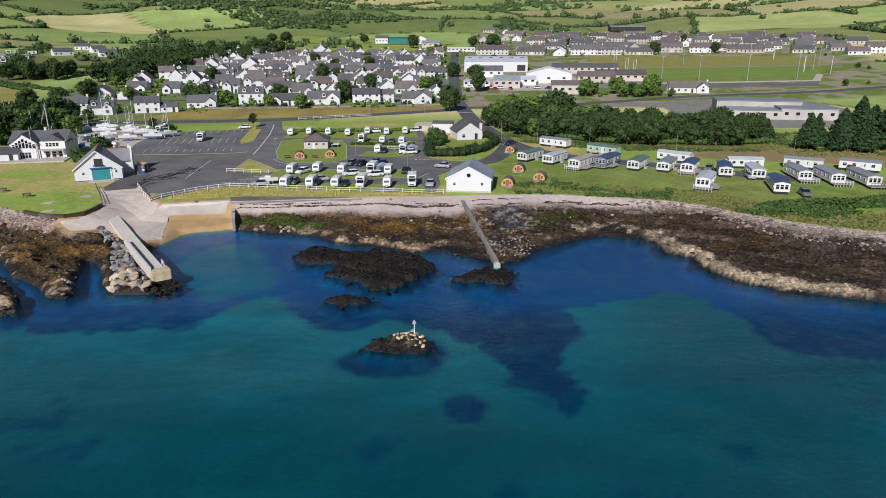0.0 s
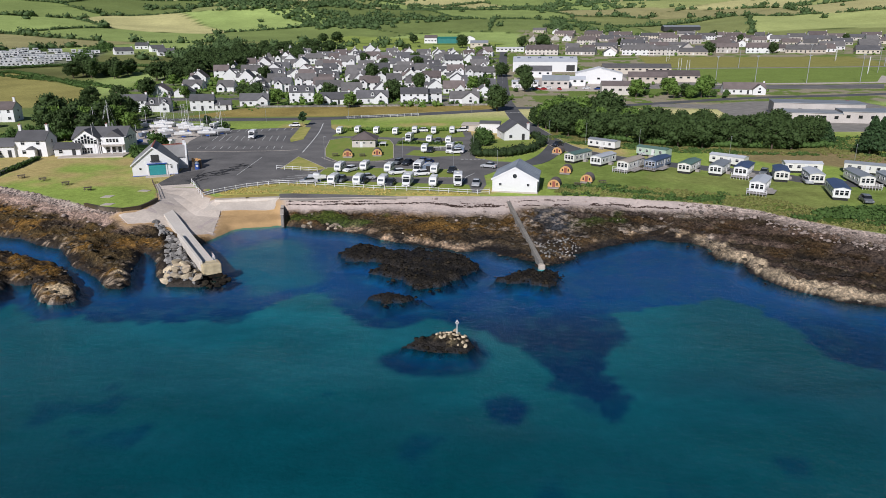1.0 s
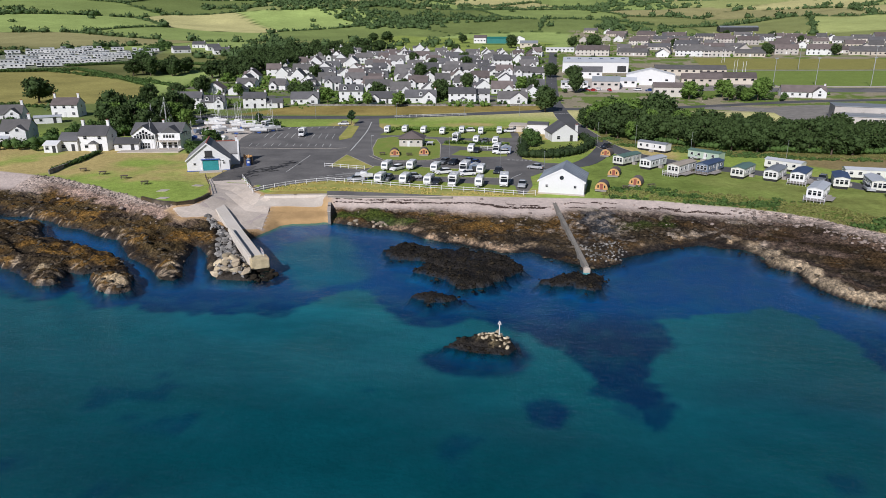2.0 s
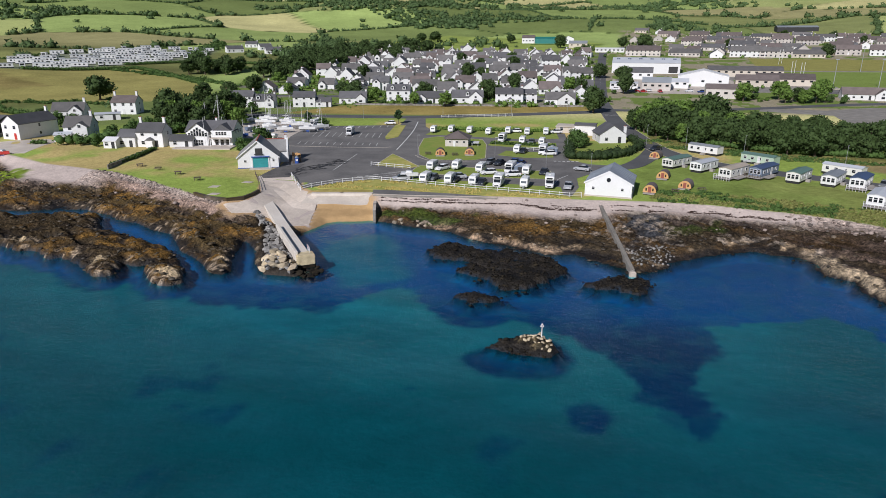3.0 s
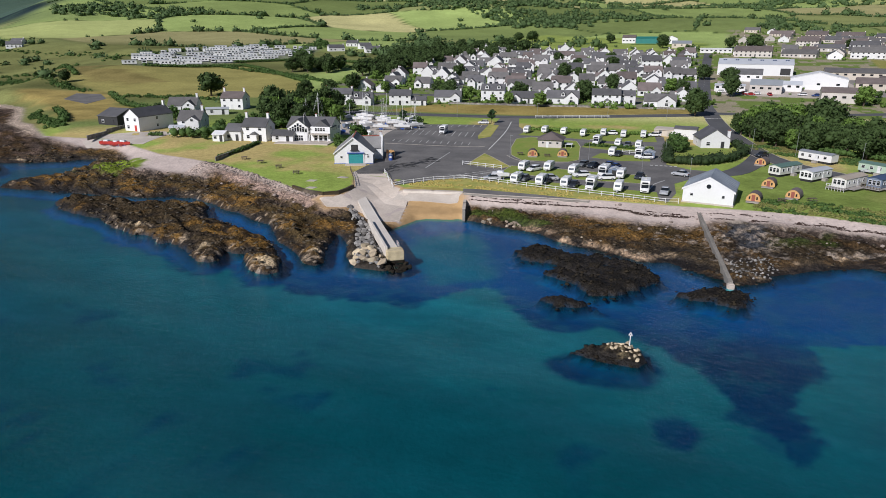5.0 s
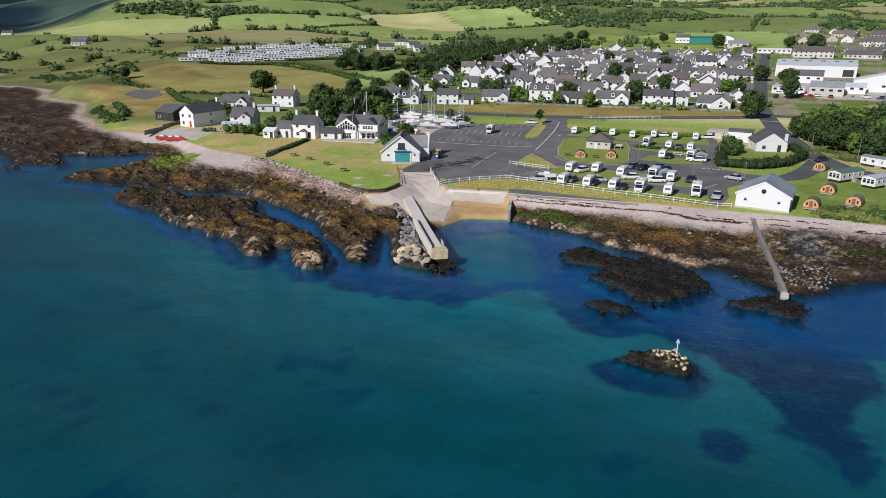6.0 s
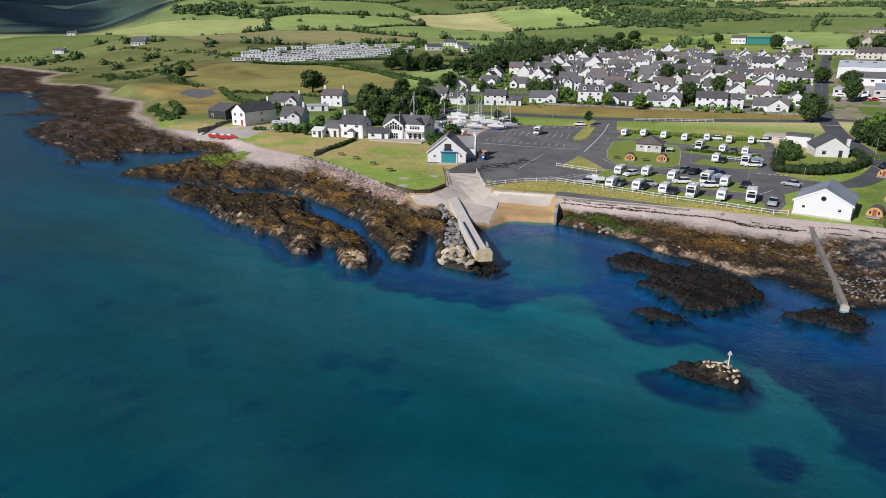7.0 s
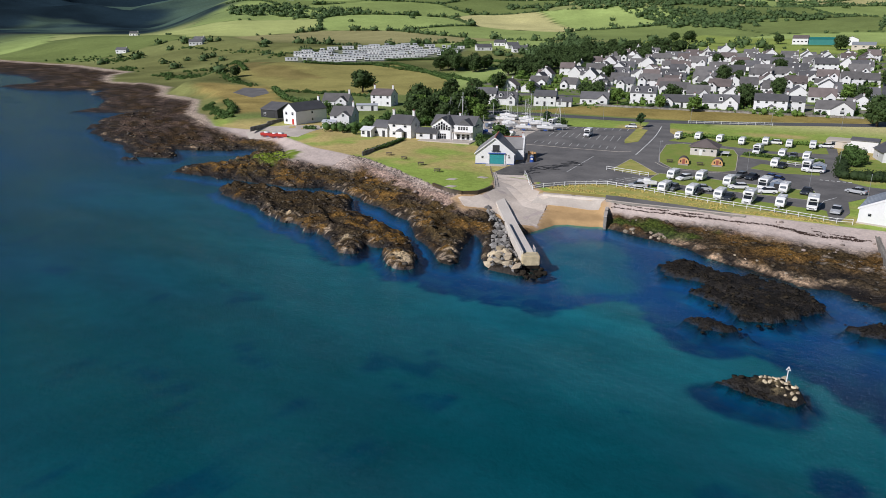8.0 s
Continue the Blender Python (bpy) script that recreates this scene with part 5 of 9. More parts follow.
for _row in ROWS:
    for _x, _y, _w in _row:
        two = random.random() < 0.35
        _e = random.uniform(4.4, 5.0) if two else random.uniform(2.6, 3.1)
        house(_x, _y, random.choice((8, 8, 12, 98, -78)) + random.uniform(-5, 5), _w, random.uniform(8, 9.5), _e, _e * 1.02 + random.uniform(3.4, 4.4), storeys=2 if two else 1,
              roof=random.choice((M_SLATE, M_SLATE, M_TILE_D, M_TILE_D, M_TILE_B)), chim=random.choice((1, 1, 2)), wing=random.choice((0, 0, 4.2, -4.2)), dormers=0 if two else random.choice((0, 0, 1, 2)))
_taken = [p[:2] for r in ROWS for p in r]
_tries = 0
while _tries < 3000 and len(_taken) < 135:
    _tries += 1
    _x, _y = random.uniform(-185, -2), random.uniform(335, 625)
    if min((_x - a) ** 2 + (_y - b) ** 2 for a, b in _taken) < 165 or float(inside(TOWN_W, np.array([_x]), np.array([_y]))[0]) < 6:
        continue
    _taken.append((_x, _y))
    two = random.random() < 0.3
    _e = 4.6 if two else 2.8
    house(_x, _y, random.choice((8, 12, 98, -78)) + random.uniform(-6, 6), random.uniform(9, 12), random.uniform(8, 9), _e, _e + random.uniform(3.3, 4.3), storeys=2 if two else 1,
          roof=random.choice((M_SLATE, M_TILE_D, M_TILE_D, M_TILE_B)), chim=1, wing=random.choice((0, 4.2)))
EAST = [
    [(126, 602, 27), (146, 597, 24), (168, 593, 26), (108, 672, 24), (136, 680, 22), (159, 675, 22), (177, 670, 18), (44, 612, 28), (78, 610, 26), (186, 618, 15)],
    [(93, 903, 26), (113, 812, 22), (135, 808, 22), (157, 804, 22), (64, 960, 18), (184, 826, 20), (215, 875, 20), (250, 915, 22), (241, 800, 20), (231, 700, 17)],
    [(204, 613, 18), (228, 603, 22), (249, 616, 16), (262, 594, 30), (296, 623, 20), (302, 576, 17), (299, 742, 18), (326, 767, 18), (344, 759, 18), (360, 752, 18), (369, 728, 18)],
    [(286, 683, 17), (309, 688, 18), (325, 666, 17), (339, 645, 17), (318, 604, 16), (338, 585, 16), (350, 612, 16), (365, 660, 17), (385, 640, 17), (330, 545, 16), (352, 556, 16)],
    [(125, 870, 22), (160, 865, 22), (190, 760, 20), (100, 740, 20), (140, 745, 22), (205, 730, 20), (260, 760, 20), (280, 830, 20), (390, 700, 18), (400, 760, 18), (210, 650, 18)],
]
for _row in EAST:
    for _x, _y, _w in _row:
        two = random.random() < 0.4
        _e = 4.9 if two else 2.9
        house(_x, _y, random.uniform(-22, -5), _w, random.uniform(9, 11.5), _e, _e + random.uniform(3.2, 4.6), storeys=2 if two else 1, roof=random.choice((M_TILE_D, M_TILE_B, M_TILE_B, M_SLATE)),
              walls=random.choice((M_RENDER, M_PEBBLE, M_CREAM)), chim=2 if _w > 18 else 1, group="houses of the far estate", label="long pale rendered terrace of houses" if _w > 16 else "")
_taken = [p[:2] for r in EAST for p in r] + [(-70, 770), (-45, 768), (-26, 762), (-14, 700), (16, 648), (262, 990)]
_made = _tries = 0
while _tries < 4000 and _made < 46:
    _tries += 1
    _x, _y = random.uniform(24, 395), random.uniform(590, 950)
    if min(((_x - a) * 0.8) ** 2 + (_y - b) ** 2 for a, b in _taken) < 250 or float(inside(TOWN_E, np.array([_x]), np.array([_y]))[0]) < 8 or float(inside(PITCH, np.array([_x]), np.array([_y]))[0]) > -12:
        continue
    _taken.append((_x, _y))
    _made += 1
    house(_x, _y, random.uniform(-24, -2) + random.choice((0, 0, 90)), random.uniform(10, 15), random.uniform(9, 10.5), 2.9, 2.9 + random.uniform(3.4, 4.4), roof=random.choice((M_TILE_D, M_TILE_D, M_TILE_B, M_SLATE)),
          walls=random.choice((M_RENDER, M_PEBBLE)), chim=1, group="houses of the far estate")
house(128, 352, -8, 20, 8, 2.8, 6.0, roof=M_TILE_B, wing=6, group="houses by the pitch", detail=True, label="white bungalow with a brown tiled roof beside the pitch")
for _x, _y, _w in ((-318, 566, 15), (-280, 566, 14), (-334, 630, 12), (-306, 602, 12), (-631, 484, 14), (-645, 500, 12), (-735, 462, 12), (-1061, 1034, 16), (-1040, 1040, 14), (-925, 604, 12)):
    house(_x, _y, random.uniform(10, 50), _w, 8, 3.4, 6.4, group="farmhouses on the hills", label="white farmhouse with a grey roof among fields")


# ---- the works and school beyond the wood ----
def hall(x, y, yaw, w, d, eaves, ridge, roof, walls, label, along='x', bays=6, category="building", rooflights=0, big_door=False):
    ob = thing("building", x, y, ground_at(x, y), yaw, label, category)
    R = Matrix.Rotation(radians(0 if along == 'x' else 90), 4, 'Z')
    a, b = (w, d) if along == 'x' else (d, w)
    bm = B(); gable_walls(bm, a, b, eaves, ridge); bm.transform(R)
    part("wall", bm, walls, ob)
    bm = B(); gable_roof(bm, a, b, eaves, ridge, 0.25, 0.15); bm.transform(R)
    part("roof", bm, roof, ob)
    for i in range(bays):
        window(ob, -w / 2 + (i + 0.5) * w / bays, -d / 2 - 0.04, min(eaves - 0.9, 2.6), min(1.6, w / bays * 0.5), 1.0, 0, False)
    for i in range(rooflights):
        rx = -w / 2 + (i + 0.5) * w / rooflights
        k = (ridge - eaves) / (d / 2)
        for s in (-0.6, 0.6):
            bm = B()
            box(bm, (0, 0, 0), (0.9, 2.2, 0.1))
            bm.transform(Matrix.Translation((rx + s, -d * 0.14, eaves + k * d * 0.36 + 0.22)) @ Matrix.Rotation(math.atan(k), 4, 'X'))
            part("rooflight", bm, M_ROOF_BLUE, ob)
    if big_door:
        bm = B(); box(bm, (w * 0.4, -d / 2 - 0.05, 2.0), (w * 0.13, 0.2, 4.0))
        part("door", bm, M_DARKPAINT, ob)
    return ob


hall(37, 484, -4, 44, 24, 6.2, 9.2, M_SHEET, M_WHITE, "large white warehouse with a pale metal roof", bays=0, rooflights=6, category="warehouse", big_door=True)
hall(31, 442, -4, 15, 9, 4.0, 7.0, M_SLATE, M_RENDER, "white gabled house beside the warehouse", bays=3, category="house")
hall(19, 388, -4, 15, 8, 3.0, 3.6, M_SHEET, M_RENDER, "low white car showroom", bays=5, category="showroom")
hall(36, 384, -6, 15, 11, 4.2, 6.6, M_SHEET_D, M_PEBBLE, "pale shop building with a grey roof", bays=4)
hall(64, 412, -8, 27, 22, 5.2, 8.4, M_WHITE, M_WHITE, "white metal workshop with a shallow gable", along='y', bays=3, category="workshop", big_door=False)
hall(66, 353, -4, 18.5, 9, 4.6, 6.6, M_TILE_B, M_PEBBLE, "grey rendered block with a brown roof and small windows", bays=5)
hall(96, 462, -6, 44, 14, 3.6, 6.0, M_TILE_D, M_CREAM, "long low school wing with a grey roof", bays=10, category="school")
hall(92, 408, -8, 22, 12, 3.4, 6.0, M_TILE_B, M_CREAM, "pale hall with a brown roof", bays=5, category="school")
hall(108, 414, -8, 30, 13, 3.4, 6.2, M_TILE_B, M_CREAM, "low pale classroom block", bays=7, category="school")
hall(48, 395, -6, 12, 8, 3.4, 5.0, M_SHEET, M_RENDER, "white lean-to workshop with a metal roof", bays=3)
hall(-70, 770, 0, 14, 10, 5.5, 8.5, M_TILE_B, M_RENDER, "white house with red trim beside a field", bays=4, category="house")
hall(-45, 768, 0, 34, 12, 5.0, 6.8, M_TEAL_ROOF, M_TEAL_ROOF, "teal green metal clad hall", bays=0, category="hall")
hall(-26, 762, 0, 12, 9, 5.5, 8.0, M_SLATE, M_RENDER, "white gabled house beside the teal hall", along='y', bays=2, category="house")
hall(-14, 700, 0, 18, 14, 4.0, 6.5, M_SHEET_D, M_CREAM, "pale barn with a grey metal roof", bays=3, category="barn")
hall(16, 648, 0, 26, 8, 2.8, 3.8, M_WHITE, M_RENDER, "low white flat building by the road", bays=7)
hall(262, 990, 0, 50, 18, 5, 7, M_SHEET_D, M_DARKPAINT, "dark farm shed with a grey roof", bays=0, category="barn")


def depot():
    """The flat-roofed white building behind the wood."""
    ob = thing("building", 128, 262, ground_at(128, 262), -14, "white flat-roofed depot with a grey roof and dark windows", "depot")
    for name, c, s in (("main_block", (-2, 14, 2.6), (32, 14, 6.2)), ("low_block", (-6, 1, 1.4), (20, 13, 3.8)), ("side_block", (14, 2, 1.8), (20, 14, 4.6))):
        bm = B(); box(bm, c, s)
        blk = part(name, bm, M_PEBBLE, ob)
        bm = B(); box(bm, (c[0], c[1], c[2] + s[2] / 2 + 0.12), (s[0] + 0.5, s[1] + 0.5, 0.24))
        part("flat_roof", bm, M_SHEET_D, blk)
        for i in range(5):
            window(blk, c[0] - s[0] / 2 + (i + 0.5) * s[0] / 5, c[1] - s[1] / 2 - 0.04, c[2] + 0.5, 1.3, 1.1, 0, False)
    bm = B(); box(bm, (-18.05, 9, 1.2), (0.12, 1.8, 2.6))
    part("door", bm, M_RED, ob)


depot()
sheet("pavement", [(95, 262), (108, 236), (150, 236), (172, 280), (168, 322), (120, 322), (100, 312), (75, 316), (72, 306), (98, 296)], 0.06, M_CONC_D, "worn grey yard round the depot", "yard", cell=14)
sheet("pavement", [(12, 372), (46, 366), (80, 372), (84, 395), (84, 440), (14, 436)], 0.05, M_CONC, "pale yard of the car showroom and works", "yard", cell=14)
sheet("pavement", [(84, 376), (118, 374), (132, 400), (126, 470), (84, 476)], 0.05, M_CONC_D, "worn grey yard round the school", "yard", cell=14)
sheet("pavement", [(122, 392), (219, 391), (236, 420), (234, 424), (217, 396), (122, 397)], 0.09, M_CONC, "pale path along the pitch", "path", cell=14)
sheet("pavement", [(114, 372), (205, 366), (214, 384), (118, 390)], 0.06, M_ASPHALT, "dark hard court beside the pitch", "court", cell=14)
sheet("pavement", [(113, 487), (276, 470), (277, 474), (113, 492)], 0.09, M_CONC_D, "grey path between two pitches", "path", cell=14)


# ---- the white hall by the beach ----
def white_hall():
    ob = thing("hall", 6.5, 148.7, ground_at(5.9, 147), -7, "white rendered gabled hall with a round window and grey metal roof", "hall")
    w, d, e, r = 10.0, 11.4, 2.75, 5.35
    z0 = -0.8
    bm = B(); prism(bm, [(-w / 2, z0), (w / 2, z0), (w / 2, e), (0, r), (-w / 2, e)], 'y', -d / 2, d / 2)
    part("wall", bm, M_WHITE, ob)
    k = (r - e) / (w / 2)
    for s in (-1, 1):
        bm = B()
        prism(bm, [(0, r + 0.02), (s * (w / 2 + 0.25), e - k * 0.25 + 0.02), (s * (w / 2 + 0.25), e - k * 0.25 + 0.2), (0, r + 0.22)], 'y', -d / 2 + 0.2, d / 2 + 0.2)
        rf = part("roof_slope", bm, M_HALL_ROOF, ob, "weathered grey sheet roof slope")
        for i in range(7):
            yy = -d / 2 + 1.0 + i * 1.55
            bm = B(); prism(bm, [(s * 0.2, r + 0.06), (s * (w / 2 + 0.2), e - k * 0.2 + 0.2), (s * (w / 2 + 0.2), e - k * 0.2 + 0.26), (s * 0.2, r + 0.14)], 'y', yy, yy + 0.08)
            part("seam", bm, M_HALL_ROOF, rf)
    for s in (-1, 1):
        bm = B(); prism(bm, [(0, r - 0.05), (s * (w / 2 + 0.3), e - k * 0.3 - 0.05), (s * (w / 2 + 0.3), e - k * 0.3 + 0.32), (0, r + 0.34)], 'y', -d / 2 - 0.12, -d / 2 + 0.22)
        part("verge_board", bm, M_WHITE, ob)
    bm = B(); cyl(bm, (0, -d / 2 + 0.2, 3.7), (0, -d / 2 - 0.06, 3.7), 0.55, n=20)
    wn = part("round_window", bm, M_WHITE, ob)
    bm = B(); cyl(bm, (0, -d / 2 + 0.2, 3.7), (0, -d / 2 - 0.09, 3.7), 0.46, n=20)
    part("pane", bm, M_GLASS, wn)
    for x in (-3.2, 3.0):
        window(ob, x, -d / 2 - 0.03, 1.75, 0.6, 0.6)
    for yy in (-3, 0.5, 4):
        window(ob, w / 2 + 0.03, yy, 2.0, 0.9, 0.9, 90)
    bm = B(); box(bm, (0, 0, -0.2), (w + 0.3, d + 0.3, 0.7))
    part("plinth", bm, M_CONC, ob)


white_hall()


# ---- the boathouse ----
M_TILE_L = surf("weathered_grey_tiles", (0.27, 0.265, 0.26), 0.75, 0.2, 1.0, 0.35, 5)
def boathouse():
    ob = thing("boathouse", -85.7, 160.4, ground_at(-85.7, 160.4), 23, "white gabled boathouse with a wide teal door and grey roof", "boathouse")
    w, d, e, r = 10.4, 11.0, 2.9, 7.0
    bm = B(); prism(bm, [(-w / 2, -1), (w / 2, -1), (w / 2, e), (0, r), (-w / 2, e)], 'y', -d / 2, d / 2)
    part("wall", bm, M_WHITE, ob)
    k = (r - e) / (w / 2)
    for s in (-1, 1):
        bm = B(); prism(bm, [(0, r + 0.02), (s * (w / 2 + 0.3), e - k * 0.3), (s * (w / 2 + 0.3), e - k * 0.3 + 0.2), (0, r + 0.24)], 'y', -d / 2 - 0.25, d / 2 + 0.25)
        part("roof_slope", bm, M_TILE_L, ob)
        bm = B(); prism(bm, [(0, r - 0.1), (s * (w / 2 + 0.32), e - k * 0.32 - 0.1), (s * (w / 2 + 0.32), e - k * 0.32 + 0.24), (0, r + 0.26)], 'y', -d / 2 - 0.4, -d / 2 - 0.25)
        part("barge_board", bm, M_WHITE, ob)
    bm = B(); box(bm, (0, 0, r + 0.24), (0.35, d + 0.5, 0.2))
    part("ridge", bm, M_RIDGE, ob)
    bm = B(); box(bm, (0.6, -d / 2 - 0.04, 1.4), (3.8, 0.16, 2.8))
    dr = part("door", bm, M_TEAL, ob, "wide teal roller door")
    for i in range(6):
        bm = B(); box(bm, (0.6, -d / 2 - 0.13, 0.3 + i * 0.45), (3.7, 0.05, 0.06))
        part("slat", bm, M_TEAL, dr)
    for s in (-1.55, 2.75):
        bm = B(); box(bm, (s, -d / 2 - 0.05, 1.4), (0.3, 0.22, 2.9))
        part("door_jamb", bm, M_WHITE, ob)
    bm = B(); box(bm, (0.6, -d / 2 - 0.25, 3.0), (4.6, 0.5, 0.22))
    part("canopy", bm, M_BLUE, ob, "blue canopy over the door")
    bm = B(); box(bm, (0.3, -d / 2 - 0.06, 4.45), (1.8, 0.2, 1.5), bevel=0.05)
    lf = part("loft_door", bm, M_DARKPAINT, ob, "dark loft doors above the canopy")
    bm = B(); box(bm, (0.3, -d / 2 - 0.2, 3.6), (2.3, 0.35, 0.2))
    part("loft_sill", bm, M_DARKPAINT, lf)
    window(ob, -3.3, -d / 2 - 0.04, 1.9, 0.6, 0.6)
    window(ob, 3.9, -d / 2 - 0.04, 2.0, 0.5, 0.6)
    window(ob, 3.7, -d / 2 - 0.04, 2.55, 0.5, 0.25)
    bm = B(); box(bm, (0, 0, -0.2), (w + 0.25, d + 0.25, 0.7))
    part("plinth", bm, M_BLUE, ob, "blue-painted base band")
    # rear wing, its ridge across
    bm = B(); prism(bm, [(2.0, -1), (9.0, -1), (9.0, 3.2), (5.5, 5.7), (2.0, 3.2)], 'x', 0.0, 7.4)
    part("rear_wing", bm, M_WHITE, ob)
    bm = B(); prism(bm, [(1.7, 3.0), (5.5, 5.72), (9.3, 3.0), (9.3, 3.2), (5.5, 5.94), (1.7, 3.2)], 'x', -0.4, 7.2)
    part("wing_roof", bm, M_TILE_L, ob)
    bm = B(); prism(bm, [(1.6, -0.5), (9.4, -0.5), (9.4, 3.5), (5.5, 6.3), (1.6, 3.5)], 'x', 7.1, 7.5)
    part("end_gable", bm, M_WHITE, ob)
    bm = B(); box(bm, (3.5, 5.5, 5.98), (7.2, 0.35, 0.2))
    part("wing_ridge", bm, M_RIDGE, ob)
    chimney(ob, 6.9, 5.5, 6.7, M_WHITE, 0.6)
    # the yard fence beside it
    for i in range(12):
        a = radians(-75 + i * 14)
        bm = B(); box(bm, (8.2 + 2.6 * math.cos(a), 1.6 + 2.6 * math.sin(a), 1.0), (0.5, 0.1, 2.2 + 0.2 * (i % 2)), math.degrees(a) + 90)
        part("fence_board", bm, M_WOOD if i > 4 else M_WOOD_G, ob)
    sheet("pavement", [tuple((ob.matrix_basis @ Vector(q))[:2]) for q in ((-2.2, -8.2, 0), (3.4, -8.2, 0), (3.4, -5.6, 0), (-2.2, -5.6, 0))], 0.13, M_CONC, "pale concrete apron before the boathouse door", "apron")


boathouse()


# ---- the clubhouse and the cottages along the shore ----
def clubhouse():
    ob = thing("clubhouse", -116.5, 190, ground_at(-116.5, 190), 11, "white clubhouse with a glazed gable, balcony and slate roof", "clubhouse")
    ob.scale = (0.94, 0.94, 0.94)
    w, d, e, r = 16, 10, 4.6, 7.4
    bm = B(); gable_walls(bm, w, d, e, r); part("wall", bm, M_RENDER, ob)
    bm = B(); gable_roof(bm, w, d, e, r, 0.4); part("roof", bm, M_SLATE, ob)
    bm = B(); prism(bm, [(-6.4, -1), (0.6, -1), (0.6, 4.9), (-2.9, 7.4), (-6.4, 4.9)], 'y', -d / 2 - 3.0, 0); part("glazed_wing", bm, M_RENDER, ob)
    bm = B(); prism(bm, [(-6.9, 4.56), (-2.9, 7.42), (1.1, 4.56), (1.1, 4.76), (-2.9, 7.64), (-6.9, 4.76)], 'y', -d / 2 - 3.4, 0); part("wing_roof", bm, M_SLATE, ob)
    for i in range(7):
        x = -5.7 + i * 0.93
        h = 3.2 - abs(x + 2.9) * 0.66
        wn = window(ob, x, -d / 2 - 3.05, 3.1 + h / 2, 0.8, h)
    for i in range(4):
        window(ob, -4.2 + i * 0.85, -d / 2 - 3.05, 1.1, 0.75, 2.0)
    bm = B(); prism(bm, [(1.2, 4.5), (8.4, 4.5), (4.8, 7.0)], 'y', -d / 2 - 1.6, 0); part("hip_gable", bm, M_SLATE, ob)
    bm = B(); box(bm, (4.7, -d / 2 - 1.0, 2.4), (7.0, 2.2, 5.0)); part("bay", bm, M_RENDER, ob)
    for i in range(4):
        window(ob, 3.2 + i * 0.95, -d / 2 - 2.13, 4.0, 0.8, 1.2)
    bm = B(); box(bm, (4.8, -d / 2 - 3.2, 2.65), (7.0, 2.4, 0.2)); bal = part("balcony", bm, M_CONC, ob)
    for i in range(8):
        bm = B(); box(bm, (1.4 + i * 0.97, -d / 2 - 4.35, 3.2), (0.06, 0.06, 1.0)); part("baluster", bm, M_WHITE, bal)
    bm = B(); box(bm, (4.8, -d / 2 - 4.35, 3.72), (7.0, 0.08, 0.08)); part("balcony_rail", bm, M_WHITE, bal)
    for x in (1.6, 4.8, 8.0):
        bm = B(); box(bm, (x, -d / 2 - 4.2, 0.9), (0.2, 0.2, 3.4)); part("column", bm, M_WHITE, ob)
    for i in range(3):
        window(ob, 3.0 + i * 1.8, -d / 2 - 2.13, 1.1, 1.2, 1.9)
    for yy in (-2.4, 0, 2.4):
        for zz in (1.4, 3.9):
            window(ob, w / 2 + 0.04, yy, zz, 1.0, 1.2, 90)
    bm = B(); box(bm, (-7.8, -d / 2 - 1.2, 1.3), (2.0, 2.6, 2.8)); part("side_lobby", bm, M_RENDER, ob)
    window(ob, -7.8, -d / 2 - 2.53, 1.3, 1.3, 2.0)
    chimney(ob, 1.0, 0, r + 0.7, M_WHITE, 0.6)
    bm = B(); cyl(bm, (-0.2, -d / 2 - 4.0, 0), (-0.2, -d / 2 - 4.0, 9.5), 0.09, 0.05); part("flagpole", bm, M_WHITE, ob)
    bm = B(); box(bm, (0, -d / 2 - 5.5, -0.1), (19, 7, 0.5), bevel=0.05); part("terrace", bm, M_CONC, ob)


clubhouse()


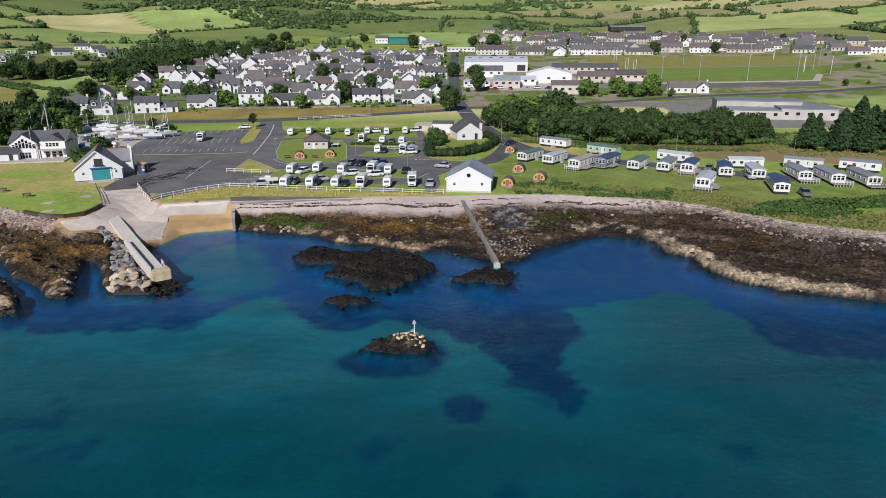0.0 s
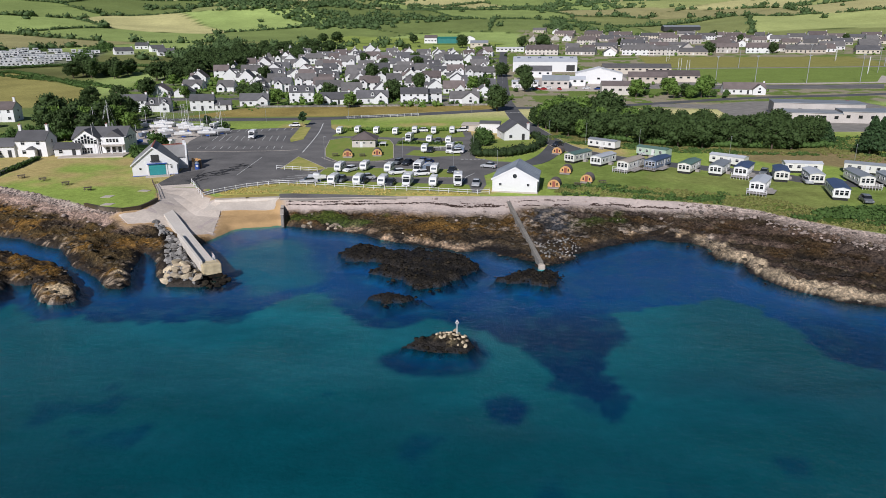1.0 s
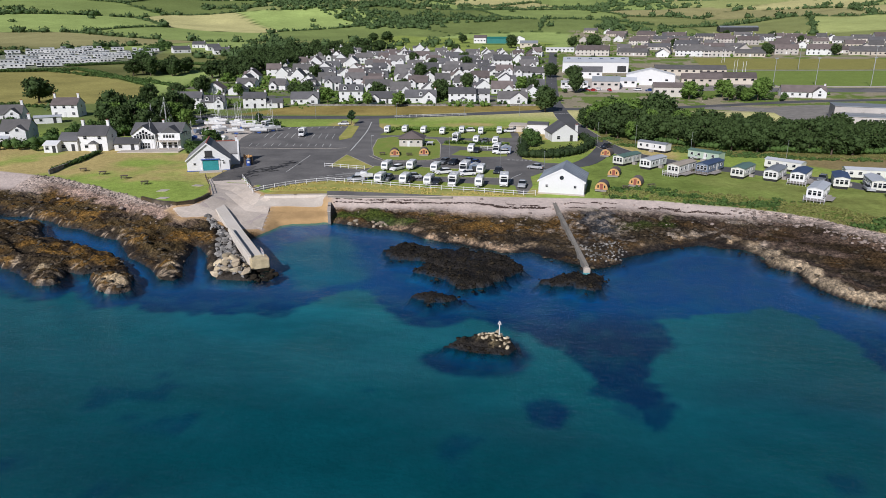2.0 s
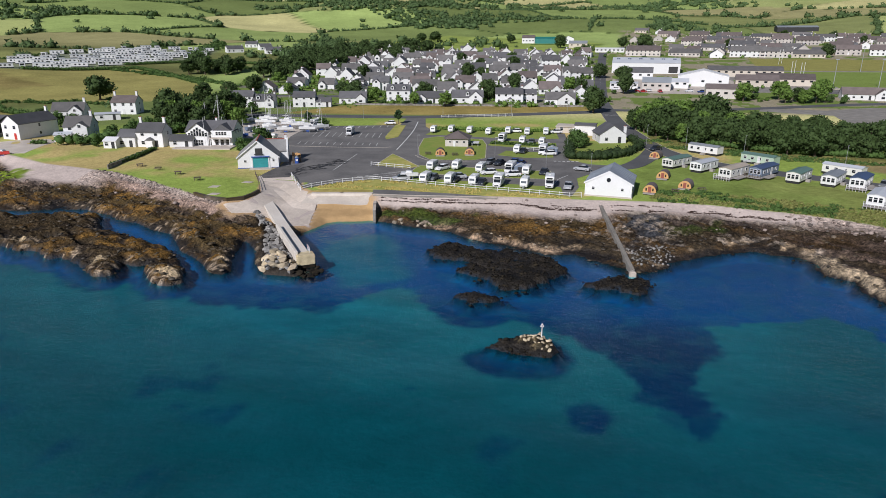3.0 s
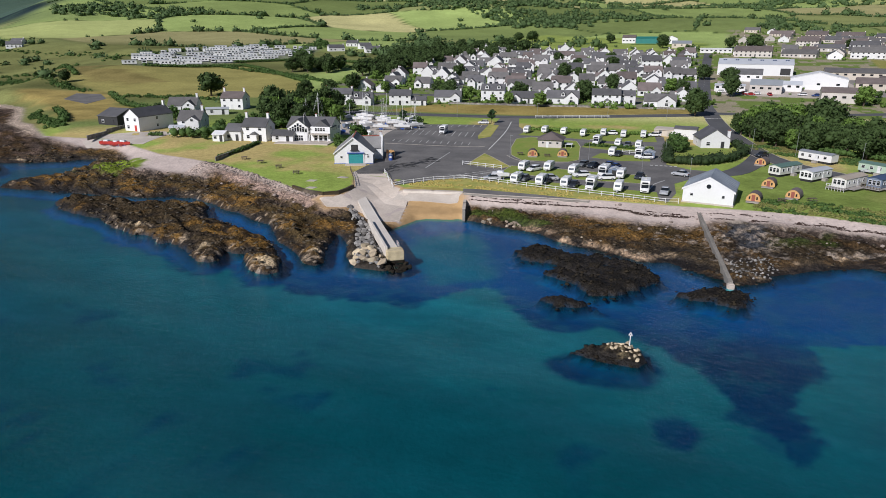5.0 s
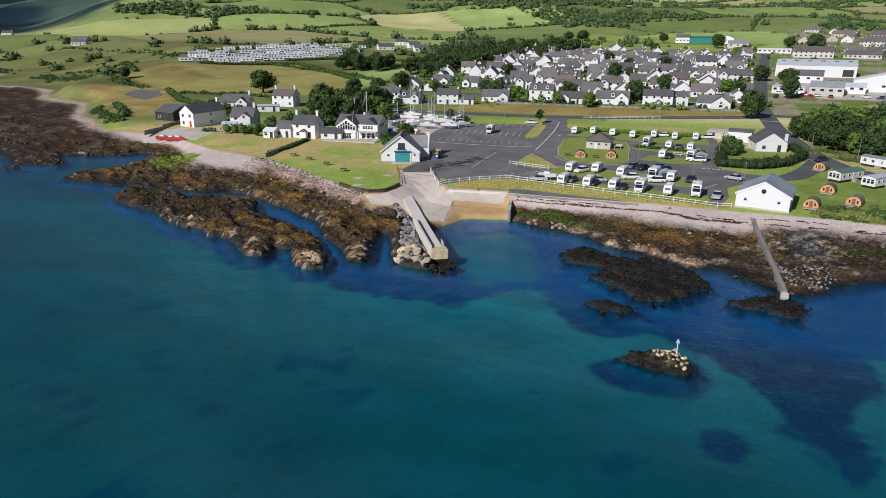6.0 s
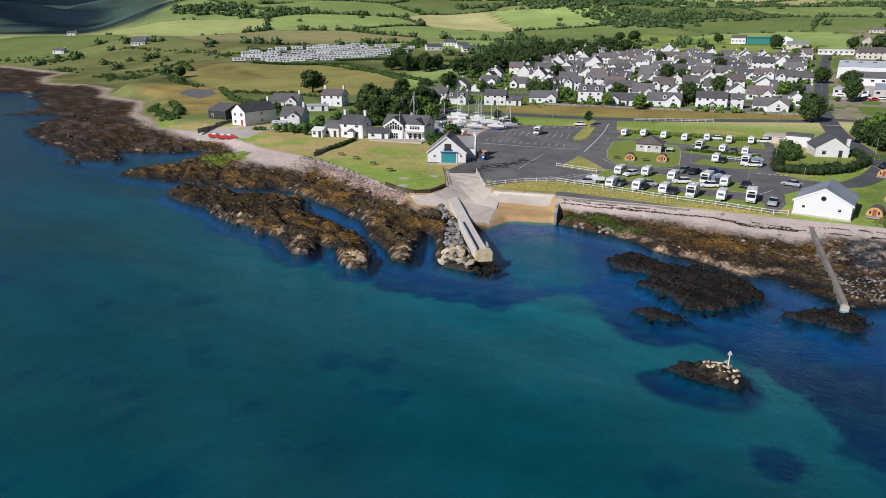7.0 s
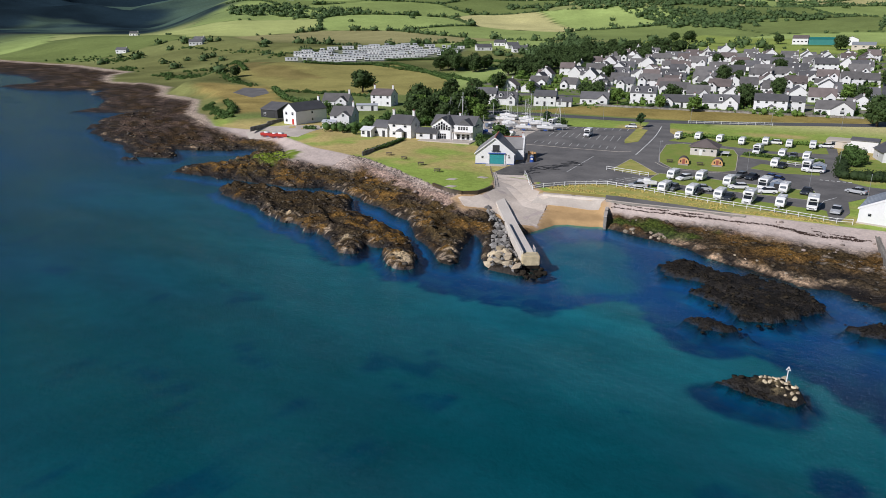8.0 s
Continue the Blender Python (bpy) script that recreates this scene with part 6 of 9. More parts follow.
def cottages():
    o = house(-131.8, 180.5, 8, 8.5, 6.5, 5.0, 7.8, chim=2, storeys=2, detail=True, group="shore cottages", porch=True, label="white two-storey cottage with two tall chimneys and a porch")
    o = house(-138.6, 178.2, 8, 5.5, 5.5, 3.4, 5.6, chim=0, detail=True, group="shore cottages", label="low white cottage extension with a slate roof")
    o = house(-142, 174.5, 8, 4.0, 4.5, 2.4, 3.4, chim=0, detail=True, roof=M_WHITE, group="shore cottages", label="small white outhouse with a pale roof")
    o = house(-122.5, 181.5, 14, 7, 5, 2.3, 3.9, chim=0, detail=True, group="shore cottages", label="low outbuilding with a dark slate roof")
    o = house(-163.2, 186.5, 24, 8.0, 9.5, 4.8, 8.0, chim=1, storeys=2, wing=4.4, detail=True, roof=M_TILE_D, group="shore cottages", label="white gabled house with a purple-grey roof and sunroom")
    o = house(-164.6, 180.0, 24, 5, 3.0, 2.5, 3.2, chim=0, detail=True, roof=M_SHEET, group="shore cottages", label="glazed white sunroom at a house")
    o = house(-182.5, 186, -4, 7, 15.5, 5.4, 8.4, chim=1, storeys=2, turned=True, detail=True, group="shore cottages", label="long white two-storey house with a dark roof and red doors")
    o = house(-202, 192, 2, 9, 13, 3.4, 6.0, chim=0, walls=M_DARKPAINT, detail=True, group="shore cottages", label="black timber-clad house with a dark roof")
    o = house(-203, 228, 24, 12, 8, 3.0, 6.4, chim=1, wing=5, detail=True, group="shore cottages", roof=M_TILE_D, label="white bungalow with a hipped grey roof")
    o = house(-189, 244, 14, 10, 8, 5.2, 8.0, chim=2, storeys=2, roof=M_TILE_B, detail=True, group="shore cottages", label="white villa with a brown tiled roof and three chimneys")
    o = house(-184.5, 226, 36, 9, 5, 2.5, 3.0, chim=0, roof=M_SHEET, detail=True, group="shore cottages", label="low white garage block")
    _wd = house(7.6, 220, 14, 8.5, 9.5, 3.0, 6.2, chim=0, turned=True, roof=M_SLATE, detail=True, group="camp houses", label="white hip-roofed warden's house with a blue-grey slate roof")
    chimney(_wd, 4.0, -3.6, 5.0, M_WHITE, 0.8)
    house(0.0, 233, -6, 7, 6, 3.6, 4.2, chim=0, roof=M_SLATE, detail=True, group="camp houses", label="white flat-roofed annexe with a dark edge")
    house(-6, 238, -4, 8, 8, 2.2, 2.4, chim=0, roof=M_CREAM, walls=M_CREAM, detail=True, group="camp houses", label="pale pink walled yard building")


cottages()


def wash_block():
    ob = thing("wash_block", -39.3, 203, ground_at(-39.3, 203), 4, "pale brick wash block with a brown hipped roof", "wash block")
    ob.scale = (0.8, 0.8, 0.9)
    bm = B(); box(bm, (0, 0, 1.0), (9.0, 9.0, 3.6)); part("wall", bm, M_PEBBLE, ob)
    bm = B()
    base = [bm.verts.new(p) for p in ((-5.2, -5.2, 2.7), (5.2, -5.2, 2.7), (5.2, 5.2, 2.7), (-5.2, 5.2, 2.7))]
    top = [bm.verts.new(p) for p in ((0, -1.2, 5.0), (0, 1.2, 5.0))]
    bm.faces.new((base[0], base[1], top[0])); bm.faces.new((base[1], base[2], top[1], top[0]))
    bm.faces.new((base[2], base[3], top[1])); bm.faces.new((base[3], base[0], top[0], top[1])); bm.faces.new(base[::-1])
    part("roof", bm, M_TILE_B, ob)
    for x in (-2.6, 0.2, 2.9):
        window(ob, x, -4.53, 1.7, 1.0, 0.7)
    bm = B(); box(bm, (-0.9, -4.54, 1.0), (0.9, 0.1, 2.0)); part("door", bm, M_WHITE, ob)
    bm = B(); box(bm, (7.0, -0.5, 1.1), (2.8, 4.5, 0.12)); part("canopy", bm, M_WHITE, ob)
    for x in (5.9, 8.2):
        bm = B(); cyl(bm, (x, -2.6, 0), (x, -2.6, 1.1), 0.06); part("canopy_post", bm, M_WHITE, ob)


wash_block()

# ---- vehicles ----
def wheel(parent, x, y, r=0.32, w=0.2):
    def tyre():
        bm = B(); cyl(bm, (0, -0.5, 0), (0, 0.5, 0), 1.0, n=14)
        bmesh.ops.bevel(bm, geom=[e for e in bm.edges if not e.is_manifold or abs((e.verts[0].co - e.verts[1].co).y) < 1e-4], offset=0.12, segments=1, affect='EDGES')
        return to_mesh("wheel", bm, M_BLACK)
    def rim():
        bm = B(); cyl(bm, (0, -0.53, 0), (0, 0.53, 0), 0.6, n=10)
        return to_mesh("rim", bm, M_METAL)
    ob = linked("wheel", shared("tyre", tyre), parent)
    ob.matrix_basis = Matrix.Translation((x, y, r)) @ Matrix.Diagonal((r, w, r, 1))
    linked("rim", shared("rim", rim), ob)


def rounded(bm, outline, half, bevel):
    """A body from its side outline (length, height), with rounded edges."""
    prism(bm, outline, 'y', -half, half)
    bmesh.ops.bevel(bm, geom=bm.edges[:], offset=bevel, segments=2, affect='EDGES')


def touring_caravan():
    """Its front towards -x."""
    ob = thing("touring_caravan", 0, 0, 0, 0, "white touring caravan with dark windows on the grass", "caravan", "touring caravans")
    bm = B(); rounded(bm, [(-2.7, 0.45), (2.7, 0.45), (2.75, 2.0), (2.5, 2.58), (-1.9, 2.6), (-2.55, 2.2), (-2.85, 1.2)], 1.13, 0.12)
    part("body", bm, M_GEL, ob)
    bm = B(); prism(bm, [(-2.6, 1.5), (-2.83, 1.5), (-2.66, 2.05), (-2.4, 2.05)], 'y', -0.8, 0.8); part("front_window", bm, M_ACRYLIC, ob)
    bm = B(); box(bm, (2.74, 0, 1.65), (0.08, 1.4, 0.45)); part("rear_window", bm, M_ACRYLIC, ob)
    for s in (-1, 1):
        for x, w in ((-1.5, 1.1), (0.6, 0.9), (1.9, 0.9)):
            bm = B(); box(bm, (x, s * 1.13, 1.65), (w, 0.05, 0.5)); part("side_window", bm, M_ACRYLIC, ob)
        wheel(ob, 0.2, s * 1.0, 0.33)
    bm = B(); box(bm, (-0.5, 1.135, 1.35), (0.62, 0.05, 1.7)); part("door", bm, M_STATIC, ob)
    bm = B(); box(bm, (-3.4, 0, 0.45), (1.4, 0.14, 0.12)); box(bm, (-3.1, 0.0, 0.62), (0.45, 0.7, 0.35)); part("drawbar", bm, M_METAL, ob)
    bm = B(); box(bm, (0.4, 0, 2.63), (0.8, 0.7, 0.1), bevel=0.03); part("roof_light", bm, M_STATIC, ob)
    bm = B(); box(bm, (0, 0, 0.55), (5.2, 2.28, 0.12)); part("skirt_stripe", bm, M_METAL, ob)
    return ob


def motorhome():
    ob = thing("motorhome", 0, 0, 0, 0, "white coachbuilt motorhome with a dark windscreen", "motorhome", "motorhomes")
    bm = B(); rounded(bm, [(-1.4, 0.5), (3.4, 0.5), (3.45, 2.9), (-2.0, 2.95), (-2.45, 2.5), (-2.3, 2.0), (-1.4, 2.0)], 1.14, 0.1); part("body", bm, M_GEL, ob)
    bm = B(); rounded(bm, [(-3.4, 0.4), (-1.35, 0.4), (-1.35, 2.05), (-2.1, 2.02), (-2.7, 1.3), (-3.4, 1.05)], 1.0, 0.09); cab = part("cab", bm, M_CAR["white"], ob)
    bm = B(); prism(bm, [(-2.72, 1.36), (-2.8, 1.36), (-2.24, 2.0), (-2.12, 2.0)], 'y', -0.85, 0.85); part("windscreen", bm, M_GLASS, cab)
    for s in (-1, 1):
        bm = B(); box(bm, (-1.9, s * 1.0, 1.55), (0.8, 0.05, 0.5)); part("cab_window", bm, M_GLASS, cab)
        bm = B(); box(bm, (-3.38, s * 0.75, 0.85), (0.1, 0.3, 0.2)); part("headlight", bm, M_METAL, cab)
        for x in (0.2, 2.3):
            bm = B(); box(bm, (x, s * 1.14, 1.8), (1.0, 0.05, 0.6)); part("side_window", bm, M_GLASS, ob)
        wheel(ob, -2.6, s * 0.9, 0.34); wheel(ob, 1.9, s * 0.9, 0.34)
    bm = B(); box(bm, (3.45, 0, 1.9), (0.06, 1.3, 0.6)); part("rear_window", bm, M_GLASS, ob)
    bm = B(); box(bm, (1.0, 0, 2.97), (0.9, 0.7, 0.1)); part("roof_light", bm, M_STATIC, ob)
    bm = B(); box(bm, (-2.26, 0, 2.5), (0.5, 1.4, 0.35)); part("overcab_window", bm, M_GLASS, ob)
    bm = B(); box(bm, (-3.42, 0, 0.7), (0.06, 1.0, 0.2)); part("grille", bm, M_BLACK, cab)
    return ob


def car(kind):
    long_roof = kind in ("white", "grey")
    ob = thing("car", 0, 0, 0, 0, "%s car parked on the asphalt" % kind, "car", "parked cars")
    bm = B(); rounded(bm, [(-2.15, 0.3), (2.1, 0.3), (2.15, 0.85), (1.7, 0.98), (-1.0, 0.96), (-2.1, 0.72)], 0.88, 0.08); part("body", bm, M_CAR[kind], ob)
    top = [(-1.05, 0.92), (1.9 if long_roof else 1.6, 0.92), (1.6 if long_roof else 1.0, 1.45), (-0.3, 1.48)]
    bm = B(); rounded(bm, top, 0.76, 0.1); part("glasshouse", bm, M_GLASS, ob)
    bm = B(); rounded(bm, [(-0.3, 1.42), (1.5 if long_roof else 0.95, 1.4), (1.4 if long_roof else 0.85, 1.52), (-0.2, 1.54)], 0.7, 0.04); part("roof", bm, M_CAR[kind], ob)
    for s in (-1, 1):
        for x in (-1.35, 1.35):
            wheel(ob, x, s * 0.8, 0.32)
        bm = B(); box(bm, (-2.1, s * 0.62, 0.66), (0.1, 0.36, 0.14)); part("headlight", bm, M_METAL, ob)
        bm = B(); box(bm, (2.12, s * 0.68, 0.78), (0.08, 0.26, 0.16)); part("tail_light", bm, M_RED, ob)
    return ob


def place(proto, rows, size=1.0):
    """Copies at (x, y, yaw); the first one is the prototype itself."""
    first = True
    for x, y, yaw in rows:
        m = pose(x, y, ground_at(x, y) + 0.1, 0, 0, yaw)
        if first:
            proto.matrix_basis = m @ Matrix.Diagonal((*(size if isinstance(size, tuple) else (size,) * 3), 1))
            first = False
        else:
            copy_thing(proto, m)


random.seed(21)
# nose or tail to the sea; yaw 90 turns the front to the sea
place(touring_caravan(), [(-36.5, 148.6, 84), (-30.6, 148.7, 86), (-24.7, 148.2, 86), (-12.8, 148.2, 88), (-38.4, 163.6, 84), (-32.2, 165.4, 86), (-25.5, 163.2, 84),
                          (-13.7, 162.3, 86), (-52.5, 225.8, 92), (-46.6, 228.2, 90), (-39.7, 227, 90), (-32.8, 225.3, 90), (-26.5, 228.8, 92), (-19.7, 227.5, 92), (-13.4, 229.2, 92),
                          (-19.5, 209.4, 88), (-13.2, 208, 88), (-19.4, 193.1, 88)], (0.85, 0.76, 0.86))
place(motorhome(), [(-18.9, 148.2, 88), (-7.2, 149.6, 92), (-26.3, 211.7, 86), (-79.6, 214.5, 98), (-98.8, 229.5, 80)], 0.9)
_mh = copy_thing([o for o in scene.objects if o.name.startswith("motorhome") and o.parent is None][0], pose(-18.0, 163.3, ground_at(-18, 163) + 0.12, 0, 0, 84))
tagged(_mh, "white motorhome with an awning beside it")
copy_thing(_mh, pose(-11.8, 192.4, ground_at(-12, 192) + 0.12, 0, 0, 86))
def awning(x, y, yaw):
    ob = thing("awning", x, y, ground_at(x, y) + 0.1, yaw, "grey-blue tent awning pitched beside a motorhome", "awning", "awnings")
    bm = B(); prism(bm, [(-1.7, 0), (1.7, 0), (1.6, 1.7), (0, 2.3), (-1.6, 1.7)], 'y', -1.3, 1.3); part("canvas", bm, M_STATIC_B, ob)
    bm = B(); prism(bm, [(-1.75, 1.66), (0, 2.34), (1.75, 1.66), (1.75, 1.72), (0, 2.4), (-1.75, 1.72)], 'y', -1.4, 1.4); part("roof_sheet", bm, M_SHEET, ob)
    bm = B(); box(bm, (0.1, -1.32, 0.9), (1.4, 0.05, 1.6)); part("opening", bm, M_DARKPAINT, ob)


awning(-15.4, 163.6, 0)
awning(-9.2, 192.6, 0)
CARS = {"white": [(19, 377, 10), (25, 375.5, 10), (31, 374.5, 20), (14, 379, 5), (52, 374, 15), (-35.6, 162.8, 62), (-23.0, 159.8, 28), (-16.9, 158.6, 24), (-10.0, 190.2, 20), (-10.1, 232, 20), (-73.0, 240.5, 18), (-24.2, 231, 10)],
        "dark": [(-22.0, 172.8, 70), (-29.8, 149.3, 84), (-17.6, 192.6, 80), (-9.4, 163, 80), (-22.9, 148.2, 84), (21, 205, 50)],
        "blue": [(22, 371, 12), (58, 372, 10), (-18.2, 174.8, 60), (-16.4, 173, 70), (82, 217, 10)],
        "grey": [(-24.7, 173.6, 70), (-35.2, 150.6, 84), (-16.7, 209.3, 84), (78.4, 137.5, 80), (68.2, 165, 60)],
        "silver": [(-29.6, 153.4, 20), (-2.9, 148.5, 86), (-0.1, 169.6, -20), (58, 169, 30), (74.5, 155.5, 80), (100, 150, 60), (-42.6, 148.6, 20), (45, 190, -20)],
        "red": [(28, 370, 12), (37, 371, 100), (159, 311, 10), (24, 372, 10), (103.5, 163.5, 60)]}
for _k, _rows in CARS.items():
    place(car(_k), _rows)


# ---- holiday homes ----
def static_home(x, y, yaw, length=10.5, roof=M_ROOF_GREEN, walls=M_STATIC, deck=0, front="bay", label=""):
    """Its end window towards -x before it is turned; (x, y) is the middle."""
    ob = thing("static_caravan", x, y, ground_at(x, y), yaw, label or "cream static caravan with end windows on a raised base", "static caravan", "static caravans")
    h, w = length / 2, 1.85
    bm = B(); prism(bm, [(-w, 0.7), (w, 0.7), (w, 2.95), (0, 3.35), (-w, 2.95)], 'x', -h, h); part("body", bm, walls, ob)
    bm = B(); prism(bm, [(-w - 0.14, 2.9), (0, 3.36), (w + 0.14, 2.9), (w + 0.14, 2.98), (0, 3.46), (-w - 0.14, 2.98)], 'x', -h - 0.2, h + 0.15); part("roof", bm, roof, ob)
    bm = B(); box(bm, (0, 0, 0.3), (length - 0.5, 3.2, 0.9)); part("underframe", bm, M_BLACK, ob)
    for i, yy in enumerate((-1.05, 0, 1.05)):
        window(ob, -h - 0.03, yy, 1.95, 0.85, 1.3 if front == "bay" else 0.8, -90)
    for s in (-1, 1):
        for i in range(4):
            window(ob, -h + 1.4 + i * (length - 2.4) / 3.4, s * (w + 0.03), 1.95, 1.0, 0.9, 0 if s < 0 else 180)
    bm = B(); box(bm, (0.6, -w - 0.05, 1.7), (0.85, 0.08, 1.95)); part("door", bm, M_WHITE, ob)
    bm = B(); box(bm, (0.6, -w - 0.6, 0.35), (1.4, 1.1, 0.7)); part("steps", bm, M_DECK, ob)
    if deck:
        bm = B(); box(bm, (-h - 1.2, -0.4, 0.6), (2.6, 4.8, 0.14)); part("deck", bm, M_DECK, ob)
        bm = B(); box(bm, (-h + 2.2, -w - 1.2, 0.6), (4.6, 2.2, 0.14)); part("side_deck", bm, M_DECK, ob)
        for i in range(7):
            bm = B(); box(bm, (-h - 2.4, -2.7 + i * 0.76, 0.85), (0.09, 0.09, 1.7)); part("deck_post", bm, M_WHITE if deck == 1 else M_WOOD_G, ob)
        for z in (1.2, 1.65):
            bm = B(); box(bm, (-h - 2.4, -0.4, z), (0.07, 4.8, 0.08)); part("deck_rail", bm, M_WHITE if deck == 1 else M_WOOD_G, ob)
    ob.scale = (0.9, 0.86, 0.86)
    return ob


def along(x, y, ax, ay, length):
    """Middle and yaw of a home from its seaward end and the way it runs back."""
    n = math.hypot(ax, ay)
    return x + ax / n * length / 2, y + ay / n * length / 2, math.degrees(math.atan2(ay, ax))


for (_x, _y, _ax, _ay, _l, _roof, _walls, _deck) in (
        (21.3, 177.2, .62, .78, 10, M_ROOF_GREEN, M_STATIC, 0), (27.8, 173.2, .6, .8, 9.5, M_SHEET, M_GEL, 0), (33.6, 166.6, .6, .8, 10.5, M_ROOF_TAN, M_STATIC, 1),
        (41.0, 169.0, .6, .8, 10.5, M_ROOF_BLUE, M_STATIC_B, 2), (48.4, 164.6, .54, .84, 9.5, M_ROOF_GREEN, M_STATIC, 0), (55.4, 162.4, .52, .86, 9.5, M_SHEET_D, M_GEL, 0),
        (60.8, 160.6, .5, .86, 9.5, M_ROOF_BLUE, M_GEL, 1)):
    static_home(*along(_x, _y, _ax, _ay, _l), length=_l, roof=_roof, walls=_walls, deck=_deck)
for (_x, _y, _ax, _ay, _l, _roof, _walls, _deck) in (
        (58.4, 143.6, .5, .87, 9.5, M_SHEET, M_GEL, 1), (68.8, 156.0, .3, .95, 9, M_ROOF_BLUE, M_STATIC, 0), (75.6, 153.2, .2, .98, 9, M_SHEET, M_STATIC, 0),
        (73.8, 138.3, .28, .96, 11, M_ROOF_BLUE, M_GEL, 0), (85.6, 150.8, .12, .99, 11, M_SHEET_D, M_STATIC, 1), (91.4, 147.4, .1, .99, 11, M_SHEET_D, M_STATIC, 1), (98.0, 144.6, .1, .99, 11.5, M_SHEET_D, M_STATIC, 2)):
    static_home(*along(_x, _y, _ax, _ay, _l), length=_l, roof=_roof, walls=_walls, deck=_deck)
for _a, _b, _roof, _walls in (((30.8, 204.8), (38.8, 198.0), M_SHEET_D, M_GEL), ((43, 191.6), (50.6, 184.6), M_ROOF_GREEN, M_STATIC_G), ((59.9, 179.8), (67.6, 173.2), M_SHEET, M_STATIC),
                              ((74, 168.2), (83.6, 167), M_SHEET, M_STATIC), ((89.4, 169.2), (98, 164), M_SHEET_D, M_STATIC), ((102.1, 166), (110.6, 160.4), M_SHEET_D, M_GEL)):
    _d = (Vector(_b) - Vector(_a))
    static_home((_a[0] + _b[0]) / 2, (_a[1] + _b[1]) / 2 + 1.2, math.degrees(math.atan2(_d.y, _d.x)), _d.length, _roof, _walls, label="long pale static caravan seen side-on beside the lane")


def glamping_pod():
    ob = thing("glamping_pod", 0, 0, 0, 0, "arched wooden glamping pod with a dark shingle roof", "glamping pod", "glamping pods")
    arch = [(1.6 * math.sin(a) * (1 - 0.12 * math.cos(a)), 0.25 + 1.85 * max(0, math.cos(a)) ** 0.75) for a in [radians(-90 + i * 15) for i in range(13)]]
    bm = B(); prism(bm, arch, 'y', -2.2, 2.4); part("shell", bm, M_TILE_B, ob, "dark brown shingled arched shell")
    bm = B(); prism(bm, [(x * 1.06, 0.2 + (z - 0.2) * 1.05) for x, z in arch], 'y', -2.35, -2.1); ar = part("front_arch", bm, M_WOOD, ob, "orange larch front")
    bm = B(); box(bm, (0, -2.37, 1.0), (0.8, 0.06, 1.5)); dr = part("door", bm, M_RIDGE, ar)
    for x in (-0.85, 0.85):
        bm = B(); box(bm, (x, -2.37, 1.0), (0.35, 0.05, 0.7)); part("window", bm, M_GLASS, ar)
    bm = B(); box(bm, (0, -3.0, 0.12), (2.9, 1.4, 0.24)); part("step", bm, M_DECK, ob)
    bm = B(); box(bm, (0, 0.1, 0.1), (2.9, 4.6, 0.3)); part("base", bm, M_BLACK, ob)
    return ob


place(glamping_pod(), [(-41, 184.8, 12), (-32.8, 187.6, 8), (20.3, 193.5, -20), (19.6, 165.2, -14), (15.3, 149.4, -12), (23.6, 155.0, -18)], 0.86)


def picnic_table():
    ob = thing("picnic_table", 0, 0, 0, 0, "weathered wooden picnic table on the grass", "picnic table", "picnic tables")
    for i in range(4):
        bm = B(); box(bm, (0, -0.3 + i * 0.2, 0.74), (1.7, 0.18, 0.05)); part("board", bm, M_WOOD_G, ob)
    for s in (-0.75, 0.75):
        bm = B(); box(bm, (0, s, 0.45), (1.7, 0.28, 0.05)); part("bench", bm, M_WOOD_G, ob)
    for x in (-0.6, 0.6):
        for s in (-1, 1):
            bm = B(); cyl(bm, (x, s * 0.2, 0.72), (x, s * 0.7, 0), 0.05, n=6); part("leg", bm, M_WOOD_G, ob)
    return ob


place(picnic_table(), [(-44.5, 184, 10), (-36.6, 184.2, 10), (26.6, 152, 20), (20.6, 149.5, -10), (-115.6, 150.6, 40), (-108.1, 147.6, 20), (-99.6, 143.6, 30), (-91.1, 138.6, 25)])
for _x, _y in ((-83.5, 133.5), (-78.5, 140), (-80, 127.5)):
    sheet("slab", [(_x - 1.2, _y - 0.9), (_x + 1.0, _y - 0.7), (_x + 1.2, _y + 0.9), (_x - 1.0, _y + 0.8)], 0.06, M_CONC, "pale concrete cover slab in the lawn", "slab", cell=3)


random.seed(29)
for _i in range(26):
    _t = random.random()
    _x, _y = -72.5 + _t * 6.0 + random.uniform(-2.2, 2.2), 151 + _t * 16 + random.uniform(-3.5, 3.5)
    _p = [(_x, _y)]
    for _k in range(4):
        _p.append((_p[-1][0] + random.uniform(-0.3, 1.3), _p[-1][1] + random.uniform(-0.6, 2.2)))
    strip("tar_patch", _p, random.uniform(0.2, 0.75), 0.1 + _i * 0.0015, M_TAR, "dark tar repair in the asphalt")


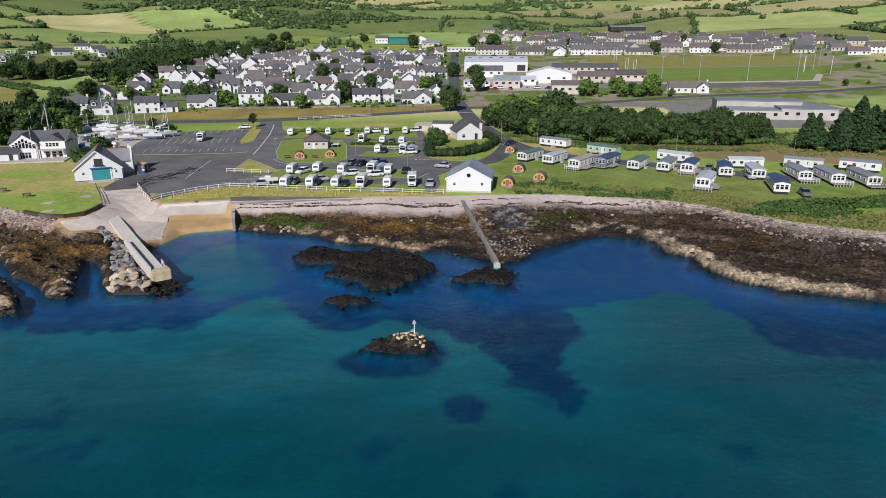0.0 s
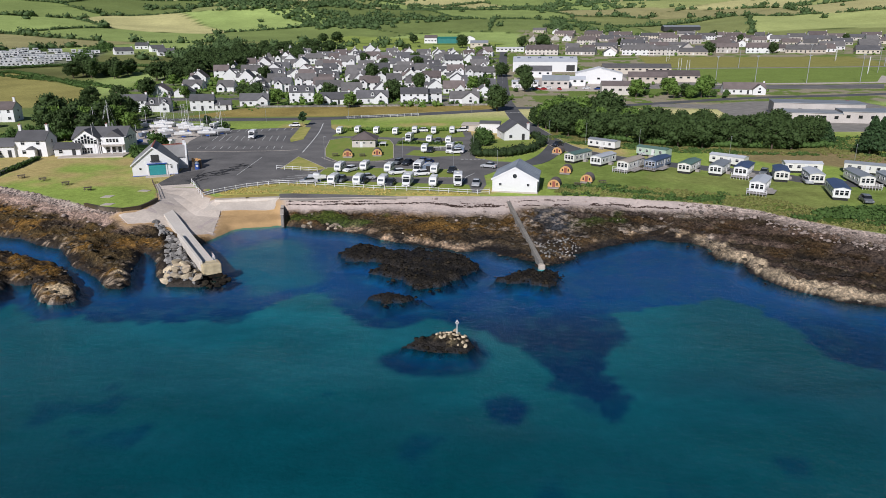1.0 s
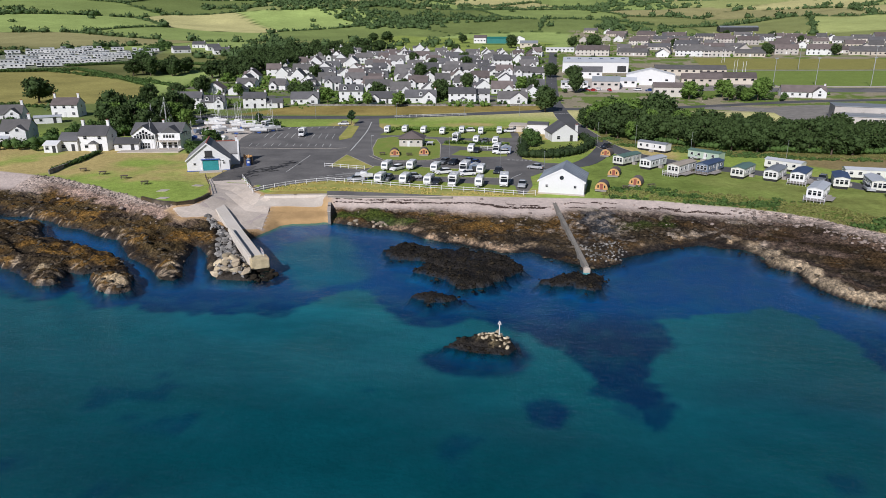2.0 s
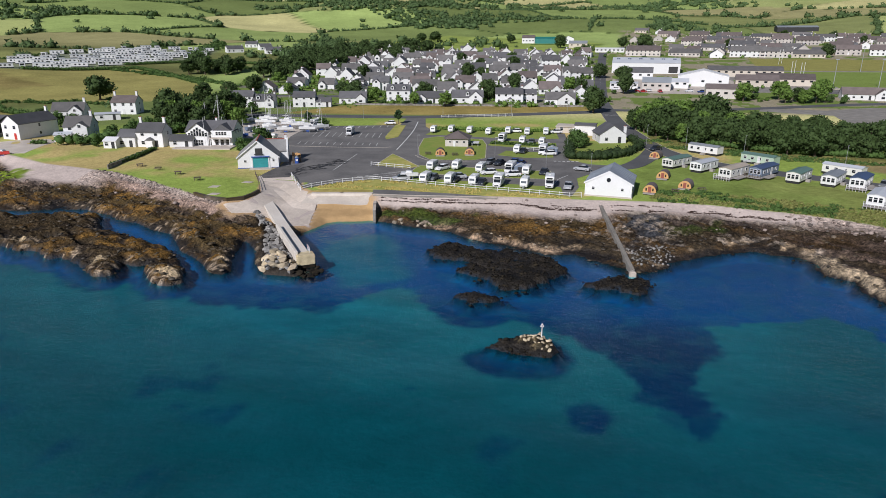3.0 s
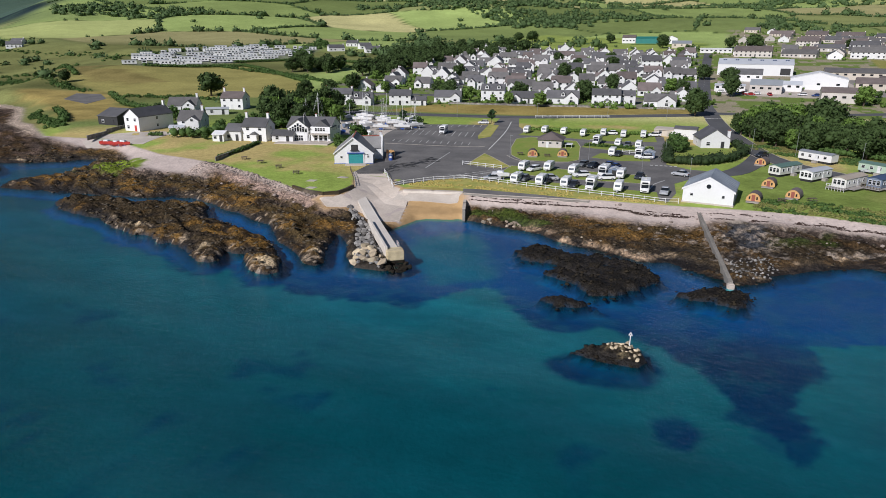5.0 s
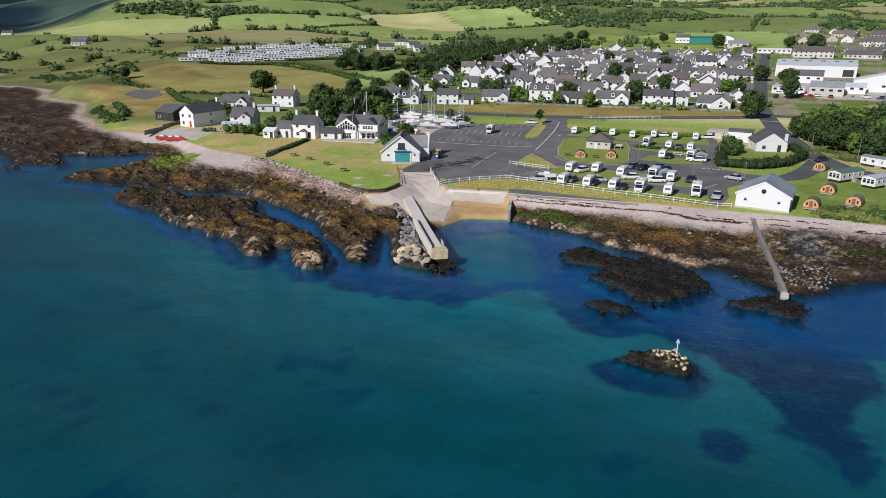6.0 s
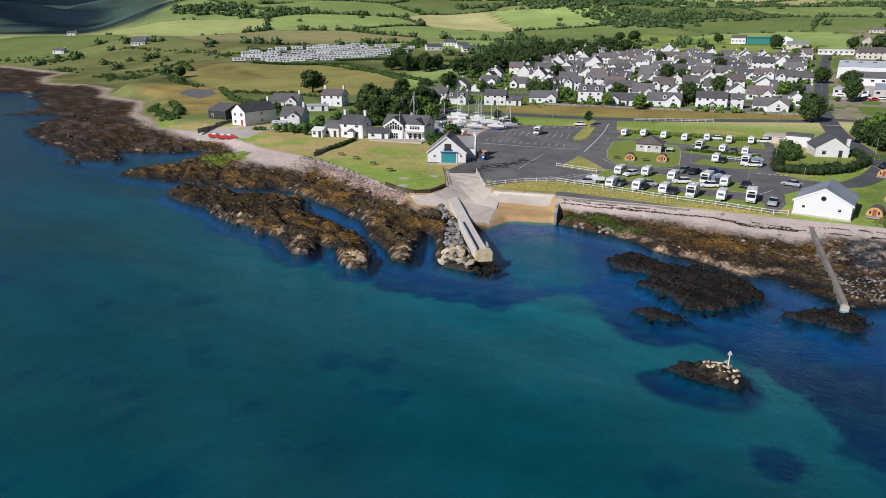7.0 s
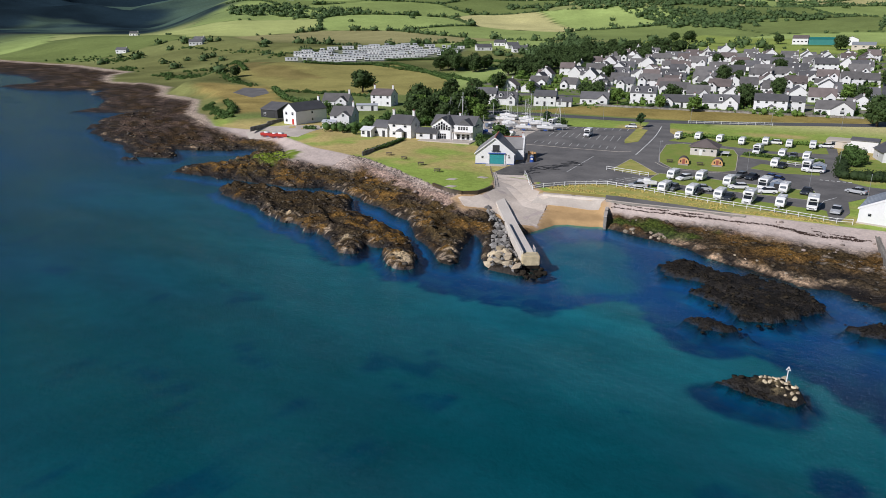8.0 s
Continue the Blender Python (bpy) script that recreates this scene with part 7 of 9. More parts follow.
# ---- fences, lamps and boats ----
def rail_fence(pts, gap=2.4, height=1.1, material=M_WHITE, rails=(0.45, 0.95), label="white painted post and rail fence along the sea front"):
    ob = thing("fence", pts[0][0], pts[0][1], 0, 0, label, "fence", kind="structure")
    o = Vector((pts[0][0], pts[0][1], 0))
    last = None
    for a, b in zip(pts, pts[1:]):
        a, b = Vector(a), Vector(b)
        n = max(1, round((b - a).length / gap))
        for i in range(n + (1 if b == Vector(pts[-1]) else 0)):
            p = a.lerp(b, i / n)
            q = Vector((p.x, p.y, ground_at(p.x, p.y) + 0.1)) - o
            post = linked("post", shared(("post", height, material.name), lambda: to_mesh("post", box(B(), (0, 0, height / 2 - 0.1), (0.1, 0.1, height + 0.2)), material)), ob)
            post.matrix_basis = Matrix.Translation(q)
            if last is not None:
                d = q - last
                for z in rails:
                    rail = linked("rail", shared(("rail", material.name), lambda: to_mesh("rail", box(B(), (0.5, 0, 0), (1, 0.05, 0.09)), material)), ob)
                    rail.matrix_basis = Matrix.Translation(last + Vector((0, 0, z))) @ d.to_track_quat('X', 'Z').to_matrix().to_4x4() @ Matrix.Diagonal((d.length, 1, 1, 1))
            last = q


rail_fence([(-71.0, 148.2), (-63.2, 136.2), (-55.6, 143.2), (-49.2, 147.0), (-40.2, 145.8), (-26.2, 143.6), (-13.3, 142.6), (-2.4, 141.0), (0.2, 141.8)])
rail_fence([(-55.5, 164.5), (-44, 162.0)], label="white rail fence at the edge of the parking bays")
rail_fence([(-80.6, 147.8), (-75.9, 140.4), (-71.7, 132.8)], gap=2.0, material=M_WOOD_G, label="weathered post fence beside the slipway")
rail_fence([(-17, 197.6), (-8.6, 196.6)], label="white rail fence behind the pitches")
rail_fence([(-58, 263), (-30, 273)], gap=3.0, label="white rail beside the estate road")


def street_lamp(h=6.5):
    ob = thing("street_lamp", 0, 0, 0, 0, "slim grey steel street lamp", "street lamp", "street lamps")
    bm = B(); cyl(bm, (0, 0, -0.2), (0, 0, h), 0.06, 0.035); part("column", bm, M_METAL, ob)
    bm = B(); box(bm, (0.35, 0, h), (0.8, 0.16, 0.12), bevel=0.03); part("lantern", bm, M_METAL, ob)
    return ob


place(street_lamp(), [(-46, 178, 0), (-24, 178, 0), (-9.5, 172, 0), (2, 158, 90), (19, 214, 60), (30, 208, 60), (44, 196, 60), (66, 184, 60), (93, 172, 60), (-30, 268, 0), (-56, 257, 0), (-88, 253, 0),
                      (-8, 276, 0), (-120, 250, 0), (-5, 200, 0)])


def flood_pole():
    ob = thing("floodlight_pole", 0, 0, 0, 0, "tall thin floodlight pole beside the pitch", "pole", "floodlight poles")
    bm = B(); cyl(bm, (0, 0, -0.3), (0, 0, 15), 0.2, 0.12); part("column", bm, M_METAL, ob)
    bm = B(); box(bm, (0, 0, 15), (1.6, 0.3, 0.6)); part("lamp_bar", bm, M_METAL, ob)
    return ob


place(flood_pole(), [(150, 396, 0), (178, 395, 0), (206, 393, 0), (170, 482, 0), (215, 478, 0), (262, 474, 0), (240, 440, 0), (128, 396, 0)])


def goal():
    ob = thing("goal_posts", 0, 0, 0, 0, "tall white goal posts on the pitch", "goal", "goal posts")
    for x in (-3.2, 3.2):
        bm = B(); cyl(bm, (x, 0, -0.2), (x, 0, 10), 0.12); part("post", bm, M_WHITE, ob)
    bm = B(); cyl(bm, (-3.2, 0, 2.5), (3.2, 0, 2.5), 0.1); part("crossbar", bm, M_WHITE, ob)
    return ob


place(goal(), [(124, 440, 60), (122, 452, 60), (252, 520, 60), (136, 540, 60), (232, 436, 60), (245, 428, 60)])


def boat(x, y, yaw, length=7.5, mast=10.0, hull=M_GEL, lift=1.2, label="white sailing yacht laid up on a cradle with its mast up"):
    ob = thing("yacht", x, y, ground_at(x, y), yaw, label, "yacht", "yachts in the boat yard")
    bm = B()
    rings = []
    for i in range(9):
        t = i / 8
        half = 0.95 * math.sin(math.pi * min(1, 0.35 + 0.65 * (1 - t)) * 0.5) * (1 - t ** 3) + 0.05
        xx = -length / 2 + t * length
        rings.append([bm.verts.new((xx, s * half * k, lift + zz)) for s, k, zz in ((-1, 1, 1.3), (-1, 0.85, 0.5), (-1, 0.05, -0.1 + 0.7 * t ** 3), (1, 0.05, -0.1 + 0.7 * t ** 3), (1, 0.85, 0.5), (1, 1, 1.3))])
    for a, b in zip(rings, rings[1:]):
        for i in range(6):
            bm.faces.new((a[i], a[(i + 1) % 6], b[(i + 1) % 6], b[i]))
    bm.faces.new(rings[0]); bm.faces.new(rings[-1][::-1])
    bmesh.ops.recalc_face_normals(bm, faces=bm.faces)
    part("hull", bm, hull, ob)
    bm = B(); rounded(bm, [(-length * 0.2, lift + 1.25), (length * 0.2, lift + 1.25), (length * 0.12, lift + 1.7), (-length * 0.2, lift + 1.8)], 0.7, 0.08); part("cabin", bm, M_GEL, ob)
    bm = B(); prism(bm, [(-0.7, lift - 0.05), (0.7, lift - 0.05), (0.5, 0.3), (-0.5, 0.3)], 'y', -0.12, 0.12); part("keel", bm, M_BLUE, ob)
    for xx in (-length * 0.28, length * 0.2):
        for s in (-1, 1):
            bm = B(); cyl(bm, (xx, s * 1.2, -0.1), (xx, s * 0.8, lift + 0.5), 0.06, n=6); part("cradle_leg", bm, M_METAL, ob)
    if mast:
        bm = B(); cyl(bm, (0.3, 0, lift + 1.5), (0.3, 0, lift + mast), 0.07, 0.045); part("mast", bm, M_WHITE, ob)
        bm = B(); cyl(bm, (0.3, 0, lift + 2.6), (-length * 0.35, 0, lift + 2.6), 0.06); part("boom", bm, M_WHITE, ob)
        for e in (length / 2, -length / 2):
            bm = B(); cyl(bm, (0.3, 0, lift + mast), (e, 0, lift + 1.3), 0.02, n=4); part("stay", bm, M_METAL, ob)
    return ob


random.seed(31)
for _x, _y, _yaw, _l, _m, _h in ((-117, 226, 20, 9, 13, M_GEL), (-106, 224, 10, 8, 9, M_GEL), (-101, 222, 25, 8.5, 9, M_GEL), (-96, 216, 10, 7, 8, M_GEL), (-109, 214, 30, 6.5, 8, M_GEL),
                                 (-112, 219, 15, 6, 7, M_GEL), (-115, 211, 60, 5, 0, M_GEL), (-110, 207, 70, 5, 0, M_GEL), (-118, 206, 50, 5.5, 0, M_GEL), (-103, 213, 15, 6.5, 8, M_GEL), (-106, 206, 40, 5, 0, M_GEL),
                                 (-120, 234, 15, 8, 9, M_GEL), (-111, 232, 15, 7, 8, M_GEL), (-93, 221, 25, 7, 8, M_GEL), (-128, 212, 60, 7, 10, M_GEL), (-130, 215, 55, 7, 9, M_GEL), (-132, 210, 55, 7, 9, M_GEL)):
    boat(_x, _y, _yaw + random.uniform(-18, 18), _l * 0.85, _m * random.uniform(1.0, 1.3), random.choice((_h, _h, _h, _h, M_STATIC_B)) if _l < 8 else _h, 0.75 if _l < 8 else 1.1, label="" or ("white sailing yacht laid up on a cradle with its mast up" if _m else "small open boat on a yard cradle"))
for _i in range(14):
    boat(-133 + (_i % 7) * 5.2 + random.uniform(-1, 1), 203 + (_i // 7) * 30 + (_i % 7) * (1.2 if _i > 6 else -0.5) + random.uniform(-1, 1), random.uniform(20, 80), 3.8, 6.2 if _i % 3 else 0, random.choice((M_GEL, M_GEL, M_GEL, M_GEL, M_BLUE, M_ORANGE)), 0.1, "small sailing dinghy on the boat yard gravel")
sheet("pavement", [(-122, 200), (-98, 199), (-96, 207), (-99, 228), (-122, 240), (-135, 222)], 0.05, M_CONC, "pale gravel of the boat yard", "yard", cell=8)
sheet("pavement", [(-190, 163), (-184, 159), (-163, 162), (-166, 178), (-172, 182), (-188, 172)], 0.06, M_CONC, "pale driveway down to the beach", "driveway", cell=6)
boat(-40.9, 150.2, 8, 4.2, 0, M_GEL, 0.45, "small white speedboat on a trailer beside a car")
for _x, _y in ((-177.5, 161.5), (-172, 160.2), (-168.5, 159.6)):
    boat(_x, _y, 10, 4.5, 0, M_RED, 0.2, "red rowing boat drawn up on the beach")
sheet("pavement", [(-292, 252), (-280, 234), (-258, 227), (-264, 244), (-280, 256)], 0.06, M_ASPHALT, "small grey car park in the meadow", "car park", cell=8)


def beacon():
    x, y = -3.4, 74.6
    ob = thing("beacon", x, y, ground_at(x, y) - 0.2, 0, "white navigation post with a triangle topmark on a rock", "beacon")
    bm = B(); cyl(bm, (0, 0, -0.3), (0, 0, 2.0), 0.07, 0.05); part("post", bm, M_WHITE, ob)
    bm = B(); prism(bm, [(-0.26, 1.85), (0.26, 1.85), (0, 2.35)], 'y', -0.05, 0.05); tm = part("topmark", bm, M_WHITE, ob)
    bm = B(); prism(bm, [(-0.13, 1.92), (0.13, 1.92), (0, 2.18)], 'y', -0.07, 0.07); part("topmark_centre", bm, M_DARKPAINT, tm)
    bm = B(); box(bm, (0, 0, 0), (0.5, 0.5, 0.5), bevel=0.05); part("foot", bm, M_CONC, ob)


beacon()


# ---- plants ----
def leaf_cloud(rng, centre, radii, count, size):
    """Small tilted leaf triangles over and in an ellipsoid."""
    v = rng.normal(size=(count, 3))
    v /= np.linalg.norm(v, axis=1)[:, None]
    v *= (rng.random((count, 1)) ** 0.25)
    c = v * np.array(radii) + np.array(centre)
    a = rng.normal(size=(count, 3)); a /= np.linalg.norm(a, axis=1)[:, None]
    b = np.cross(a, rng.normal(size=(count, 3))); b /= np.linalg.norm(b, axis=1)[:, None]
    s = size * (0.6 + 0.8 * rng.random((count, 1)))
    return np.stack([c + a * s, c - a * s * 0.5 + b * s * 0.85, c - a * s * 0.5 - b * s * 0.85], 1).reshape(-1, 3)


def core(rng, centre, radii):
    """A rough dark lump inside the leaves."""
    bm = B()
    bmesh.ops.create_icosphere(bm, subdivisions=1, radius=1)
    co = np.array([v.co for v in bm.verts]); fa = np.array([[v.index for v in f.verts] for f in bm.faces])
    bm.free()
    co = co * (0.75 + 0.3 * rng.random((len(co), 1))) * np.array(radii) * 0.82 + np.array(centre)
    return co, fa


def raw_mesh(name, verts, tris, material):
    me = bpy.data.meshes.new(name)
    me.vertices.add(len(verts)); me.vertices.foreach_set("co", np.asarray(verts, np.float32).ravel())
    tris = np.asarray(tris, np.int32)
    me.loops.add(tris.size); me.loops.foreach_set("vertex_index", tris.ravel())
    me.polygons.add(len(tris)); me.polygons.foreach_set("loop_start", np.arange(0, tris.size, 3, dtype=np.int32))
    me.update(calc_edges=True)
    me.materials.append(material)
    return me


def crown_mesh(seed, height, spread, material, clumps=22, leaves=70, conifer=False):
    rng = np.random.default_rng(seed)
    V, F, n = [], [], 0
    for i in range(clumps):
        if conifer:
            t = (i + 0.5) / clumps
            z = height * (0.16 + 0.8 * t)
            a, r = i * 2.4, spread * (1 - t) ** 0.8 * 0.55
            c, rad = (math.cos(a) * r, math.sin(a) * r, z), (spread * (1 - t) * 0.55 + 0.3, spread * (1 - t) * 0.55 + 0.3, height * 0.075)
        else:
            d = rng.normal(size=3); d /= np.linalg.norm(d)
            k = 0.72 * rng.random() ** 0.4
            z = height * 0.56 + d[2] * height * 0.46 * k
            wide = spread * (1 - 0.35 * abs(z / height - 0.55) * 2)
            c = (d[0] * wide * k, d[1] * wide * k, z)
            s = spread * rng.uniform(0.32, 0.5)
            rad = (s, s, s * 0.75)
        co, fa = core(rng, c, rad)
        V.append(co); F.append(fa + n); n += len(co)
        lv = leaf_cloud(rng, c, np.array(rad) * 1.12, leaves, spread * 0.075 + 0.08)
        V.append(lv); F.append(np.arange(len(lv)).reshape(-1, 3) + n); n += len(lv)
    return raw_mesh("crown", np.concatenate(V), np.concatenate(F), material)


def trunk_mesh(seed, height, spread, conifer=False):
    rng = random.Random(seed)
    bm = B()
    cyl(bm, (0, 0, -0.5), (0.1, 0, height * 0.55), spread * 0.075, spread * 0.04, 8)
    if not conifer:
        for i in range(5):
            a = i * 1.26 + rng.random()
            z = height * rng.uniform(0.28, 0.45)
            cyl(bm, (0.05, 0, z), (math.cos(a) * spread * 0.55, math.sin(a) * spread * 0.55, z + height * 0.28), spread * 0.035, spread * 0.015, 6)
    else:
        cyl(bm, (0.1, 0, height * 0.5), (0.1, 0, height * 0.98), spread * 0.04, 0.02, 6)
    return to_mesh("trunk", bm, M_BARK)


TREES = {}


def tree(kind, x, y, scale=1.0, group="trees", label=""):
    """kind: broad, light, round, bush, conifer; made once and copied."""
    spec = {"broad": (9.5, 4.6, M_LEAF, 24, 76, False, "dark green broadleaf tree in full leaf"), "broad2": (9.0, 5.0, M_LEAF, 24, 76, False, "spreading dark green broadleaf tree"),
            "light": (8.0, 3.9, M_LEAF_L, 20, 76, False, "fresh green broadleaf tree"), "bush": (3.2, 1.9, M_HEDGE, 10, 80, False, "dense dark green rounded shrub"),
            "lightbush": (2.6, 1.7, M_LEAF_L, 9, 80, False, "light green leafy garden shrub"), "oval": (4.8, 1.3, M_LEAF_D, 14, 80, False, "clipped upright oval tree on the grass"), "conifer": (10, 4.0, M_LEAF_D, 30, 90, True, "dark conifer with drooping boughs")}[kind]
    h, s, mat, cl, lv, con, lab = spec
    seed = {"broad": 1, "broad2": 2, "light": 3, "bush": 4, "lightbush": 5, "conifer": 6, "oval": 7}[kind]
    z = ground_at(x, y) - 0.1
    m = pose(x, y, z, 0, 0, (x * 37 + y * 91) % 360) @ Matrix.Diagonal((scale, scale, scale * (0.9 + 0.2 * ((x * 13.7 + y * 7.3) % 1)), 1))
    ob = thing("tree" if "bush" not in kind else "shrub", x, y, z, 0, label or lab, "tree" if "bush" not in kind else "shrub", group)
    ob.matrix_basis = m
    if kind not in TREES:
        TREES[kind] = (trunk_mesh(seed, h, s, con), crown_mesh(seed, h, s, mat, cl, lv, con))
    linked("trunk", TREES[kind][0], ob)
    linked("crown", TREES[kind][1], ob)


for _k, _x, _y, _s in (("broad", 2.5, 289, 1.15), ("oval", -70.6, 243.4, 1.3), ("broad2", -228, 276, 1.45), ("broad2", -155, 222, 1.1), ("broad", -150, 213, 1.0), ("broad2", -147, 226, 1.2), ("broad", -160, 226, 1.0),
                       ("broad", -141, 236, 1.1), ("broad2", -147, 258, 1.0), ("bush", -97.0, 184.5, 2.0), ("bush", -98.0, 174.5, 1.2), ("bush", -103, 182, 1.1), ("broad", -205, 215, 0.6), ("bush", -188, 205, 1.7), ("bush", -138, 255, 1.6),
                       ("bush", -155, 190, 1.4), ("bush", -150, 192, 1.5), ("bush", -146, 196, 1.6), ("bush", -142, 199, 1.6), ("bush", -147, 188, 1.3), ("bush", -139, 204, 1.7), ("bush", -151, 198, 1.6), ("bush", -144, 205, 1.7), ("bush", -135, 209, 1.6),
                       ("oval", -103.3, 233.4, 1.2), ("bush", -96, 231, 1.2), ("bush", -159, 175.5, 0.9), ("bush", -154, 174.5, 1.0), ("bush", -148, 174, 0.8),
                       ("bush", -2.6, 213, 1.6), ("bush", -3.0, 208, 1.7), ("bush", -0.5, 209, 1.4), ("bush", -2.0, 204, 1.2), ("broad2", 47, 650, 1.7), ("broad", -31, 690, 1.5), ("broad", 30, 700, 1.3), ("broad2", -180, 780, 1.6), ("broad2", -195, 775, 1.4), ("broad", -90, 770, 1.2),
                       ("broad", -333, 282, 0.8), ("broad", 20, 405, 0.9), ("broad2", 19, 425, 1.0), ("broad", 22, 440, 0.9)):
    tree(_k, _x, _y, _s)

random.seed(41)
WOOD = [(17, 247), (21, 231), (31, 217), (55, 204), (88, 200), (98, 202), (106, 220), (101, 232), (80, 240), (52, 248), (28, 264)]
def scatter(poly, gap, tries=4000):
    got = []
    xs, ys = [p[0] for p in poly], [p[1] for p in poly]
    for _ in range(tries):
        p = (random.uniform(min(xs), max(xs)), random.uniform(min(ys), max(ys)))
        if float(inside(poly, np.array([p[0]]), np.array([p[1]]))[0]) > 0 and all((p[0] - q[0]) ** 2 + (p[1] - q[1]) ** 2 > gap * gap for q in got):
            got.append(p)
    return got


for _x, _y in scatter(WOOD, 5.6):
    tree(random.choice(("broad", "broad2", "broad", "light" if _x < 45 else "broad2")), _x, _y, random.uniform(0.7, 1.0), "trees of the wood")
for _k, _x, _y, _s in (("light", 22, 243, 1.45), ("broad", 27, 237, 1.3), ("light", 32, 246, 1.6), ("light", 37, 231, 1.3), ("broad", 42, 241, 1.45), ("light", 26, 254, 1.4), ("light", 48, 232, 1.25), ("broad2", 38, 252, 1.3), ("light", 56, 226, 1.1)):
    tree(_k, _x, _y, _s, "trees of the wood")
for _x, _y, _s in ((109, 195, 1.0), (114, 200, 0.9), (120, 197, 1.25), (126, 199, 1.35), (132, 202, 1.3), (138, 204, 1.2), (104, 211, 0.75), (116, 191, 0.8), (131, 193, 1.2), (123, 190, 1.0), (142, 196, 1.3)):
    tree("conifer", _x, _y, _s, "conifers")
for _poly, _gap, _kinds, _grp in (([(-206, 392), (-183, 395), (-178, 430), (-185, 520), (-222, 540), (-216, 440)], 8, ("broad", "broad2"), "trees behind the estate"),
                                  ([(-260, 395), (-232, 400), (-235, 430), (-262, 425)], 8, ("broad",), "trees in the meadow"),
                                  ([(-185, 520), (-150, 540), (-142, 640), (-200, 640), (-240, 560)], 17, ("broad", "broad2"), "trees behind the estate"),
                                  ([(-155, 207), (-132, 206), (-126, 224), (-144, 242), (-160, 234)], 5.5, ("bush", "bush", "broad", "light"), "trees between the cottages"),
                                  ([(70, 338), (115, 332), (118, 345), (72, 350)], 6, ("light", "lightbush", "bush"), "trees by the school")):
    for _x, _y in scatter(_poly, _gap, 1500):
        tree(random.choice(_kinds), _x, _y, random.uniform(0.9, 1.35), _grp)
HOUSES = np.array([(o.location.x, o.location.y) for o in scene.objects if o.parent is None and o.get("category") in ("house", "building", "school", "warehouse", "workshop", "showroom")])
def garden(poly, n, kinds, lo, hi):
    made = 0
    while made < n:
        xs, ys = [p[0] for p in poly], [p[1] for p in poly]
        x, y = random.uniform(min(xs), max(xs)), random.uniform(min(ys), max(ys))
        if float(inside(poly, np.array([x]), np.array([y]))[0]) > 0 and float(inside(PITCH, np.array([x]), np.array([y]))[0]) < -4 and ((HOUSES - (x, y)) ** 2).sum(1).min() > 52:
            tree(random.choice(kinds), x, y, random.uniform(lo, hi), "garden trees")
            made += 1


garden(TOWN_W, 95, ("bush", "bush", "bush", "light", "broad", "broad"), 0.7, 1.15)
garden(TOWN_E, 42, ("bush", "bush", "lightbush", "broad"), 0.7, 1.2)


def hedge_line(pts, width, height, seed, label, material=M_HEDGE, leaf=0.22):
    """A clipped or wild hedge along a line: one leafy mesh."""
    rng = np.random.default_rng(seed)
    V, F, n = [], [], 0
    for a, b in zip(pts, pts[1:]):
        a, b = Vector(a), Vector(b)
        k = max(1, int((b - a).length / (width * 0.55)))
        for i in range(k):
            p = a.lerp(b, (i + 0.5) / k)
            h = height * (rng.uniform(0.92, 1.06) if "clipped" in label else rng.uniform(0.8, 1.15))
            c = (p.x + rng.normal() * 0.15, p.y + rng.normal() * 0.15, ground_at(p.x, p.y) + h * 0.45)
            rad = (width * 0.6, width * 0.6, h * 0.58)
            co, fa = core(rng, c, rad); V.append(co); F.append(fa + n); n += len(co)
            lv = leaf_cloud(rng, c, np.array(rad) * 1.08, 60, leaf); V.append(lv); F.append(np.arange(len(lv)).reshape(-1, 3) + n); n += len(lv)
    tagged(new("hedge", raw_mesh("hedge", np.concatenate(V), np.concatenate(F), material)), label, "hedge")


hedge_line([(-4.6, 214), (-4.0, 186), (4.8, 186.5), (11.6, 193.5), (17, 208), (14.6, 222)], 3.0, 2.5, 1, "dark clipped hedge round the warden's garden", M_CLIP)
hedge_line([(-1, 190), (5, 192), (10, 199)], 3.0, 2.2, 2, "dense shrubs inside the garden hedge", M_CLIP)
hedge_line([(-54, 232.5), (-30, 233.5), (-9, 234.5)], 1.6, 1.3, 3, "light green hedge behind the camping pitches", M_LEAF_L)
hedge_line([(-124, 149.5), (-124.4, 160), (-127.5, 174)], 1.0, 1.1, 4, "dark hedge and wall across the lawn")
hedge_line([(-161, 172.5), (-154, 179), (-150.5, 187), (-147, 196), (-140, 205)], 3.6, 3.4, 51, "tall dark garden hedge between the shore cottages", leaf=0.3)
hedge_line([(-170, 172.5), (-166, 174.5)], 1.6, 1.5, 52, "dark shrubs beside the sunroom")
hedge_line([(-29, 206.5), (-9, 205.5)], 0.9, 0.9, 5, "low hedge between camping pitches")
hedge_line([(30, 222), (56, 207), (88, 203), (104, 206)], 2.5, 2.2, 6, "scrub along the edge of the wood")
for _i, _pts in enumerate(([(-352, 361), (-308, 413), (-262, 385), (-216, 347)], [(-216, 347), (-195, 310)], [(-330, 430), (-290, 480), (-240, 470)],
                           [(-272, 255), (-240, 232), (-215, 222)], [(-420, 352), (-345, 300)], [(-250, 205), (-236, 196), (-222, 184)])):
    hedge_line(_pts, 3.2, 2.3, 10 + _i, "wild dark hedgerow between fields", leaf=0.35)
for _i in range(9):
    _x = -107 + _i * 11
    hedge_line([(_x, 297 + (_x + 107) * 0.14), (_x + 1, 305 + (_x + 107) * 0.14)], 1.3, 1.4, 30 + _i, "clipped garden hedge beside a house")


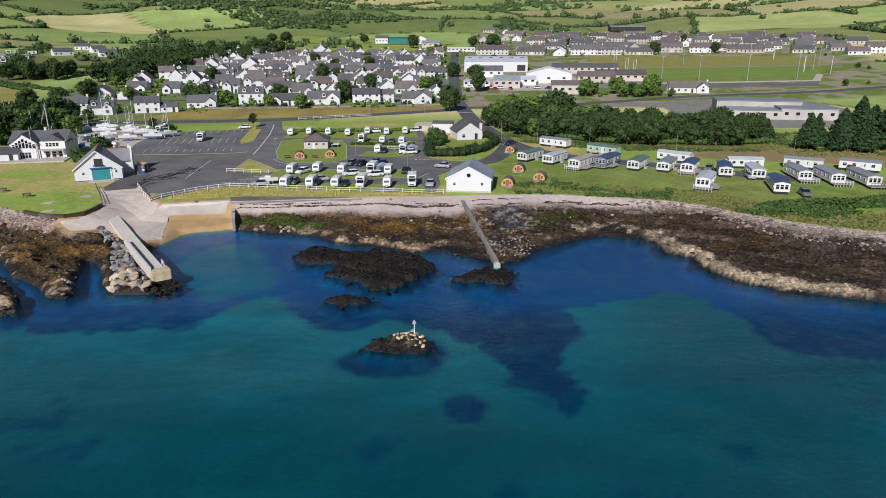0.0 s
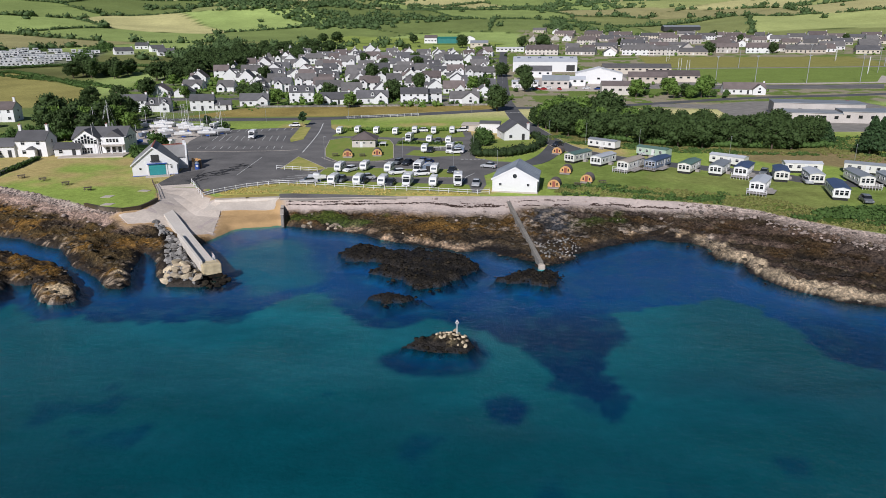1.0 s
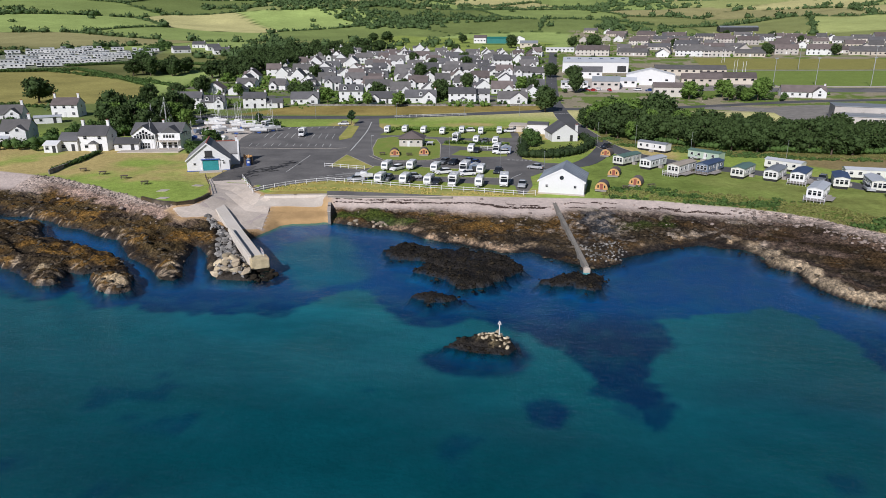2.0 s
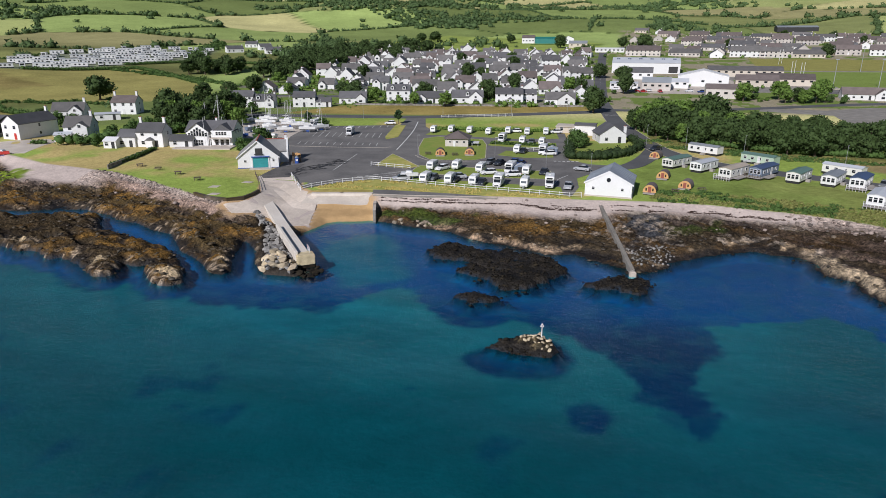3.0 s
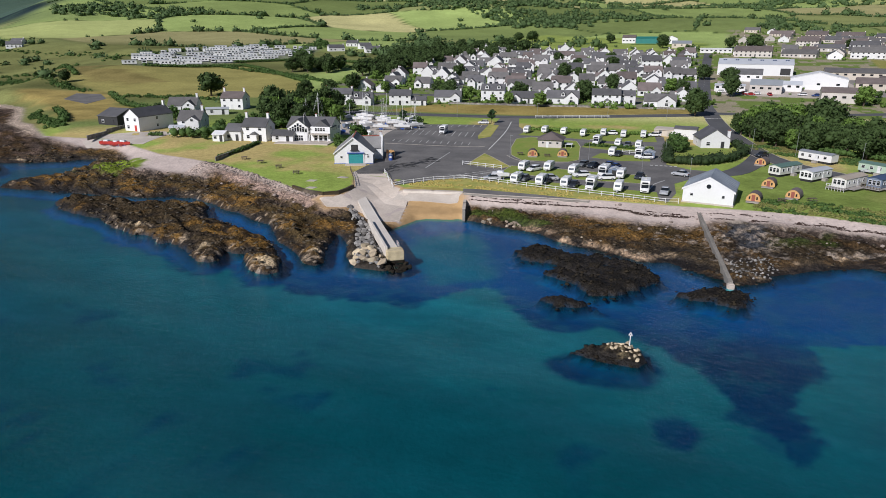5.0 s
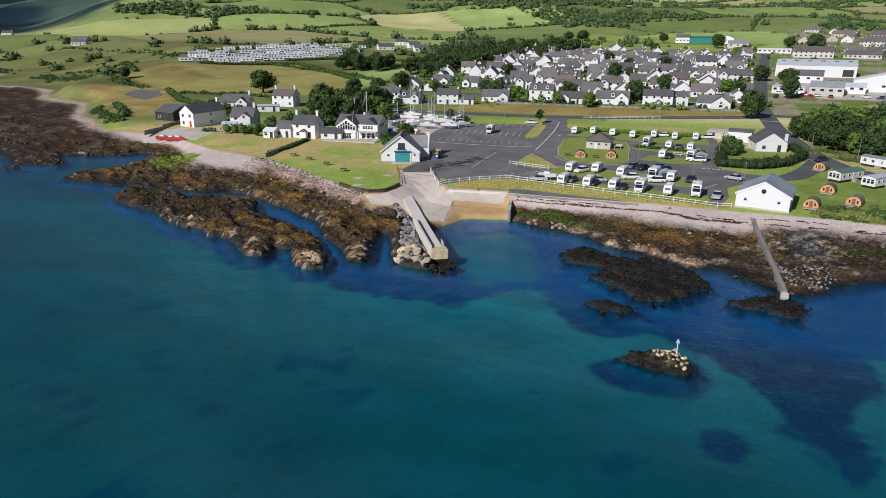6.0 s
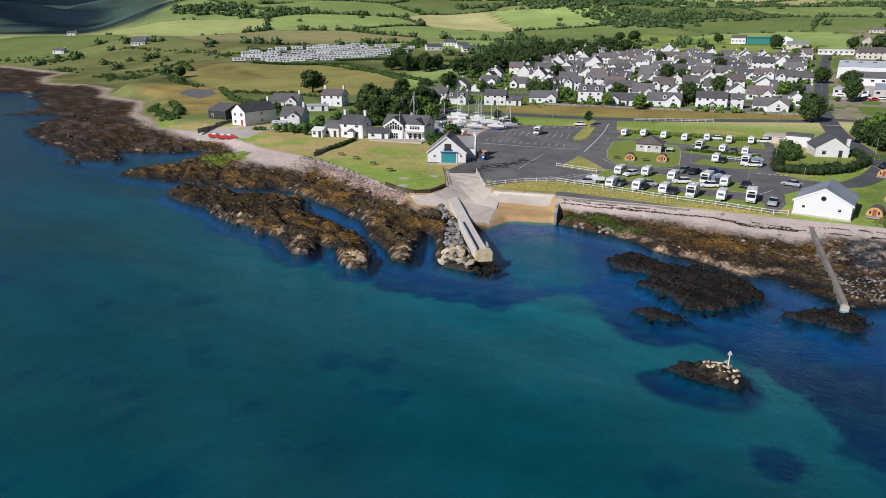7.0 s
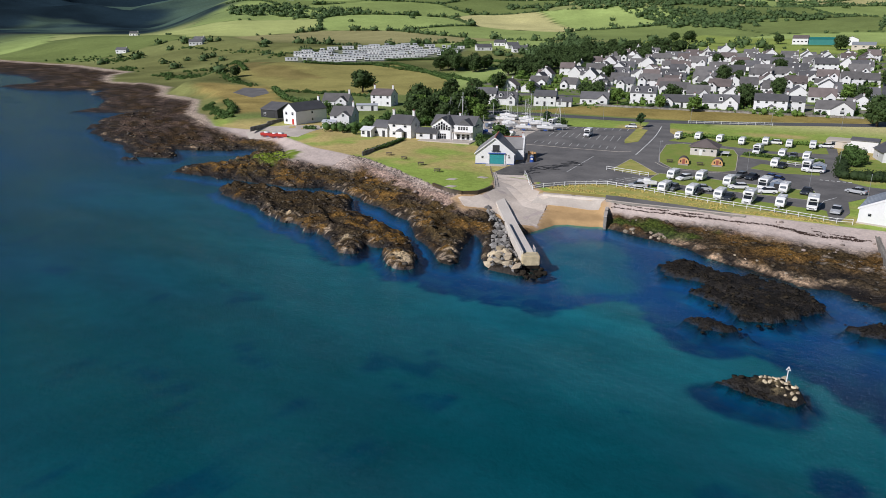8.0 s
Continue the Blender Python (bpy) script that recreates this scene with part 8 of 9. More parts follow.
def merge_clumps(name, x, y, z, size, tall, protos, rng):
    V, F, n = [], [], 0
    for i in range(len(x)):
        pv, pf = protos[i % len(protos)]
        t = rng.random() * 6.28
        c, q = math.cos(t) * size[i], math.sin(t) * size[i]
        V.append(np.stack([pv[:, 0] * c - pv[:, 1] * q + x[i], pv[:, 0] * q + pv[:, 1] * c + y[i], pv[:, 2] * size[i] * tall[i] + z[i]], -1))
        F.append(pf + n); n += len(pv)
    return np.concatenate(V), np.concatenate(F)


def clump_protos(leaves, size):
    out = []
    for s in range(5):
        g = np.random.default_rng(100 + s)
        co, fa = core(g, (0, 0, 0.5), (1, 1, 0.62))
        lv = leaf_cloud(g, (0, 0, 0.55), (1.08, 1.08, 0.7), leaves, size)
        out.append((np.concatenate([co, lv]), np.concatenate([fa, np.arange(len(lv)).reshape(-1, 3) + len(co)])))
    return out


def far_growth():
    """Hedgerows, copses and scrub on the hills, beyond counting."""
    rng = np.random.default_rng(7)
    xs, ys, ss = [], [], []
    for i in range(len(PX)):
        d = np.hypot(PX - PX[i], PY - PY[i])
        for k in np.where((d < 350) & (np.arange(len(PX)) > i))[0]:
            mx, my = (PX[i] + PX[k]) / 2, (PY[i] + PY[k]) / 2
            r = math.hypot(mx, my)
            if r > 3300 or abs(math.degrees(math.atan2(mx, my)) + 17) > 62:
                continue
            kind = rng.random()
            if kind < 0.06:
                continue
            gap = 2.2 if r < 700 else 3.6 if r < 1500 else 6.5
            t = np.arange(-170, 170, gap)
            t = t + rng.normal(size=len(t)) * gap * 0.3
            px, py = mx - (PY[k] - PY[i]) / d[k] * t, my + (PX[k] - PX[i]) / d[k] * t
            dd = (px[:, None] - PX) ** 2 + (py[:, None] - PY) ** 2
            ok = dd.min(1) >= ((px - PX[i]) ** 2 + (py - PY[i]) ** 2) - 1
            ok &= (vnoise(px / 25, py / 25, 9) > (0.15 if kind < 0.75 else 0.45))
            px, py = px[ok], py[ok]
            base = max(0.75 if kind < 0.7 else 1.1, gap * 0.5)
            sz = base * (0.8 + 0.5 * rng.random(len(px)))
            big = rng.random(len(px)) < (0.09 if kind < 0.6 else 0.28)
            sz = np.where(big, 3.0 + 2.6 * rng.random(len(px)), sz) * (1 + r / 2200) 
            xs.append(px); ys.append(py); ss.append(sz)
    n = 60000
    r, a = 280 * (3300 / 280) ** rng.random(n), np.radians(rng.uniform(-76, 42, n))
    x, y = r * np.sin(a), r * np.cos(a)
    wood = fbm(x / 210, y / 210, 131, 3)
    valley = np.exp(-((a + 0.12) / 0.34) ** 2)
    m = rng.random(n) < (step(0.645 - 0.06 * valley, 0.67 - 0.06 * valley, wood) * 0.6 + 0.003)
    xs.append(x[m]); ys.append(y[m]); ss.append((2.8 + 3.0 * rng.random(m.sum())) * (1 + r[m] / 3000))
    x, y, size = np.concatenate(xs), np.concatenate(ys), np.concatenate(ss)
    r, a = np.hypot(x, y), np.arctan2(x, y)
    keep = r > 250
    for poly, pad in ((TOWN_W, 4), (TOWN_E, 4), (VANS, 3), (PITCH, 20), (BIGFIELD, 4), (TURF, None)):
        s = inside(poly, x, y)
        keep &= (s > 14) if pad is None else (s < -pad)
    keep &= ~((r < 400) & (a > radians(-28)))
    keep &= ~((a < radians(-50)) & (r > 1000))
    keep &= ~((a < radians(-41)) & (r < 640) & (rng.random(len(x)) > 0.1))
    keep &= ~((a < radians(-45)) & (r < 1150) & (rng.random(len(x)) > 0.08))
    keep &= ~((inside([(-345, 400), (-215, 352), (-200, 372), (-246, 520), (-330, 600)], x, y) > 0) & (rng.random(len(x)) > 0.06))
    keep &= ~((r > 640) & (r < 1000) & (a > radians(-20)) & (a < radians(4)) & (rng.random(len(x)) > 0.16))
    keep &= (size < 2.6) | (rng.random(len(x)) < 0.85) | (r < 420)
    x, y, r, size = x[keep], y[keep], r[keep], size[keep]
    z = land(x, y) - 0.2 * size
    tall = 0.85 + 0.45 * rng.random(len(x))
    V, F, n = [], [], 0
    for lo, hi, pr in ((0, 700, clump_protos(60, 0.2)), (700, 1500, clump_protos(24, 0.27)), (1500, 9999, clump_protos(5, 0.36))):
        m = (r >= lo) & (r < hi)
        v, f = merge_clumps("growth", x[m], y[m], z[m], size[m], tall[m], pr, rng)
        V.append(v); F.append(f + n); n += len(v)
    tagged(new("far_woods", raw_mesh("far_woods", np.concatenate(V), np.concatenate(F), M_FAR)), "dark green hedgerow trees and copses on the hills", "woodland", kind="stuff")


def bank_scrub():
    """Rough grass, bracken and brambles on the bank before the static caravans, and by the wood."""
    rng = np.random.default_rng(17)
    n = 60000
    x, y = rng.uniform(6, 130, n), rng.uniform(95, 225, n)
    st = inside(TURF, x, y)
    dens = fbm(x / 9, y / 6, 141, 3)
    deep = 10 + 4 * step(60, 90, x)
    bank = (st > 0.2) & (st < deep) & (x > 15)
    wild = (st > 38) & (inside(WOOD, x, y) < -1) & (inside(WOOD, x, y) > -9) & (y > 192)
    wild |= (x > 98) & (y > 182)
    for name, mat, pick, lo, hi, leaves, label in (
            ("rough_grass", M_TUFT, bank & (dens < 0.56) & (rng.random(n) < 0.6) | wild & (rng.random(n) < 0.25), 0.22, 0.4, 18, "rough olive grass and bracken on the bank"),
            ("scrub", M_HEDGE, bank & (dens > 0.53) & (rng.random(n) < 0.5) | wild & (dens > 0.55) & (rng.random(n) < 0.4), 0.3, 0.55, 22, "low dark brambles on the bank"),
            ("scrub", M_HEDGE, (inside([(64, 128), (70, 125), (82, 127), (98, 130), (100, 136), (84, 132), (72, 131)], x, y) > -0.6) & (rng.random(n) < 0.9), 0.5, 0.7, 24, "long dark bramble thicket below the static caravans")):
        px, py = x[pick], y[pick]
        size = lo + hi * rng.random(len(px)) ** 2
        v, f = merge_clumps(name, px, py, land(px, py) - 0.08, size, 0.55 + 0.5 * rng.random(len(px)), clump_protos(leaves, 0.34), rng)
        tagged(new(name, raw_mesh(name, v, f, mat)), label, "scrub", kind="stuff")


def verge_grass():
    """Tall straw-coloured grass on the verge below the sea-front fence."""
    rng = np.random.default_rng(37)
    n = 6000
    x, y = rng.uniform(-60, 22, n), rng.uniform(136, 148, n)
    m = (inside(GREENS[8][0], x, y) > 0.1) & (inside(GREENS[8][0], x, y) < 2.6) & (fbm(x / 4, y / 2, 171, 2) > 0.4)
    x, y = x[m], y[m]
    v, f = merge_clumps("grass", x, y, land(x, y) + 0.05, 0.1 + 0.2 * rng.random(len(x)) ** 2, 0.7 + 0.6 * rng.random(len(x)), clump_protos(24, 0.3), rng)
    tagged(new("tall_grass", raw_mesh("tall_grass", v, f, foliage("straw_grass", (0.36, 0.29, 0.09), 0.35))), "tall straw-coloured grass tufts on the sea-front verge", "grass", kind="stuff")


verge_grass()


def weed_rubble():
    """Broken weed-covered rock lying over the reefs and the lower shore."""
    rng = np.random.default_rng(19)
    n = 64000
    x, y = rng.uniform(-190, 95, n), rng.uniform(70, 150, n)
    x[:4000], y[:4000] = rng.uniform(-300, -180, 4000), rng.uniform(115, 205, 4000)
    z, k = land(x, y, True)
    m = (k["rock"] > 0.55) & (z > -0.15) & ~((k["u"] > 0.74) & (x < -75)) & ((x < -52) | (k["reef"] > 0.5) | (rng.random(n) < 0.5)) & (k["smooth"] < 0.2) & (rng.random(n) < np.where((k["reef"] > 0.5) & (x > -52), 0.8, 0.24))
    bits = (k["edge"] > -1.6) & (k["edge"] < 0.3) & (x > -52) & (x < 45) & (y > 86) & (z < -0.1) & (k["smooth"] < 0.2) & (fbm(x / 3, y / 3, 161, 2) > 0.56) & (rng.random(n) < 0.25)
    bx, by = x[bits], y[bits]
    black = m & (k["reef"] > 0.5) & (x > -52)
    m &= ~black
    rx, ry, rz = x[black], y[black], z[black]
    x, y, z = x[m], y[m], z[m]
    protos = []
    for s in range(6):
        bm = B(); bmesh.ops.create_icosphere(bm, subdivisions=1, radius=1)
        co = np.array([v.co for v in bm.verts]) * (0.55 + 0.75 * rng.random((len(bm.verts), 1))); fa = np.array([[v.index for v in q.verts] for q in bm.faces]); bm.free()
        protos.append((co, fa))
    size = (0.14 + 0.5 * rng.random(len(x)) ** 3) * np.where(x < -180, 1.5, 1)
    v, f = merge_clumps("rubble", x, y, z, size, 0.25 + 0.25 * rng.random(len(x)), protos, rng)
    v2, f2 = merge_clumps("reef_bits", bx, by, bx * 0 - 0.03, 0.12 + 0.3 * rng.random(len(bx)) ** 2, 0.3 + 0.2 * rng.random(len(bx)), protos, rng)
    v3, f3 = merge_clumps("reef_top", rx, ry, rz, 0.12 + 0.34 * rng.random(len(rx)) ** 2, 0.3 + 0.35 * rng.random(len(rx)), protos, rng)
    v2, f2 = np.concatenate([v2, v3]), np.concatenate([f2, f3 + len(v2)])
    tagged(new("reef_fragments", raw_mesh("reef_fragments", v2, f2, M_WEEDY)), "black weedy rock fragments over and round the reefs", "rocks", kind="stuff")
    tagged(new("weed_rubble", raw_mesh("weed_rubble", v, f, M_RUBBLE)), "broken dark rock hung with brown weed", "rocks", kind="stuff")


def wrack():
    """Broken lines of dried weed left on the shingle by the tide."""
    rng = np.random.default_rng(43)
    n = 90000
    x, y = rng.uniform(-45, 60, n), rng.uniform(118, 141, n)
    z, k = land(x, y, True)
    a = np.abs(k["u"] - 0.83 - (fbm(x / 14, y / 3, 93, 3) - 0.5) * 0.14)
    b = np.abs(k["u"] - 0.9 - (fbm(x / 9, y / 3, 94, 3) - 0.5) * 0.1)
    patch = fbm(x / 5, y / 1.2, 86, 3) + 0.16 * step(-8, -26, x)
    m = (k["st"] < -0.3) & (k["smooth"] < 0.2) & (k["rock"] < 0.3) & (((a < 0.016) & (patch > 0.5)) | ((b < 0.012) & (patch > 0.58)))
    x, y, z = x[m], y[m], z[m]
    v, f = merge_clumps("wrack", x, y, z - 0.02, 0.1 + 0.22 * rng.random(len(x)) ** 2, 0.2 + 0.25 * rng.random(len(x)), clump_protos(8, 0.5), rng)
    tagged(new("wrack", raw_mesh("wrack", v, f, M_WRACK)), "dark dried seaweed strewn along the shingle", "seaweed", kind="stuff")


def west_scrub():
    """Thickets in the gullies of the western slope and scrub along the meadow's edge."""
    rng = np.random.default_rng(23)
    xs, ys, ss = [], [], []
    for line, spread, n, lo, hi in (([(-455, 318), (-420, 312), (-385, 304), (-350, 285), (-320, 268), (-294, 260)], 3.5, 260, 0.8, 1.6), ([(-470, 326), (-426, 308), (-413, 318)], 7, 60, 1.2, 3.6),
                                    ([(-459, 339), (-430, 343), (-405, 352)], 5, 45, 1.2, 3.2), ([(-525, 312), (-560, 335), (-597, 368)], 6, 60, 1.2, 2.8), ([(-547, 340), (-575, 360), (-600, 372)], 12, 60, 1.5, 3.4),
                                    ([(-660, 420), (-720, 430), (-800, 420)], 14, 90, 1.5, 3.2), ([(-640, 360), (-690, 375)], 14, 40, 1.2, 3.0), ([(-262, 204), (-245, 193), (-232, 186), (-218, 178)], 2.6, 110, 0.7, 1.7),
                                    ([(-760, 330), (-840, 340)], 16, 40, 1.5, 3.0), ([(-262, 256), (-244, 259), (-234, 268), (-215, 264)], 3, 80, 0.8, 1.7), ([(-424, 400), (-445, 447), (-430, 495), (-424, 545), (-400, 585)], 6, 130, 1.5, 3.6), ([(-327, 403), (-280, 388), (-243, 377), (-194, 347)], 2.5, 170, 1.0, 2.4), ([(-293, 459), (-269, 457), (-218, 432)], 2.5, 90, 1.0, 2.2), ([(-309, 490), (-340, 545), (-375, 640)], 7, 130, 2.0, 4.6), ([(-320, 268), (-318, 270)], 2, 10, 1.4, 3.0), ([(-640, 470), (-560, 470), (-480, 455)], 5, 90, 1.2, 3.0), ([(-215, 205), (-205, 214), (-195, 225)], 3, 40, 0.9, 2.0)):
        pts = np.array(line)
        t = rng.random(n) * (len(pts) - 1)
        i = np.minimum(t.astype(int), len(pts) - 2)
        p = pts[i] + (pts[i + 1] - pts[i]) * (t - i)[:, None] + rng.normal(size=(n, 2)) * spread * 0.5
        xs.append(p[:, 0]); ys.append(p[:, 1]); ss.append((lo + (hi - lo) * rng.random(n) ** 2) * (0.7 if line[0][0] < -400 else 1))
    x, y, size = np.concatenate(xs), np.concatenate(ys), np.concatenate(ss)
    dry_land = inside(TURF, x, y) > 2
    x, y, size = x[dry_land], y[dry_land], size[dry_land]
    v, f = merge_clumps("thicket", x, y, land(x, y) - 0.15 * size, size, 0.8 + 0.4 * rng.random(len(x)), clump_protos(90, 0.17), rng)
    tagged(new("thicket", raw_mesh("thicket", v, f, M_HEDGE)), "dark green thickets and scrub on the western slope", "scrub", kind="stuff")


def garden_growth():
    """Hedges, shrubs and small trees between the houses, beyond counting."""
    rng = np.random.default_rng(29)
    xs, ys = [], []
    for poly, n in ((TOWN_W, 5200), (TOWN_E, 3600)):
        px, py = [p[0] for p in poly], [p[1] for p in poly]
        x, y = rng.uniform(min(px), max(px), n), rng.uniform(min(py), max(py), n)
        near = np.array([((HOUSES - (u, w)) ** 2).sum(1).min() for u, w in zip(x, y)])
        m = (inside(poly, x, y) > 2) & (inside(PITCH, x, y) < -4) & (near > 48) & (near < 320) & (fbm(x / 10, y / 10, 151, 2) > 0.47) & (np.abs(x - 7.5) > 7)
        xs.append(x[m]); ys.append(y[m])
    x, y = np.concatenate(xs), np.concatenate(ys)
    size = 0.6 + 1.5 * rng.random(len(x)) ** 3
    v, f = merge_clumps("gardens", x, y, land(x, y) - 0.1, size, 0.9 + 0.9 * rng.random(len(x)), clump_protos(16, 0.34), rng)
    tagged(new("garden_shrubs", raw_mesh("garden_shrubs", v, f, M_LEAF_L)), "light green shrubs and hedges in the estate gardens", "shrubs", kind="stuff")


bank_scrub()
wrack()
far_growth()
west_scrub()
garden_growth()


def far_caravans():
    """The holiday park under the hill: rows of pale homes with grey roofs and dark windows."""
    rng = np.random.default_rng(51)
    box_f = [(0, 1, 2, 3), (7, 6, 5, 4), (0, 4, 5, 1), (1, 5, 6, 2), (2, 6, 7, 3), (3, 7, 4, 0)]
    V, F, mats = [], [], []
    def block(m, x0, x1, y0, y1, z0, z1, k):
        n = len(V)
        for q in ((x0, y0, z0), (x0, y1, z0), (x0, y1, z1), (x0, y0, z1), (x1, y0, z0), (x1, y1, z0), (x1, y1, z1), (x1, y0, z1)):
            V.append(tuple(m @ Vector(q)))
        for q in box_f:
            F.append(tuple(n + i for i in q)); mats.append(k)
    for i in range(12):
        for j in range(15):
            x, y = -446 + j * 9.4 + i * 2.5 + rng.uniform(-1.5, 1.5), 374 + i * 17.5 + rng.uniform(-3, 3)
            if float(inside(VANS, np.array([x]), np.array([y]))[0]) < 1 or rng.random() < 0.12:
                continue
            m = Matrix.Translation((x, y, ground_at(x, y))) @ Matrix.Rotation(radians(rng.choice((38, 42, 128)) + rng.uniform(-8, 8)), 4, 'Z')
            h = rng.uniform(4, 5.5)
            block(m, -h, h, -1.7, 1.7, 0.5, 2.8, 0)
            block(m, -h - 0.1, h + 0.1, -1.8, 1.8, 2.82, 3.15, int(rng.choice((1, 1, 2, 0))))
            for e in (-1, 1):
                for w in (-0.6, -0.1, 0.45):
                    block(m, h * w, h * w + 1.2, e * 1.7 - 0.04, e * 1.7 + 0.04, 1.4, 2.3, 3)
            block(m, -h - 0.05, -h + 0.05, -1.2, 1.2, 1.3, 2.4, 3)
            block(m, -h, h, -1.5, 1.5, -0.3, 0.5, 3)
    me = bpy.data.meshes.new("caravan_park")
    me.from_pydata(V, [], F)
    for mt in (M_GEL, M_SHEET, M_SHEET_D, M_GLASS):
        me.materials.append(mt)
    me.polygons.foreach_set("material_index", mats)
    tagged(new("caravan_park", me), "rows of pale static caravans in a far holiday park", "caravans", kind="stuff")


far_caravans()


# ---- stones ----
def boulder_mesh(seed, material):
    bm = B()
    bmesh.ops.create_icosphere(bm, subdivisions=2, radius=1)
    rng = random.Random(seed)
    for k in range(11):
        n = Vector((rng.gauss(0, 1), rng.gauss(0, 1), rng.gauss(0, 1))).normalized()
        cut = rng.uniform(0.42, 0.72)
        for v in bm.verts:
            d = v.co.dot(n)
            if d > cut:
                v.co -= n * (d - cut)
    for v in bm.verts:
        v.co *= 1 + 0.12 * noise.noise(v.co * 2.3 + Vector((seed, 0, 0)))
    return to_mesh("boulder", bm, material)


random.seed(61)
def boulders(poly, gap, lo, hi, material, label, group, up=0.15, floor=0.1):
    for x, y in scatter(poly, gap, 2500):
        s = random.uniform(lo, hi)
        if ground_at(x, y) < floor:
            continue
        me = shared(("boulder", random.randrange(6), material.name), lambda: boulder_mesh(random.randrange(99), material))
        ob = tagged(new("boulder", me), label, "boulder", group)
        ob.matrix_basis = pose(x, y, max(ground_at(x, y), -0.3) + s * up, random.uniform(-25, 25), random.uniform(-25, 25), random.uniform(0, 360)) @ Matrix.Diagonal((s * random.uniform(0.9, 1.4), s, s * random.uniform(0.6, 0.85), 1))


boulders(ARMOUR, 0.72, 0.5, 0.85, M_ARMOUR, "grey angular armour stone against the pier", "armour stones", 0.1)
boulders([(-47.8, 98.6), (-46.0, 95.0), (-45.4, 92.6), (-48.4, 93.0), (-50.7, 92.6), (-52.3, 96.5), (-50.9, 99.1)], 1.35, 0.8, 1.15, M_LICHEN, "pale cream armour stone at the pier's foot", "armour stones", 0.35)
boulders([(-40.5, 125.4), (-36.5, 126.4), (-35.4, 124.2), (-38.6, 122.8)], 0.9, 0.4, 0.8, M_STONE_P, "pale rock among green weed", "shore boulders", 0.1, 0.05)
boulders([(-33.2, 126.4), (-30.4, 127), (-29.4, 124.6), (-32, 124)], 0.9, 0.4, 0.75, M_STONE_P, "pale rock among green weed", "shore boulders", 0.1, 0.05)
boulders([(-46.4, 95.5), (-45.6, 92.4), (-42.4, 92.0), (-41.4, 94.2), (-42.4, 97.6), (-44, 96.6)], 0.75, 0.4, 0.75, M_WEEDY, "black weed-covered stone at the pier foot", "weedy stones", 0.5, -2)
boulders([(10.5, 107.5), (15.5, 110.0), (17.5, 114.5), (14, 120), (8.5, 115)], 0.62, 0.14, 0.36, M_ARMOUR, "pale grey boulder by the ramp foot", "shore boulders")
boulders([(21.5, 115.5), (23.5, 116), (26.2, 110.8), (25, 109.8)], 1.5, 0.7, 1.1, M_STONE_P, "pinkish boulder standing in shallow water", "shore boulders", 0.45)


boulders([(-6.4, 74.4), (-5.6, 75.4), (-3.0, 75.6), (-1.9, 74.4), (-2.2, 72.9), (-3.4, 73.3), (-4.4, 74.0)], 0.5, 0.16, 0.36, M_LICHEN, "pale lichen-covered rock on the islet's crest", "islet rocks", 0.2)
boulders([(-30, 122.5), (-24, 123), (-12, 118), (-4, 115.8), (-3, 111.6), (-14, 115.0), (-26, 120)], 2.2, 0.2, 0.45, M_STONE_P, "pale pinkish rock at the water's edge", "shore boulders", 0.05)
boulders([(43, 108), (44, 101), (49, 95), (57, 91), (66, 88), (70, 90), (58, 94), (49, 99), (46, 105)], 3.2, 0.3, 0.6, M_STONE_P, "pale cream rock along the outer ledge", "ledge rocks", 0.0)


def stone_bank():
    """The loose stones of the beaches and the lawn's revetment, beyond counting."""
    rng = np.random.default_rng(9)
    protos = []
    for s in range(6):
        me = boulder_mesh(200 + s, M_STONE)
        co = np.array([v.co for v in me.vertices]); fa = np.array([list(p.vertices) for p in me.polygons])
        bpy.data.meshes.remove(me)
        bm = B(); bmesh.ops.create_icosphere(bm, subdivisions=1, radius=1)
        c1 = np.array([v.co for v in bm.verts]) * (0.8 + 0.35 * rng.random((len(bm.verts), 1))); f1 = np.array([[v.index for v in f.verts] for f in bm.faces]); bm.free()
        protos.append((c1, f1))
    pts = []
    n = 60000
    x, y = rng.uniform(-190, 110, n), rng.uniform(72, 170, n)
    z, k = land(x, y, True)
    lawn = (k["st"] < 0.3) & (k["st"] > -2.0) & (x < -74) & (x > -125)
    east = (k["u"] > 0.74) & (k["u"] < 0.98) & (x > 40) & (rng.random(n) < 0.95)
    mid = (k["u"] > 0.45) & (k["u"] < 0.97) & (x > -40) & (x <= 40) & (rng.random(n) < 0.05)
    low = (k["rock"] > 0.5) & (z > 0.2) & (k["u"] < 0.6) & (k["reef"] < 0.1) & (x > 4) & (rng.random(n) < 0.10)
    west = (k["u"] > 0.5) & (k["u"] < 0.9) & (x < -75) & (x > -126) & (rng.random(n) < 0.06)
    take = np.where((lawn | east | mid | west) & (k["slip"] < -0.5) & (k["smooth"] < 0.3))[0]
    V, F, c = [], [], 0
    for i in take:
        pv, pf = protos[i % 6]
        s = (0.2 + 0.2 * rng.random()) if lawn[i] else (0.15 + 0.4 * rng.random() ** 3)
        t = rng.random() * 6.28
        a, b = math.cos(t) * s, math.sin(t) * s
        V.append(np.stack([pv[:, 0] * a - pv[:, 1] * b + x[i], pv[:, 0] * b + pv[:, 1] * a + y[i], pv[:, 2] * s * 0.65 + z[i] + s * 0.15], -1))
        F.append(pf + c); c += len(pv)
    me = raw_mesh("stones", np.concatenate(V), np.concatenate(F), M_STONES)
    tagged(new("beach_stones", me), "loose grey and pinkish stones along the top of the beach", "stones", kind="stuff")


